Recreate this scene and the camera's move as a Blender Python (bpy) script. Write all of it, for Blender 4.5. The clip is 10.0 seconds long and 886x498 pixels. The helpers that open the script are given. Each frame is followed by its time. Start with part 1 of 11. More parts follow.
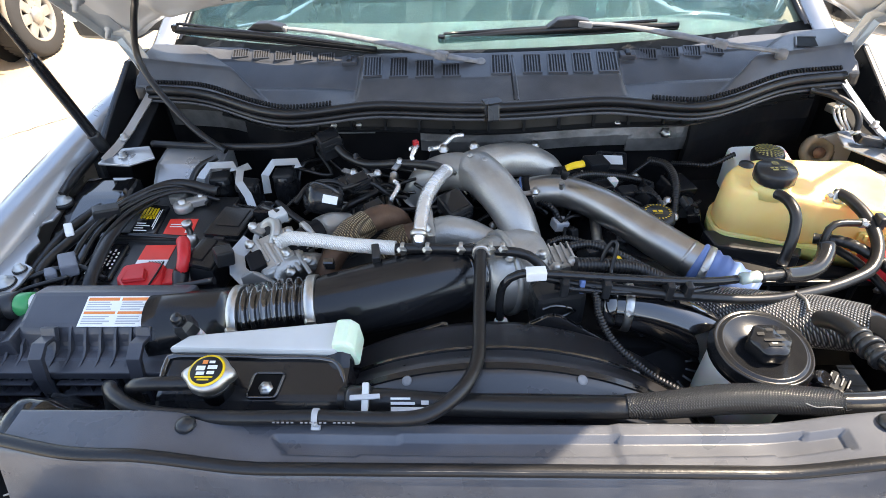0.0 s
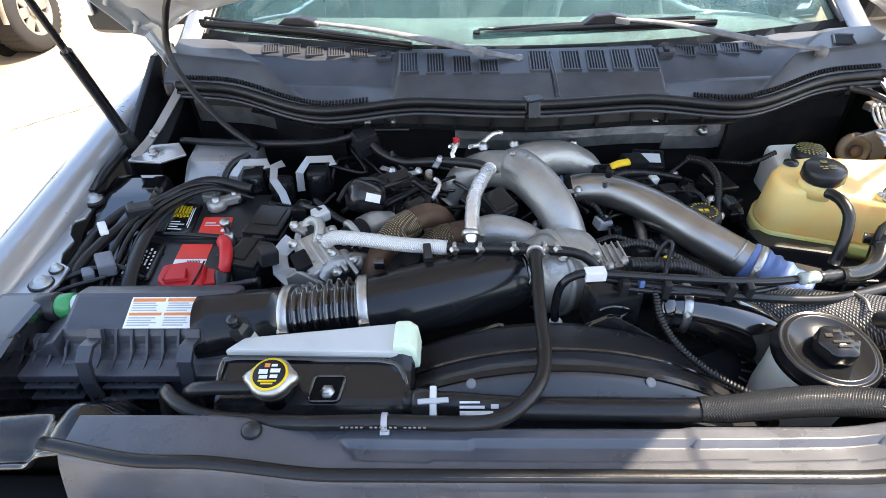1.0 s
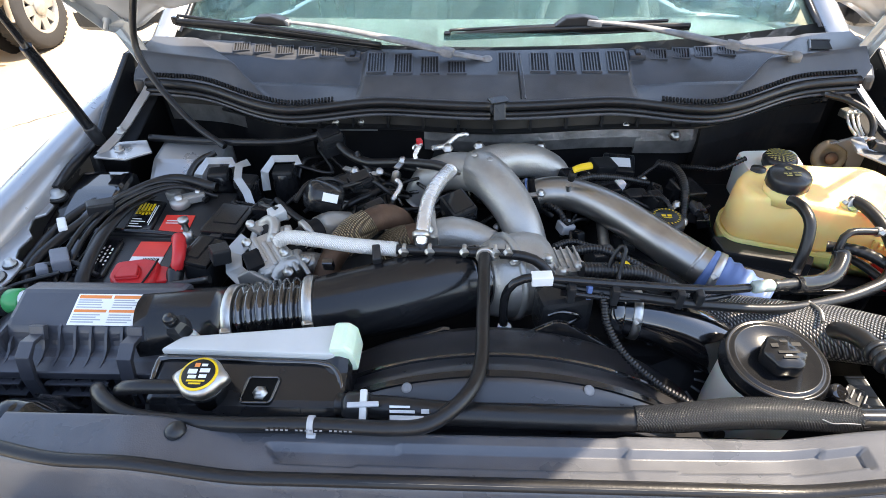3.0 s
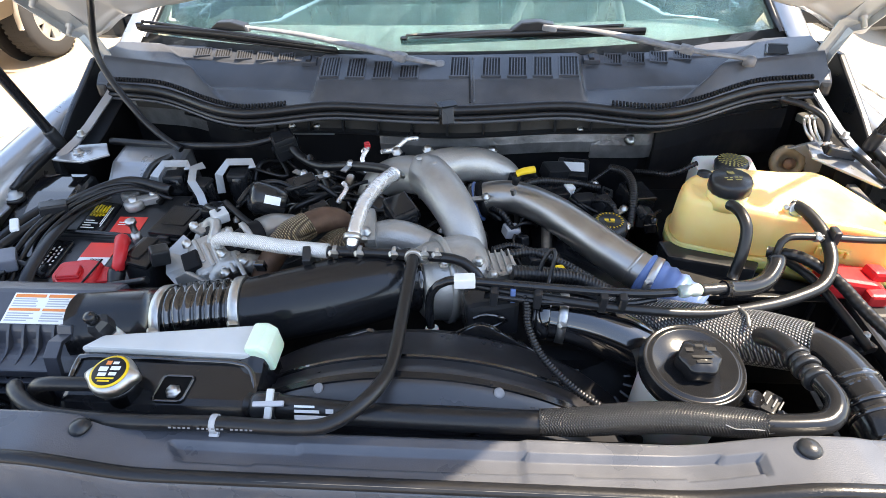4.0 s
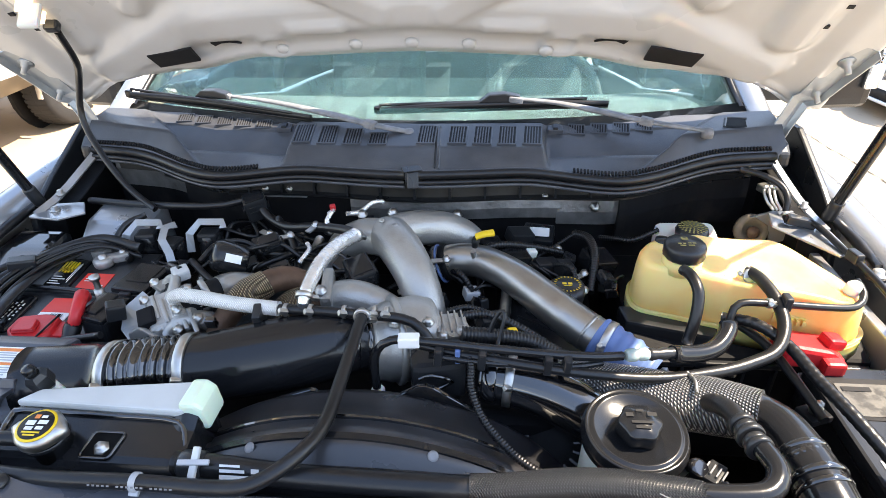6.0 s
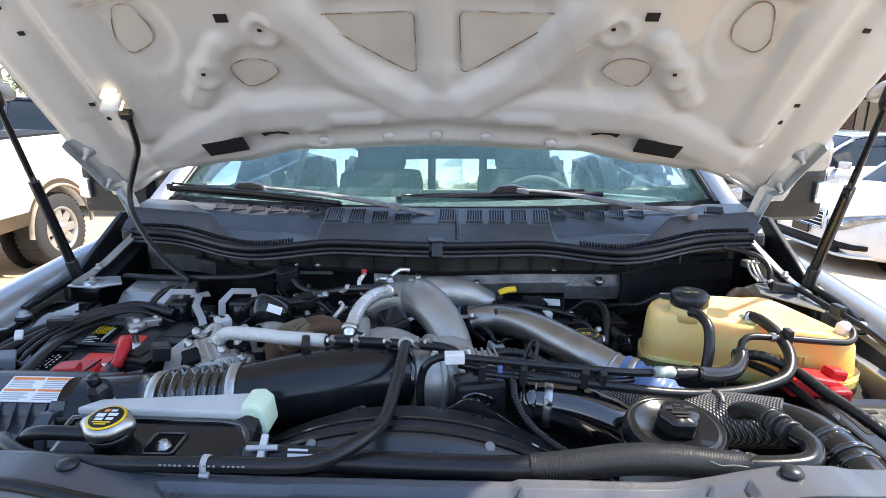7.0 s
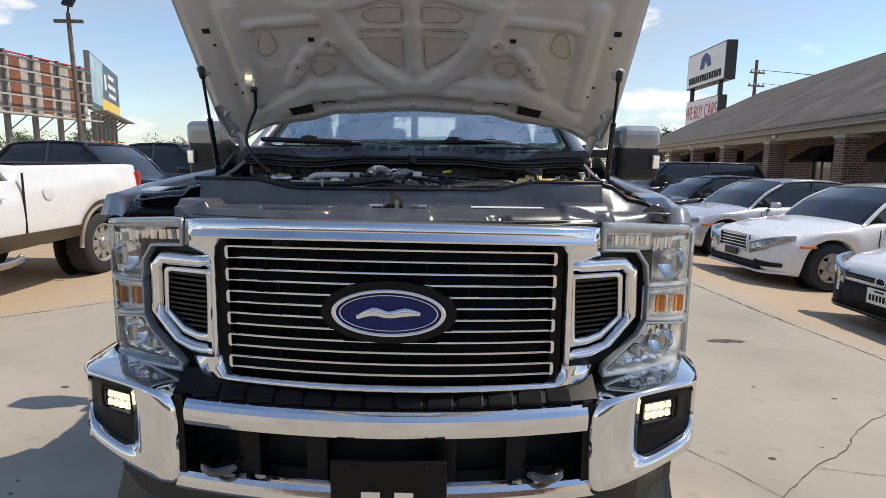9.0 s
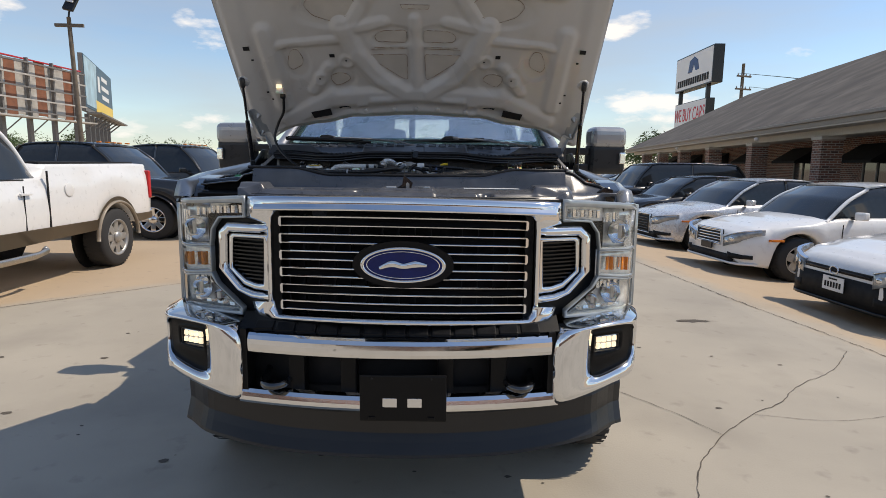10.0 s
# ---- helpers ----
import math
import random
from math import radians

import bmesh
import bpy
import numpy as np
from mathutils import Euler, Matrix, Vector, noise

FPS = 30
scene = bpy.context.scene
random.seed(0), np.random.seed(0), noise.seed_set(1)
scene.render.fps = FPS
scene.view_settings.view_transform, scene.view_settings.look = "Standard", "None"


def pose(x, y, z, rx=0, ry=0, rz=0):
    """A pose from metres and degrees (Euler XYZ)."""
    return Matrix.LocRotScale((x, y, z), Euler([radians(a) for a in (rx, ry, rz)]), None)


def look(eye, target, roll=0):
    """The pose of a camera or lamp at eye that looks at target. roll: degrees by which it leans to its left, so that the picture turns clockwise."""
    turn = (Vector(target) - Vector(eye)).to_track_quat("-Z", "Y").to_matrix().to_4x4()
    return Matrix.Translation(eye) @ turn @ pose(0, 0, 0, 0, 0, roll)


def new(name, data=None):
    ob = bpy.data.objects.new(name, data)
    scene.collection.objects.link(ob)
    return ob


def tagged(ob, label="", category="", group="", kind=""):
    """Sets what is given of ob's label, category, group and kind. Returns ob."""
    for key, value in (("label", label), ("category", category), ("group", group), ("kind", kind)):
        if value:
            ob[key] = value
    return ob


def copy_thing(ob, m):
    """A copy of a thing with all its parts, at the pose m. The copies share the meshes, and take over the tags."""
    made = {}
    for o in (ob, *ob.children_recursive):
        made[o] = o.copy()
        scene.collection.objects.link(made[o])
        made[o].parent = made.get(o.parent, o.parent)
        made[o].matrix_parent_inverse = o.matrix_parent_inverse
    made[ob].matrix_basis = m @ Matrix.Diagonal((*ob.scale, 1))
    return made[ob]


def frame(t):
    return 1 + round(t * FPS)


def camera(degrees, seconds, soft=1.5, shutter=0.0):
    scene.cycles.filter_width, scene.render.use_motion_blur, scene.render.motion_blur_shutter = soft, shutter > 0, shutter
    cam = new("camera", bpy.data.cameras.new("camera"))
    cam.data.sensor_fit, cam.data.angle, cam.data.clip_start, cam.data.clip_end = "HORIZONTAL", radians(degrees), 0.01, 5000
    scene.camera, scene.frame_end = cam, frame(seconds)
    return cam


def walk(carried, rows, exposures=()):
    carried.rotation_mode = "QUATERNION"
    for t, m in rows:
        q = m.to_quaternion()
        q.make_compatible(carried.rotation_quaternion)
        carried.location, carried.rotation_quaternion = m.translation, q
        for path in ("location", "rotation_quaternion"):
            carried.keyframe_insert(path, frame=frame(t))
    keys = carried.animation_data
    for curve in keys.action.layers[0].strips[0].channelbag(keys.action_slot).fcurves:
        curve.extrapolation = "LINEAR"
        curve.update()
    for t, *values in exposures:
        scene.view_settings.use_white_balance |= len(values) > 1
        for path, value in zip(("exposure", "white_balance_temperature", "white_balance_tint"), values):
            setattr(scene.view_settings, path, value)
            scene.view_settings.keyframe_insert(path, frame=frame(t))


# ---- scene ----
cam = camera(75.3, 10.0, soft=0.42)
PATH = [
    (0, (-0.051, 0.05, 2.064), (-0.136, 1.614, 0.82), -2.4),
    (0.5, (-0.109, 0.059, 2.061), (-0.18, 1.619, 0.811), -2.1),
    (1, (-0.151, 0.064, 2.06), (-0.21, 1.622, 0.806), -1.8),
    (1.5, (-0.176, 0.069, 2.059), (-0.227, 1.626, 0.804), -1.4),
    (2, (-0.168, 0.07, 2.058), (-0.225, 1.628, 0.805), -1.2),
    (2.5, (-0.12, 0.075, 2.053), (-0.188, 1.635, 0.802), -1.2),
    (4, (0.078, 0.076, 2.041), (-0.052, 1.652, 0.816), -2.0),
    (4.5, (0.139, 0.079, 2.035), (-0.013, 1.662, 0.823), -2.1),
    (5, (0.168, 0.075, 2.033), (0.001, 1.669, 0.837), -1.9),
    (5.5, (0.186, 0.071, 2.029), (0.015, 1.7, 0.882), -1.7),
    (6, (0.169, 0.069, 2.031), (0.014, 1.778, 1.004), -1.3),
    (6.2, (0.147, 0.068, 2.031), (0.002, 1.82, 1.078), -1.1),
    (7.3, (0.056, -0.271, 1.778), (0.023, 1.691, 1.392), 0.4),
    (7.5, (0.083, -0.396, 1.707), (0.067, 1.577, 1.376), 0.5),
    (8, (0.104, -0.737, 1.601), (0.097, 1.244, 1.327), 0.5),
    (8.5, (0.114, -1.089, 1.568), (0.096, 0.891, 1.284), 0.7),
    (9, (0.191, -1.439, 1.521), (0.158, 0.538, 1.221), 0.7),
    (9.5, (0.19, -1.74, 1.499), (0.155, 0.237, 1.197), 0.7),
    (10, (0.172, -1.984, 1.48), (0.166, -0.005, 1.188), 0.7),
]
walk(cam, [(t, look(eye, target, roll)) for t, eye, target, roll in PATH],
     exposures=[(0, 2.25, 8200, 12), (2.6, 2.27, 8200, 12), (4.0, 2.33, 8250, 12), (6.2, 2.26, 8100, 12), (7.4, 1.46, 7050, 11), (8.6, 0.40, 7250, 12), (10, 0.08, 7450, 12)])

# ---- light ----
SUN = Vector((0.66, 0.10, 1.0)).normalized()
world = bpy.data.worlds.new("sky")
scene.world = world
world.use_nodes = True
wn, wl = world.node_tree.nodes, world.node_tree.links
wn.clear()
sky = wn.new("ShaderNodeTexSky")
sky.sky_type = "NISHITA"
sky.sun_disc = False
sky.sun_elevation = math.asin(SUN.z)
sky.sun_rotation = math.atan2(SUN.x, SUN.y)
sky.air_density, sky.dust_density, sky.ozone_density = 1.0, 0.25, 1.1
wtc = wn.new("ShaderNodeTexCoord")
wsep = wn.new("ShaderNodeSeparateXYZ")
wl.new(wtc.outputs["Generated"], wsep.inputs[0])
# two cloud layers: a thin high veil and small fair-weather heaps above the horizon
def cloud_layer(scale, stretch, lo, hi, rough, detail, z0, z1, low, high):
    mp = wn.new("ShaderNodeMapping")
    mp.inputs["Scale"].default_value = (1.0, 1.0, stretch)
    nz = wn.new("ShaderNodeTexNoise")
    nz.inputs["Scale"].default_value, nz.inputs["Detail"].default_value, nz.inputs["Roughness"].default_value = scale, detail, rough
    rm = wn.new("ShaderNodeMapRange")
    rm.inputs[1].default_value, rm.inputs[2].default_value = lo, hi
    hm = wn.new("ShaderNodeMapRange")
    hm.inputs[1].default_value, hm.inputs[2].default_value, hm.inputs[3].default_value, hm.inputs[4].default_value = z0, z1, low, high
    mu = wn.new("ShaderNodeMath")
    mu.operation = "MULTIPLY"
    wl.new(wtc.outputs["Generated"], mp.inputs["Vector"])
    wl.new(mp.outputs["Vector"], nz.inputs["Vector"])
    wl.new(nz.outputs["Fac"], rm.inputs[0])
    wl.new(wsep.outputs[2], hm.inputs[0])
    wl.new(rm.outputs[0], mu.inputs[0])
    wl.new(hm.outputs[0], mu.inputs[1])
    return mu.outputs[0]


def wmix(fac, one, two, blend="MIX"):
    nd = wn.new("ShaderNodeMixRGB")
    nd.blend_type = blend
    for sock, val in ((nd.inputs["Fac"], fac), (nd.inputs["Color1"], one), (nd.inputs["Color2"], two)):
        if isinstance(val, (float, tuple)):
            sock.default_value = val
        else:
            wl.new(val, sock)
    return nd.outputs["Color"]


cooled = wmix(1.0, sky.outputs["Color"], (0.80, 0.92, 1.05, 1), "MULTIPLY")
veiled = wmix(cloud_layer(2.2, 4.5, 0.36, 0.76, 0.5, 5.0, 0.25, 0.75, 0.72, 0.24), cooled, (3.3, 3.75, 4.25, 1))
heaped = wmix(cloud_layer(4.2, 2.6, 0.555, 0.625, 0.55, 9.0, 0.30, 0.45, 0.95, 0.0), veiled, (6.6, 6.7, 6.9, 1))
bg = wn.new("ShaderNodeBackground")
bg.inputs["Strength"].default_value = 0.15
wout = wn.new("ShaderNodeOutputWorld")
wl.new(heaped, bg.inputs["Color"])
wl.new(bg.outputs["Background"], wout.inputs["Surface"])
sun = new("sun", bpy.data.lights.new("sun", "SUN"))
sun.data.energy, sun.data.angle, sun.data.color = 3.2, radians(0.5), (1.0, 0.95, 0.87)
sun.matrix_world = look(SUN * 30, (0, 0, 0))
scene.view_settings.exposure = 0.0

# ---- materials ----
def mat(name, col, rough=0.5, metal=0.0, var=0.18, scale=14.0, bump=0.08, bscale=160.0, coat=0.0, rvar=0.12, trans=0.0,
        ior=1.45, sss=0.0, dirt=None, dscale=3.0, dlo=0.55, dhi=0.75, damount=0.6, emit=0.0, alpha=1.0, spec=0.5):
    m = bpy.data.materials.new(name)
    m.use_nodes = True
    nt, n, l = m.node_tree, m.node_tree.nodes, m.node_tree.links
    b = n["Principled BSDF"]
    b.inputs["Metallic"].default_value = metal
    b.inputs["IOR"].default_value = ior
    b.inputs["Specular IOR Level"].default_value = spec
    b.inputs["Transmission Weight"].default_value = trans
    b.inputs["Coat Weight"].default_value = coat
    b.inputs["Coat Roughness"].default_value = 0.04
    b.inputs["Subsurface Weight"].default_value = sss
    b.inputs["Subsurface Scale"].default_value = 0.02
    if emit:
        b.inputs["Emission Color"].default_value = (*col, 1)
        b.inputs["Emission Strength"].default_value = emit
    tc = n.new("ShaderNodeTexCoord")
    n1 = n.new("ShaderNodeTexNoise")
    n1.inputs["Scale"].default_value, n1.inputs["Detail"].default_value = scale, 5.0
    l.new(tc.outputs["Object"], n1.inputs["Vector"])
    r1 = n.new("ShaderNodeMapRange")
    r1.inputs[1].default_value, r1.inputs[2].default_value = 0.3, 0.7
    r1.inputs[3].default_value, r1.inputs[4].default_value = 1 - var, 1 + var
    l.new(n1.outputs["Fac"], r1.inputs[0])
    mul = n.new("ShaderNodeVectorMath")
    mul.operation = "SCALE"
    mul.inputs[0].default_value = col
    l.new(r1.outputs[0], mul.inputs["Scale"])
    out = mul.outputs[0]
    if dirt:
        n3 = n.new("ShaderNodeTexNoise")
        n3.inputs["Scale"].default_value, n3.inputs["Detail"].default_value = dscale, 8.0
        l.new(tc.outputs["Object"], n3.inputs["Vector"])
        r3 = n.new("ShaderNodeMapRange")
        r3.inputs[1].default_value, r3.inputs[2].default_value = dlo, dhi
        r3.inputs[4].default_value = damount
        l.new(n3.outputs["Fac"], r3.inputs[0])
        mx = n.new("ShaderNodeMixRGB")
        mx.inputs["Color2"].default_value = (*dirt, 1)
        l.new(r3.outputs[0], mx.inputs["Fac"])
        l.new(out, mx.inputs["Color1"])
        out = mx.outputs["Color"]
    l.new(out, b.inputs["Base Color"])
    n2 = n.new("ShaderNodeTexNoise")
    n2.inputs["Scale"].default_value, n2.inputs["Detail"].default_value = bscale, 3.0
    l.new(tc.outputs["Object"], n2.inputs["Vector"])
    r2 = n.new("ShaderNodeMapRange")
    r2.inputs[1].default_value, r2.inputs[2].default_value = 0.3, 0.7
    r2.inputs[3].default_value, r2.inputs[4].default_value = max(0.0, rough - rvar * rough), min(1.0, rough + rvar * rough)
    l.new(n1.outputs["Fac"], r2.inputs[0])
    l.new(r2.outputs[0], b.inputs["Roughness"])
    if bump:
        bp = n.new("ShaderNodeBump")
        bp.inputs["Strength"].default_value, bp.inputs["Distance"].default_value = bump, 0.002
        l.new(n2.outputs["Fac"], bp.inputs["Height"])
        l.new(bp.outputs["Normal"], b.inputs["Normal"])
    return m


def wave_mat(name, col_a, col_b, scale, rough, metal=0.0, bump=0.6, kind="CHECK", dist=0.003):
    """Woven or braided cover: two crossed waves drive colour and relief."""
    m = bpy.data.materials.new(name)
    m.use_nodes = True
    n, l = m.node_tree.nodes, m.node_tree.links
    b = n["Principled BSDF"]
    b.inputs["Metallic"].default_value, b.inputs["Roughness"].default_value = metal, rough
    tc = n.new("ShaderNodeTexCoord")
    outs = []
    for rot in (0.785, -0.785):
        mp = n.new("ShaderNodeMapping")
        mp.inputs["Rotation"].default_value = (rot * 0.6, rot * 0.3, rot)
        w = n.new("ShaderNodeTexWave")
        w.inputs["Scale"].default_value = scale
        l.new(tc.outputs["Object"], mp.inputs["Vector"])
        l.new(mp.outputs["Vector"], w.inputs["Vector"])
        outs.append(w.outputs["Fac"])
    mx = n.new("ShaderNodeMath")
    mx.operation = "MULTIPLY"
    l.new(outs[0], mx.inputs[0])
    l.new(outs[1], mx.inputs[1])
    mc = n.new("ShaderNodeMixRGB")
    mc.inputs["Color1"].default_value, mc.inputs["Color2"].default_value = (*col_a, 1), (*col_b, 1)
    l.new(mx.outputs[0], mc.inputs["Fac"])
    l.new(mc.outputs["Color"], b.inputs["Base Color"])
    bp = n.new("ShaderNodeBump")
    bp.inputs["Strength"].default_value, bp.inputs["Distance"].default_value = bump, dist
    l.new(mx.outputs[0], bp.inputs["Height"])
    l.new(bp.outputs["Normal"], b.inputs["Normal"])
    return m


M = {}
M["plastic"] = mat("black_plastic", (0.017, 0.018, 0.020), 0.30, bump=0.12, bscale=420, dirt=(0.055, 0.053, 0.048), dscale=9, dlo=0.6, dhi=0.85, damount=0.22)
M["cowl"] = mat("cowl_plastic", (0.058, 0.062, 0.071), 0.33, bump=0.2, bscale=500, dirt=(0.24, 0.235, 0.225), dscale=6, dlo=0.5, dhi=0.8, damount=0.3)
M["cover"] = mat("panel_plastic", (0.070, 0.075, 0.088), 0.29, bump=0.12, bscale=600, dirt=(0.20, 0.20, 0.20), dscale=7, dlo=0.55, dhi=0.85, damount=0.25, spec=0.75)
M["boxplastic"] = mat("moulded_box_plastic", (0.046, 0.049, 0.060), 0.34, bump=0.12, bscale=420, dirt=(0.07, 0.068, 0.062), dscale=9, dlo=0.6, dhi=0.85, damount=0.22, spec=0.7)
M["greyplug"] = mat("grey_plug_plastic", (0.13, 0.14, 0.165), 0.45, bump=0.1)
M["gloss"] = mat("gloss_black", (0.007, 0.007, 0.008), 0.09, bump=0.02, bscale=60, coat=1.0, spec=0.9, dirt=(0.04, 0.038, 0.035), dscale=12, dlo=0.65, dhi=0.9, damount=0.16)
M["shroud"] = mat("shroud_plastic", (0.024, 0.024, 0.027), 0.30, var=0.2, bump=0.06, bscale=160, spec=0.8, dirt=(0.05, 0.048, 0.044), dscale=9, dlo=0.58, dhi=0.85, damount=0.25)
M["satin"] = mat("satin_black", (0.010, 0.0105, 0.012), 0.19, bump=0.05, bscale=200, dirt=(0.06, 0.057, 0.053), dscale=14, dlo=0.6, dhi=0.85, damount=0.2)
M["rubber"] = mat("rubber", (0.009, 0.009, 0.010), 0.33, bump=0.15, bscale=300, dirt=(0.055, 0.052, 0.047), dscale=10, dlo=0.6, dhi=0.85, damount=0.22)
M["dark"] = mat("dark_metal", (0.008, 0.008, 0.009), 0.6, spec=0.15, bump=0.3, bscale=60, dirt=(0.045, 0.038, 0.03), dscale=12, damount=0.35)
M["tyre"] = mat("tyre_rubber", (0.03, 0.03, 0.031), 0.8, bump=0.4, bscale=80)
M["paint"] = mat("silver_metallic_paint", (0.37, 0.375, 0.385), 0.30, metal=0.6, var=0.03, coat=0.6, bump=0.0, dirt=(0.35, 0.33, 0.30), dscale=5, dlo=0.6, dhi=0.9, damount=0.25)
M["primer"] = mat("hood_inner_paint", (0.50, 0.495, 0.485), 0.30, var=0.06, scale=3, coat=0.30, bump=0.06, bscale=40, dirt=(0.30, 0.26, 0.21), dscale=4, dlo=0.55, dhi=0.85, damount=0.35)
M["patch"] = mat("sealer_patch", (0.46, 0.44, 0.41), 0.55, var=0.08, scale=8, bump=0.2, bscale=120)
M["rust"] = mat("rust_stain", (0.20, 0.125, 0.075), 0.8, var=0.5, scale=40, dirt=(0.46, 0.44, 0.41), dscale=30, dlo=0.45, dhi=0.6, damount=0.9)
M["chrome"] = mat("chrome", (0.76, 0.77, 0.785), 0.04, metal=1.0, var=0.02, bump=0.0, rvar=0.6)
M["steel"] = mat("bare_steel", (0.48, 0.47, 0.45), 0.38, metal=1.0, var=0.15, scale=60, bump=0.1, bscale=200)
M["seal_worn"] = mat("worn_seal", (0.11, 0.105, 0.095), 0.7, var=0.2, scale=80, bump=0.4, dirt=(0.035, 0.034, 0.033), dscale=30, dlo=0.50, dhi=0.58, damount=0.9)
M["old_rubber"] = mat("old_tan_rubber", (0.15, 0.12, 0.085), 0.6, var=0.3, scale=30, bump=0.2, dirt=(0.05, 0.045, 0.04), dscale=24, damount=0.5)
M["sticker_red"] = mat("red_sticker", (0.80, 0.045, 0.03), 0.4, var=0.06, scale=20, bump=0.03)
M["alu"] = mat("cast_aluminium", (0.40, 0.39, 0.37), 0.38, metal=0.6, var=0.12, scale=18, bump=0.35, bscale=260, dirt=(0.2, 0.18, 0.16), dscale=14, damount=0.4)
M["pipe"] = mat("brushed_pipe", (0.37, 0.355, 0.335), 0.30, metal=0.9, var=0.2, scale=9, bump=0.05, bscale=90, dirt=(0.16, 0.12, 0.09), dscale=9, damount=0.5)
M["dull_foil"] = mat("dull_crinkled_foil", (0.23, 0.225, 0.22), 0.38, metal=0.6, var=0.3, scale=22, bump=1.0, bscale=70, dirt=(0.05, 0.045, 0.04), dscale=16, damount=0.6)
M["foil"] = mat("crumpled_foil", (0.86, 0.86, 0.86), 0.24, metal=0.75, var=0.12, scale=60, bump=1.0, bscale=140)
M["braid_white"] = wave_mat("white_braid", (0.60, 0.60, 0.58), (0.93, 0.92, 0.90), 125, 0.38, metal=0.35)
M["braid_black"] = wave_mat("black_braid", (0.006, 0.006, 0.007), (0.036, 0.036, 0.038), 130, 0.26, bump=0.9)
M["heat"] = wave_mat("woven_heat_sleeve", (0.03, 0.03, 0.032), (0.50, 0.50, 0.51), 80, 0.35, metal=0.5, bump=1.0)
M["mesh_gold"] = wave_mat("bronze_mesh", (0.06, 0.04, 0.025), (0.75, 0.58, 0.38), 85, 0.35, metal=0.7, bump=1.0)
M["exhaust"] = mat("rusty_exhaust", (0.13, 0.075, 0.05), 0.6, metal=0.5, var=0.4, scale=24, bump=0.5, bscale=120)
M["tank"] = mat("amber_poly", (0.93, 0.68, 0.28), 0.30, var=0.05, scale=5, bump=0.06, bscale=90, sss=0.55, dirt=(0.90, 0.42, 0.06), dscale=5.0, dlo=0.46, dhi=0.66, damount=0.7)
M["milky"] = mat("milky_poly", (0.62, 0.63, 0.60), 0.42, var=0.06, scale=6, bump=0.06, bscale=90, sss=0.35)
M["green_white"] = mat("pale_green_poly", (0.66, 0.80, 0.62), 0.4, var=0.08, scale=6, sss=0.3)
M["greywhite"] = mat("grey_white_plastic", (0.52, 0.53, 0.52), 0.5, var=0.08, scale=9, bump=0.1)
M["red"] = mat("red_plastic", (0.52, 0.018, 0.022), 0.40, var=0.12, bump=0.15, bscale=180)
M["yellow"] = mat("yellow_plastic", (0.80, 0.52, 0.02), 0.38, var=0.08)
M["blue"] = mat("blue_silicone", (0.10, 0.17, 0.36), 0.42, var=0.12, bump=0.1)
M["green"] = mat("green_gauge", (0.025, 0.26, 0.09), 0.3, var=0.1)
M["paper"] = mat("white_label", (0.80, 0.80, 0.79), 0.45, var=0.04, bump=0.02)
M["orange"] = mat("orange_print", (0.80, 0.24, 0.06), 0.5, var=0.05)
# near-black with the shade of open recesses in its colour; also grille bars
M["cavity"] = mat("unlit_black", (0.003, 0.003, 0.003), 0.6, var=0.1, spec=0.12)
# black for print and gaps; also paints the shade of hood and vent openings
M["ink"] = mat("ink_and_shade_black", (0.005, 0.005, 0.006), 0.7, var=0.1)
M["trim_black"] = mat("clean_black_trim", (0.0055, 0.0055, 0.006), 0.36, var=0.1, bump=0.15, bscale=420, spec=0.22)
M["flange"] = mat("dusty_flange", (0.050, 0.046, 0.041), 0.5, var=0.3, scale=9, bump=0.2, dirt=(0.02, 0.02, 0.021), dscale=7, dlo=0.45, dhi=0.7, damount=0.7)
M["dam"] = mat("air_dam_plastic", (0.012, 0.012, 0.013), 0.34, var=0.2, scale=5, bump=0.25, bscale=420, spec=0.55)
M["flange_tan"] = mat("faded_yellow_print", (0.34, 0.29, 0.10), 0.6, var=0.3, scale=60)
M["frosted"] = mat("frosted_poly", (0.30, 0.36, 0.34), 0.3, var=0.1, sss=0.2)
M["ink_grey"] = mat("grey_ink", (0.40, 0.41, 0.43), 0.55, var=0.1)
M["ink_white"] = mat("white_ink", (0.75, 0.75, 0.74), 0.5, var=0.05)
M["ink_red"] = mat("red_ink", (0.62, 0.03, 0.05), 0.5, var=0.05)
M["dusty"] = mat("dusty_grey_arm", (0.20, 0.20, 0.205), 0.6, var=0.3, scale=40, bump=0.3)
M["bracket"] = mat("zinc_bracket", (0.38, 0.40, 0.41), 0.38, metal=0.5, var=0.12, bump=0.1)
M["navy"] = mat("navy_enamel", (0.004, 0.012, 0.105), 0.14, var=0.15, coat=0.1, bump=0.0, spec=0.3)
M["amber"] = mat("amber_lens", (0.85, 0.26, 0.03), 0.2, var=0.1, trans=0.25, bump=0.3, bscale=60)
M["reflector"] = mat("lamp_reflector", (0.80, 0.82, 0.84), 0.13, metal=1.0, var=0.1, bump=0.5, bscale=26)
M["lens_rim"] = mat("clear_lens_rim", (0.34, 0.37, 0.38), 0.10, metal=0.25, var=0.10, scale=20, bump=0.1, bscale=30, coat=0.8)
M["lamp_back"] = mat("silvered_lamp_housing", (0.70, 0.72, 0.74), 0.20, metal=0.45, var=0.25, scale=34, bump=0.9, bscale=40)
M["lampglow"] = mat("lit_lamp", (1.0, 0.84, 0.60), 0.3, var=0.5, scale=70, emit=0.9, bump=0.6, bscale=60)
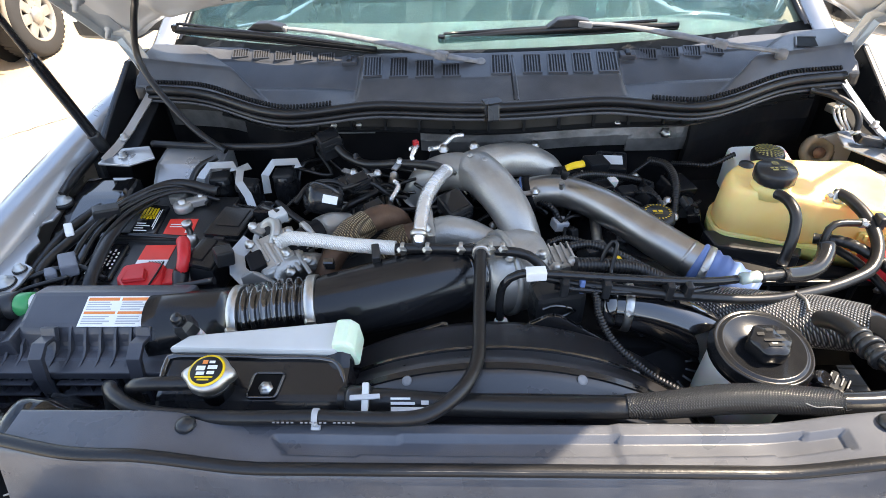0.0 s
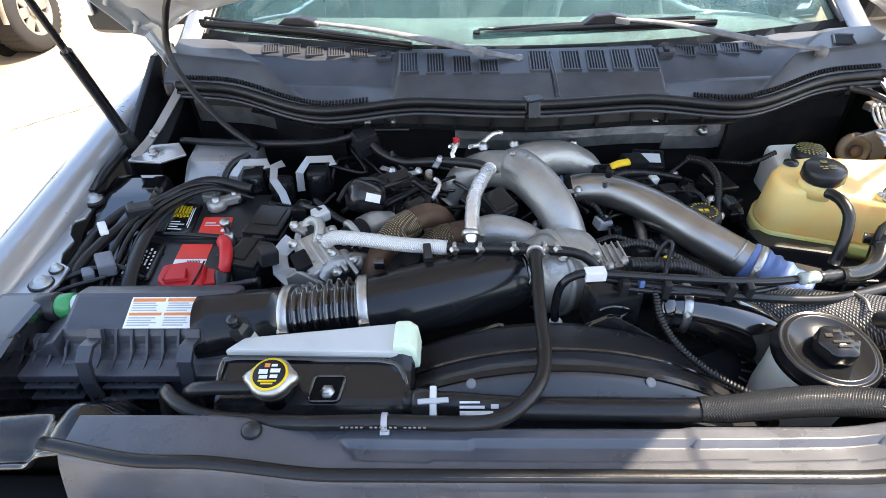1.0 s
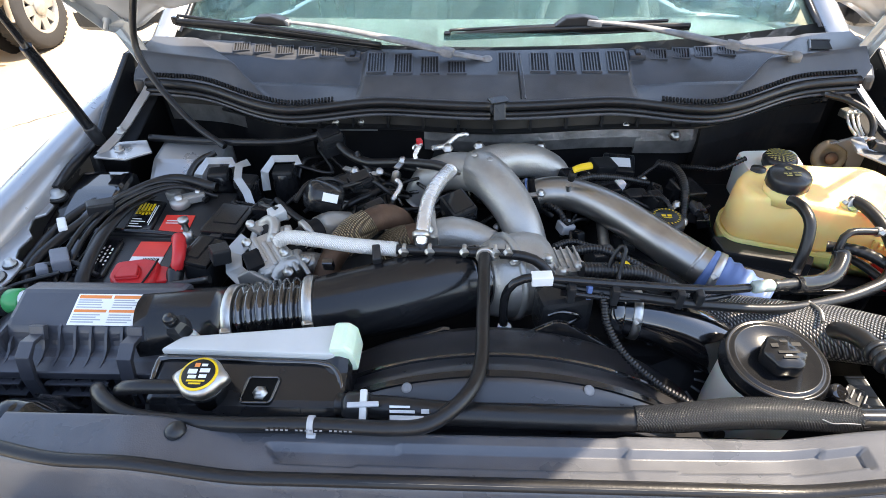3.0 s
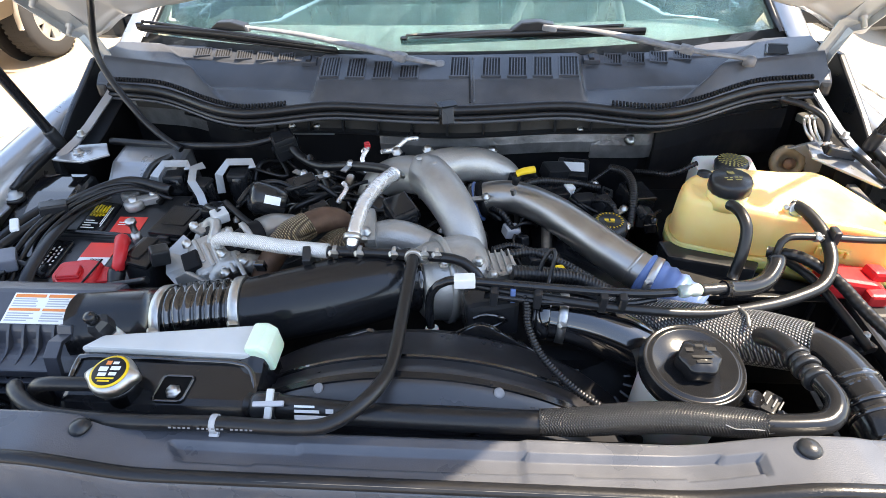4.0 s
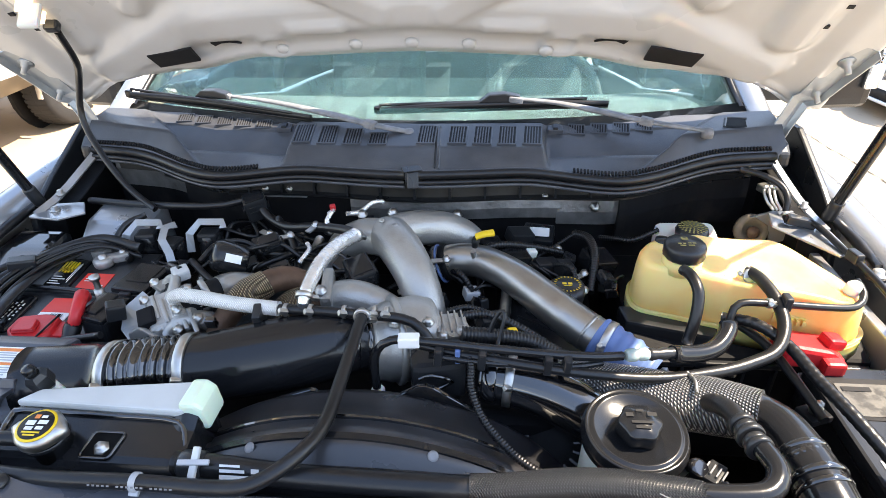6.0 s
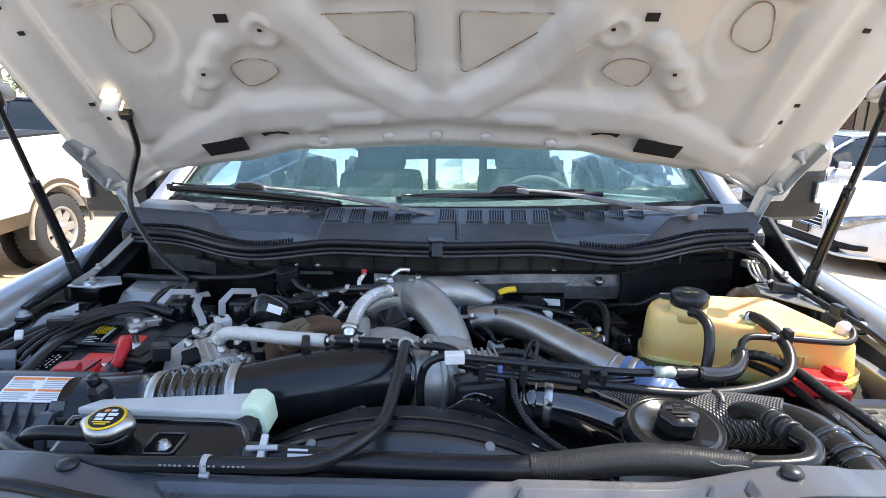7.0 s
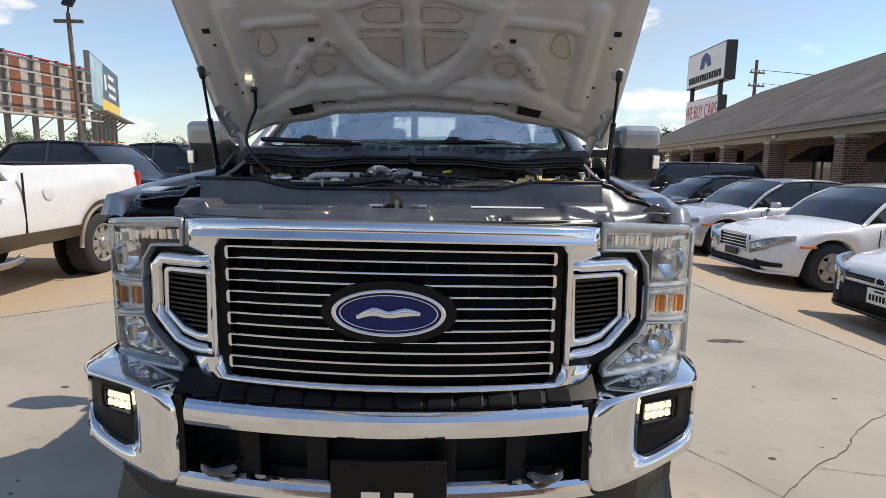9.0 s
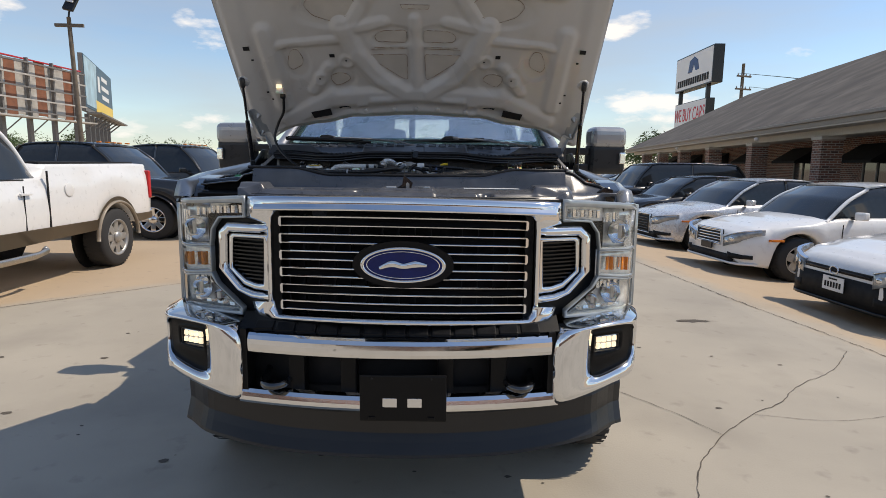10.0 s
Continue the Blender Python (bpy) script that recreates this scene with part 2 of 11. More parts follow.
M["glass"] = mat("clear_glass", (0.96, 0.98, 0.98), 0.03, var=0.01, bump=0.0, trans=1.0, ior=1.25)
M["screen"] = mat("windscreen_glass", (0.44, 0.69, 0.71), 0.02, var=0.01, bump=0.0, trans=0.98, ior=1.12)
M["frit"] = mat("ceramic_band", (0.085, 0.092, 0.10), 0.16, var=0.2, bump=0.0, coat=0.2, ior=1.4)
M["tint"] = mat("tinted_glass", (0.02, 0.024, 0.028), 0.05, var=0.1, bump=0.0, coat=0.3)
M["cloth"] = mat("grey_cloth", (0.11, 0.115, 0.12), 0.85, bump=0.4, bscale=300)
M["dash"] = mat("dash_vinyl", (0.11, 0.122, 0.13), 0.6, bump=0.3, bscale=300)


# ---- mesh helpers ----
def catmull(pts, step=0.012):
    pts = [Vector(p) for p in pts]
    if len(pts) == 2:
        return [pts[0].lerp(pts[1], i / 8) for i in range(9)], [i / 8 for i in range(9)]
    ext = [pts[0] * 2 - pts[1]] + pts + [pts[-1] * 2 - pts[-2]]
    out, us = [], []
    for i in range(1, len(ext) - 2):
        p0, p1, p2, p3 = ext[i - 1:i + 3]
        n = max(2, int((p2 - p1).length / step))
        for k in range(n):
            t = k / n
            out.append(0.5 * ((2 * p1) + (p2 - p0) * t + (2 * p0 - 5 * p1 + 4 * p2 - p3) * t * t + (3 * p1 - p0 - 3 * p2 + p3) * t ** 3))
            us.append((i - 1 + t))
    out.append(pts[-1])
    us.append(len(pts) - 1.0)
    return out, us


def tube(pts, r, seg=14, step=0.012, bm=None, ribs=0.0, pitch=0.01, flat=1.0, cap=True):
    """A swept round pipe. r: one radius or one for each control point. ribs: depth of the corrugation."""
    bm = bm or bmesh.new()
    if ribs:
        step = min(step, pitch / 4)
    line, us = catmull(pts, step)
    rs = r if isinstance(r, (list, tuple)) else [r] * len(pts)
    up = Vector((0, 0, 1))
    tan = (line[1] - line[0]).normalized()
    side = tan.cross(up)
    if side.length < 0.1:
        side = tan.cross(Vector((0, 1, 0)))
    side.normalize()
    rings, run = [], 0.0
    for i, p in enumerate(line):
        a, b = line[max(0, i - 1)], line[min(len(line) - 1, i + 1)]
        if i:
            run += (p - line[i - 1]).length
        if (b - a).length > 1e-7:
            tan = (b - a).normalized()
        side = (side - tan * side.dot(tan)).normalized()
        nrm = side.cross(tan)
        k = min(int(us[i]), len(rs) - 2)
        rad = rs[k] + (rs[k + 1] - rs[k]) * (us[i] - k)
        if ribs:
            rad += ribs * math.sin(run / pitch * math.tau)
        rings.append([bm.verts.new(p + side * rad * math.cos(t) + nrm * rad * flat * math.sin(t)) for t in (j * math.tau / seg for j in range(seg))])
    for a, b in zip(rings, rings[1:]):
        for j in range(seg):
            f = bm.faces.new((a[j], a[(j + 1) % seg], b[(j + 1) % seg], b[j]))
            f.smooth = True
    if cap:
        bm.faces.new(rings[0])
        bm.faces.new(rings[-1][::-1])
    return bm


def box(c, s, rot=(0, 0, 0), bev=0.0, bm=None, seg=2):
    own = bmesh.new()
    bmesh.ops.create_cube(own, size=1.0)
    bmesh.ops.scale(own, vec=Vector(s), verts=own.verts)
    if bev:
        bmesh.ops.bevel(own, geom=own.edges[:], offset=min(bev, min(s) * 0.45), segments=seg, profile=0.6, affect="EDGES")
    own.transform(pose(*c, *rot))
    return join(bm, own)


def join(bm, own):
    if bm is None:
        return own
    me = bpy.data.meshes.new("tmp")
    own.to_mesh(me)
    own.free()
    bm.from_mesh(me)
    bpy.data.meshes.remove(me)
    return bm


def lathe(prof, c, axis=(0, 0, 1), seg=28, bm=None, wob=None, open_start=False):
    """prof: (radius, height) pairs turned about the axis through c. wob: radius factor by angle."""
    own = bmesh.new()
    rings = []
    for r, h in prof:
        if r < 1e-5:
            rings.append([own.verts.new((0, 0, h))])
        else:
            rings.append([own.verts.new((r * math.cos(t) * (wob(t) if wob else 1), r * math.sin(t) * (wob(t) if wob else 1), h)) for t in (j * math.tau / seg for j in range(seg))])
    for a, b in zip(rings, rings[1:]):
        for j in range(seg):
            q = [a[j % len(a)], a[(j + 1) % len(a)], b[(j + 1) % len(b)], b[j % len(b)]]
            q = list(dict.fromkeys(q))
            if len(q) > 2:
                f = own.faces.new(q)
                f.smooth = True
    if len(rings[0]) > 1 and not open_start:
        own.faces.new(rings[0][::-1])
    if len(rings[-1]) > 1:
        own.faces.new(rings[-1])
    turn = Vector((0, 0, 1)).rotation_difference(Vector(axis)).to_matrix().to_4x4()
    own.transform(Matrix.Translation(c) @ turn)
    return join(bm, own)


def prism(poly, a, b, axis="x", bev=0.0, bm=None):
    """A flat outline carried from a to b along an axis; the outline's two numbers are the other axes in order."""
    own = bmesh.new()
    def put(p, d):
        return {"x": (d, p[0], p[1]), "y": (p[0], d, p[1]), "z": (p[0], p[1], d)}[axis]
    lo = [own.verts.new(put(p, a)) for p in poly]
    hi = [own.verts.new(put(p, b)) for p in poly]
    n = len(poly)
    for i in range(n):
        own.faces.new((lo[i], lo[(i + 1) % n], hi[(i + 1) % n], hi[i]))
    own.faces.new(lo[::-1])
    own.faces.new(hi)
    bmesh.ops.recalc_face_normals(own, faces=own.faces)
    if bev:
        bmesh.ops.bevel(own, geom=own.edges[:], offset=bev, segments=2, profile=0.6, affect="EDGES")
    return join(bm, own)


def sweepx(prof, x0, x1, yf, n=40, bm=None, zf=None, smooth=True):
    """A closed (dy, z) outline carried across from x0 to x1 along the plan curve yf(x)."""
    own = bmesh.new()
    rings = []
    for i in range(n + 1):
        x = x0 + (x1 - x0) * i / n
        rings.append([own.verts.new((x, yf(x) + p[0], p[1] + (zf(x) if zf else 0))) for p in prof])
    m = len(prof)
    for a, b in zip(rings, rings[1:]):
        for j in range(m):
            f = own.faces.new((a[j], a[(j + 1) % m], b[(j + 1) % m], b[j]))
            f.smooth = False
    own.faces.new(rings[0])
    own.faces.new(rings[-1][::-1])
    bmesh.ops.recalc_face_normals(own, faces=own.faces)
    return join(bm, own)


def dense(poly, step=0.03):
    out = []
    for i, p in enumerate(poly):
        q = poly[(i + 1) % len(poly)]
        n = max(1, int(math.dist(p, q) / step))
        out += [(p[0] + (q[0] - p[0]) * k / n, p[1] + (q[1] - p[1]) * k / n) for k in range(n)]
    return out


def plate(poly, yf, depth, off=0.0, bm=None, bev=0.0):
    """An (x, z) outline laid on the curved front yf(x), off in front of it, depth thick."""
    own = bmesh.new()
    poly = dense(poly)
    a = [own.verts.new((x, yf(x) - off, z)) for x, z in poly]
    b = [own.verts.new((x, yf(x) - off + depth, z)) for x, z in poly]
    n = len(poly)
    for i in range(n):
        own.faces.new((a[i], a[(i + 1) % n], b[(i + 1) % n], b[i]))
    fa, fb = own.faces.new(a), own.faces.new(b[::-1])
    bmesh.ops.recalc_face_normals(own, faces=own.faces)
    bmesh.ops.triangulate(own, faces=[fa, fb])
    return join(bm, own)


def ring_plate(outer, inner, yf, depth, off=0.0, raised=0.006, bm=None):
    """A frame between two outlines of as many points, rounded to the front."""
    own = bmesh.new()
    o, i_ = [], []
    for k in range(len(outer)):
        p, q, p2, q2 = outer[k], outer[(k + 1) % len(outer)], inner[k], inner[(k + 1) % len(inner)]
        n = max(1, int(math.dist(p, q) / 0.03))
        for j in range(n):
            o.append((p[0] + (q[0] - p[0]) * j / n, p[1] + (q[1] - p[1]) * j / n))
            i_.append((p2[0] + (q2[0] - p2[0]) * j / n, p2[1] + (q2[1] - p2[1]) * j / n))
    rows = []
    for f, d in ((0.0, depth), (0.0, 0.0), (0.25, -raised), (0.75, -raised), (1.0, 0.0), (1.0, depth)):
        rows.append([own.verts.new((a[0] + (b[0] - a[0]) * f, yf(a[0] + (b[0] - a[0]) * f) - off + d, a[1] + (b[1] - a[1]) * f)) for a, b in zip(o, i_)])
    n = len(o)
    for a, b in zip(rows, rows[1:]):
        for j in range(n):
            fc = own.faces.new((a[j], a[(j + 1) % n], b[(j + 1) % n], b[j]))
            fc.smooth = True
    bmesh.ops.recalc_face_normals(own, faces=own.faces)
    return join(bm, own)


def column_block(x0, x1, zlo, zhi, yfun, depth, off=0.0, n=14, m=6, sgn=1, bm=None):
    """A block on the curved front between x0 and x1, whose foot and head follow zlo(x) and zhi(x)."""
    own = bmesh.new()
    fr, bk = [], []
    for i in range(n + 1):
        x = x0 + (x1 - x0) * i / n
        a, b = zlo(x), zhi(x)
        fr.append([own.verts.new((sgn * x, yfun(x) - off, a + (b - a) * j / m)) for j in range(m + 1)])
        bk.append([own.verts.new((sgn * x, yfun(x) - off + depth, a + (b - a) * j / m)) for j in range(m + 1)])
    for g, fl in ((fr, 0), (bk, 1)):
        for i in range(n):
            for j in range(m):
                own.faces.new((g[i][j], g[i + 1][j], g[i + 1][j + 1], g[i][j + 1])).smooth = True
    for i in range(n):
        own.faces.new((fr[i][0], fr[i + 1][0], bk[i + 1][0], bk[i][0]))
        own.faces.new((fr[i][m], fr[i + 1][m], bk[i + 1][m], bk[i][m]))
    for j in range(m):
        own.faces.new((fr[0][j], fr[0][j + 1], bk[0][j + 1], bk[0][j]))
        own.faces.new((fr[n][j], fr[n][j + 1], bk[n][j + 1], bk[n][j]))
    bmesh.ops.recalc_face_normals(own, faces=own.faces)
    return join(bm, own)


BASES = {}


def thing(name, label, category, at=(0, 0, 0), group="", kind=""):
    ob = tagged(new(name), label, category, group, kind)
    ob.empty_display_size = 0.05
    ob.location = at
    BASES[ob.name] = Vector(at)
    return ob


def part(name, bm, material, parent=None, label="", shift=None):
    me = bpy.data.meshes.new(name)
    bm.to_mesh(me)
    bm.free()
    me.materials.append(M[material] if isinstance(material, str) else material)
    ob = new(name, me)
    if parent is not None:
        ob.parent = parent
        if parent.name in BASES:
            ob.matrix_parent_inverse = Matrix.Translation(-BASES[parent.name])
    if label:
        ob["label"] = label
    return ob


def solo(name, bm, material, label, category, group="", kind=""):
    return tagged(part(name, bm, material), label, category, group, kind)


def mirror(bm):
    bmesh.ops.scale(bm, vec=Vector((-1, 1, 1)), verts=bm.verts)
    bmesh.ops.reverse_faces(bm, faces=bm.faces)
    return bm

# ---- ground ----
def smooth(a, b, x):
    t = min(1.0, max(0.0, (x - a) / (b - a)))
    return t * t * (3 - 2 * t)


def ground_z(x, y):
    return -0.20 * smooth(3.2, 5.4, x)


def ground_material():
    m = mat("worn_concrete", (0.385, 0.347, 0.287), 0.85, var=0.10, scale=0.8, bump=0.5, bscale=90, dirt=(0.235, 0.21, 0.175), dscale=1.3, dlo=0.5, dhi=0.8, damount=0.55)
    n, l = m.node_tree.nodes, m.node_tree.links
    b = n["Principled BSDF"]
    base = b.inputs["Base Color"].links[0].from_socket
    tc, sep = n.new("ShaderNodeTexCoord"), n.new("ShaderNodeSeparateXYZ")
    l.new(tc.outputs["Object"], sep.inputs[0])
    wob = n.new("ShaderNodeTexNoise")
    wob.inputs["Scale"].default_value, wob.inputs["Detail"].default_value = 1.6, 6.0
    l.new(tc.outputs["Object"], wob.inputs["Vector"])

    def math_node(op, a, c):
        q = n.new("ShaderNodeMath")
        q.operation = op
        for i, v in enumerate((a, c)):
            if isinstance(v, (int, float)):
                q.inputs[i].default_value = v
            else:
                l.new(v, q.inputs[i])
        return q.outputs[0]
    right = math_node("ADD", sep.outputs[0], math_node("MULTIPLY", sep.outputs[1], 0.141))
    left = math_node("SUBTRACT", sep.outputs[1], math_node("MULTIPLY", sep.outputs[0], 1.02))
    wv = math_node("MULTIPLY", wob.outputs["Fac"], 0.8)
    masks = []
    for v, at in ((right, 4.50), (left, 8.25)):
        r = n.new("ShaderNodeMapRange")
        r.inputs[1].default_value, r.inputs[2].default_value = at, at + 0.5
        r.inputs[4].default_value = 0.75
        l.new(math_node("ADD", v, wv), r.inputs[0])
        masks.append(r.outputs[0])
    fac = math_node("MAXIMUM", *masks)
    mx = n.new("ShaderNodeMixRGB")
    mx.inputs["Color2"].default_value = (0.47, 0.345, 0.225, 1)
    l.new(fac, mx.inputs["Fac"])
    l.new(base, mx.inputs["Color1"])
    spk = n.new("ShaderNodeTexNoise")
    spk.inputs["Scale"].default_value, spk.inputs["Detail"].default_value = 7.0, 8.0
    l.new(tc.outputs["Object"], spk.inputs["Vector"])
    sr = n.new("ShaderNodeMapRange")
    sr.inputs[1].default_value, sr.inputs[2].default_value = 0.62, 0.78
    sr.inputs[4].default_value = 0.5
    l.new(spk.outputs["Fac"], sr.inputs[0])
    m2 = n.new("ShaderNodeMixRGB")
    m2.inputs["Color2"].default_value = (0.20, 0.175, 0.15, 1)
    l.new(sr.outputs[0], m2.inputs["Fac"])
    l.new(mx.outputs["Color"], m2.inputs["Color1"])
    l.new(m2.outputs["Color"], b.inputs["Base Color"])
    return m


M["concrete"] = ground_material()
gx = [-900, -300, -100, -40, -20, -12, -8, -6, -4, -3, -2, -1, 0, 1, 2, 3, 3.3, 3.6, 3.9, 4.2, 4.5, 4.8, 5.1, 5.4, 6, 8, 12, 20, 40, 100, 300, 900]
gy = [-900, -300, -100, -40, -20, -10, -6, -4, -3, -2, -1, 0, 1, 2, 3, 4, 5, 6, 7, 8, 10, 12, 16, 20, 30, 40, 60, 100, 300, 900]
bm = bmesh.new()
grid = [[bm.verts.new((x, y, ground_z(x, y))) for x in gx] for y in gy]
for j in range(len(gy) - 1):
    for i in range(len(gx) - 1):
        bm.faces.new((grid[j][i], grid[j][i + 1], grid[j + 1][i + 1], grid[j + 1][i]))
solo("ground", bm, "concrete", "sun-bleached stained concrete lot with tan worn strips", "ground", kind="structure")


def crack(name, pts, width, seed, label):
    rnd = random.Random(seed)
    line, _ = catmull([(*p, 0) for p in pts], 0.05)
    bm = bmesh.new()
    prev = None
    for i, p in enumerate(line):
        a, b = line[max(0, i - 1)], line[min(len(line) - 1, i + 1)]
        d = (b - a).normalized()
        s = Vector((-d.y, d.x, 0))
        w = width * rnd.uniform(0.35, 1.3) * 0.5
        o = s * rnd.uniform(-1, 1) * width * 0.9
        z = ground_z(p.x, p.y) + 0.004
        cur = (bm.verts.new((*(p + o - s * w).xy, z)), bm.verts.new((*(p + o + s * w).xy, z)))
        if prev:
            bm.faces.new((prev[0], cur[0], cur[1], prev[1]))
        prev = cur
    return solo(name, bm, "crackfill", label, "crack", kind="structure")


M["crackfill"] = mat("crack_dirt", (0.10, 0.085, 0.07), 0.95, var=0.3, scale=12)
crack("pavement_crack", [(1.30, 0.35), (1.46, 0.70), (1.74, 1.04), (2.05, 1.32), (2.32, 1.50), (2.62, 1.80), (3.08, 2.13), (3.5, 2.6)], 0.0055, 3, "jagged dark crack running across the concrete")
crack("pavement_crack", [(1.74, 1.04), (1.6, 1.3), (1.38, 1.6), (1.2, 1.8), (1.0, 1.95)], 0.0045, 4, "thin branching crack in the concrete")
crack("pavement_crack", [(2.05, 1.32), (2.5, 1.25), (3.0, 1.35)], 0.003, 5, "thin branching crack in the concrete")
crack("pavement_joint", [(2.9, 9.2), (3.2, 6.86), (3.48, 4.41), (3.8, 2.62), (4.1, 0.6), (4.5, -2.0)], 0.014, 6, "dirty expansion joint between concrete slabs")
crack("pavement_joint", [(-9.0, -1.2), (-6.5, 1.4), (-4.29, 3.61), (-3.14, 4.78), (-1.5, 6.4)], 0.011, 7, "dirty expansion joint between concrete slabs")
bm = bmesh.new()
rnd = random.Random(9)
ring = [bm.verts.new((2.6 + 0.19 * math.cos(t) * rnd.uniform(0.6, 1.2), 3.45 + 0.055 * math.sin(t) * rnd.uniform(0.5, 1.3), 0.004)) for t in (k * math.tau / 18 for k in range(18))]
bm.faces.new(ring)
specks, rs_ = bmesh.new(), random.Random(31)
for k in range(90):
    x, y = rs_.uniform(-3.2, 2.9), rs_.uniform(-1.4, 3.2)
    a0, r = rs_.uniform(0, 6.3), rs_.choice((0.006, 0.008, 0.010, 0.014, 0.022))
    ring = [(x + r * rs_.uniform(0.5, 1.2) * math.cos(a0 + math.tau * q / 7) * 1.5, y + r * rs_.uniform(0.5, 1.2) * math.sin(a0 + math.tau * q / 7)) for q in range(7)]
    specks.faces.new([specks.verts.new((p, q, ground_z(p, q) + 0.003)) for p, q in ring])
bmesh.ops.recalc_face_normals(specks, faces=specks.faces)
solo("oil_specks", specks, "crackfill", "small dark oil specks and grit on concrete", "specks", kind="stuff")
solo("pavement_patch", bm, "crackfill", "small dark chipped patch in the concrete", "patch", kind="structure")

# ---- the pickup truck ----
truck = thing("pickup_truck", "silver heavy-duty pickup truck with its hood raised", "pickup truck")


def bend_line(x, knots):
    return float(np.interp(x, [k[0] for k in knots], [k[1] for k in knots]))


def yf(x):
    return 0.075 + 0.36 * x * x


def yb(x):
    return 0.015 + 0.22 * x * x + 0.12 * max(0.0, abs(x) - 0.55) ** 1.5


def lip(x):
    """The front edge of the cowl, which sweeps back towards the hinges."""
    ax = abs(x)
    return 1.198 + 0.026 * smooth(0.0, 0.30, ax) + 0.110 * smooth(0.43, 0.72, ax) + 0.018 * smooth(0.68, 0.84, ax)


def crest(y):
    return 1.359 + 0.076 * y


# fenders
for s in (-1, 1):
    bm = bmesh.new()
    rows = []
    for i in range(57):
        y = 0.402 + 1.218 * i / 56
        c = crest(y) + (0.013 if s < 0 else -0.009)
        nose = smooth(0.62, 0.40, y) * 0.065
        w = 1.0 - nose
        arch = 0.46
        dy = abs(y - 1.03)
        zb = 0.45 + math.sqrt(max(0.0, 0.50 ** 2 - dy ** 2)) if dy < 0.50 else 0.48
        sec = [(0.885, c - 0.055), (0.895, c - 0.018), (0.925, c), (0.955, c - 0.004), (w - 0.02, c - 0.03), (w - 0.002, c - 0.075), (w + 0.004, c - 0.2), (w + 0.012, (c + zb) / 2), (w + 0.018, zb + 0.05), (w + 0.005, zb), (w - 0.10, zb)]
        if y < 0.60:
            up = smooth(0.395, 0.450, y) ** 0.7
            sec = [(p, max(1.330 + (q - 1.330) * up, 1.328 - 0.002 * k)) for k, (p, q) in enumerate(sec)]
        flare = 0.042 * smooth(0.50, 0.80, y) * (1 - 0.5 * smooth(1.30, 1.62, y))
        rows.append([bm.verts.new((s * (p + flare), y, q)) for p, q in sec])
    for a, b in zip(rows, rows[1:]):
        for j in range(len(a) - 1):
            f = bm.faces.new((a[j], a[j + 1], b[j + 1], b[j]))
            f.smooth = True
    bmesh.ops.recalc_face_normals(bm, faces=bm.faces)
    fender = part("fender", bm, "paint", truck)
    # inner apron, closeout and rubber edge seal
    bm = box((s * 0.885, 0.98, 1.18), (0.02, 0.90, 0.36), bev=0.004)
    part("inner_fender", bm, "paint", truck, "white painted inner fender wall")
    bm = tube([(s * 0.926, 1.07, crest(1.07) - 0.030), (s * 0.924, 1.14, crest(1.14) - 0.024), (s * 0.908, 1.215, crest(1.215) - 0.014)], [0.009, 0.012, 0.009], 8, 0.03)
    part("fender_seal", bm, "rubber", truck, "black rubber edge seal")
    outline = [(s * x, y) for x, y in ((0.940, 0.60), (0.846, 0.60), (0.856, 0.69), (0.866, 0.735), (0.864, 0.775), (0.858, 0.80), (0.862, 0.845), (0.885, 0.858), (0.897, 0.885), (0.896, 0.925), (0.914, 0.945), (0.930, 0.985), (0.912, 1.000), (0.914, 1.030), (0.936, 1.045), (0.940, 1.10))]
    part("inner_flange", prism(outline, 1.390, 1.396, "z", 0.002), "paint", truck, "jagged painted flange inside the fender")
    part("flange_fold", tube([(s * x, y, 1.394) for x, y in outline[1:-1]], 0.0028, 6, 0.02), "paint", truck)
    for x, y, r in ((0.886, 0.798, 1.0), (0.880, 0.836, 0.6), (0.925, 1.062, 1.0)):
        pad = part("bolt_pad", lathe([(0.021 * r, -0.006), (0.021 * r, 0.002), (0.018 * r, 0.003), (0, 0.003)], (s * x, y, 1.397), (s * -0.1, 0, 1), 20), "rubber", truck)
        part("flange_nut", lathe([(0.018 * r, 0.003), (0.018 * r, 0.005), (0.011 * r, 0.006), (0.010 * r, 0.013), (0.006 * r, 0.015), (0, 0.015)], (s * x, y, 1.397), (s * -0.1, 0, 1), 16), "bracket", pad)
    bm = prism([(0.425, 1.29), (0.425, 1.335), (0.47, 1.378), (0.56, 1.408), (0.66, 1.420), (0.76, 1.416), (0.76, 1.36), (0.66, 1.29)], s * 0.835, s * 0.926, "x", 0.012)
    part("closeout_panel", bm, "gloss", truck, "glossy black closeout behind the headlight")
    part("stamped_ring", lathe([(0.017, -0.002), (0.018, 0.0015), (0.0165, 0.002), (0.015, -0.001), (0.006, -0.001), (0.005, 0.002), (0, 0.002)], (s * 0.958, 1.00, crest(1.0) - (0.002 if s < 0 else 0.024)), (s * -0.5, 0, 1), 22), "paint", truck)

for s in (-1, 1):
    part("fender_wedge", prism([(1.18, 1.30), (1.20, 1.42), (1.30, 1.475), (1.47, 1.555), (1.58, 1.55), (1.58, 1.30)], s * 0.905, s * 0.922, "x", 0.005), "plastic", truck, "black wedge between fender and cowl")
    part("wedge_floor", prism([(1.20, 1.28), (1.21, 1.405), (1.30, 1.425), (1.47, 1.475), (1.58, 1.48), (1.58, 1.28)], s * 0.842, s * 0.904, "x", 0.004), "trim_black", truck)
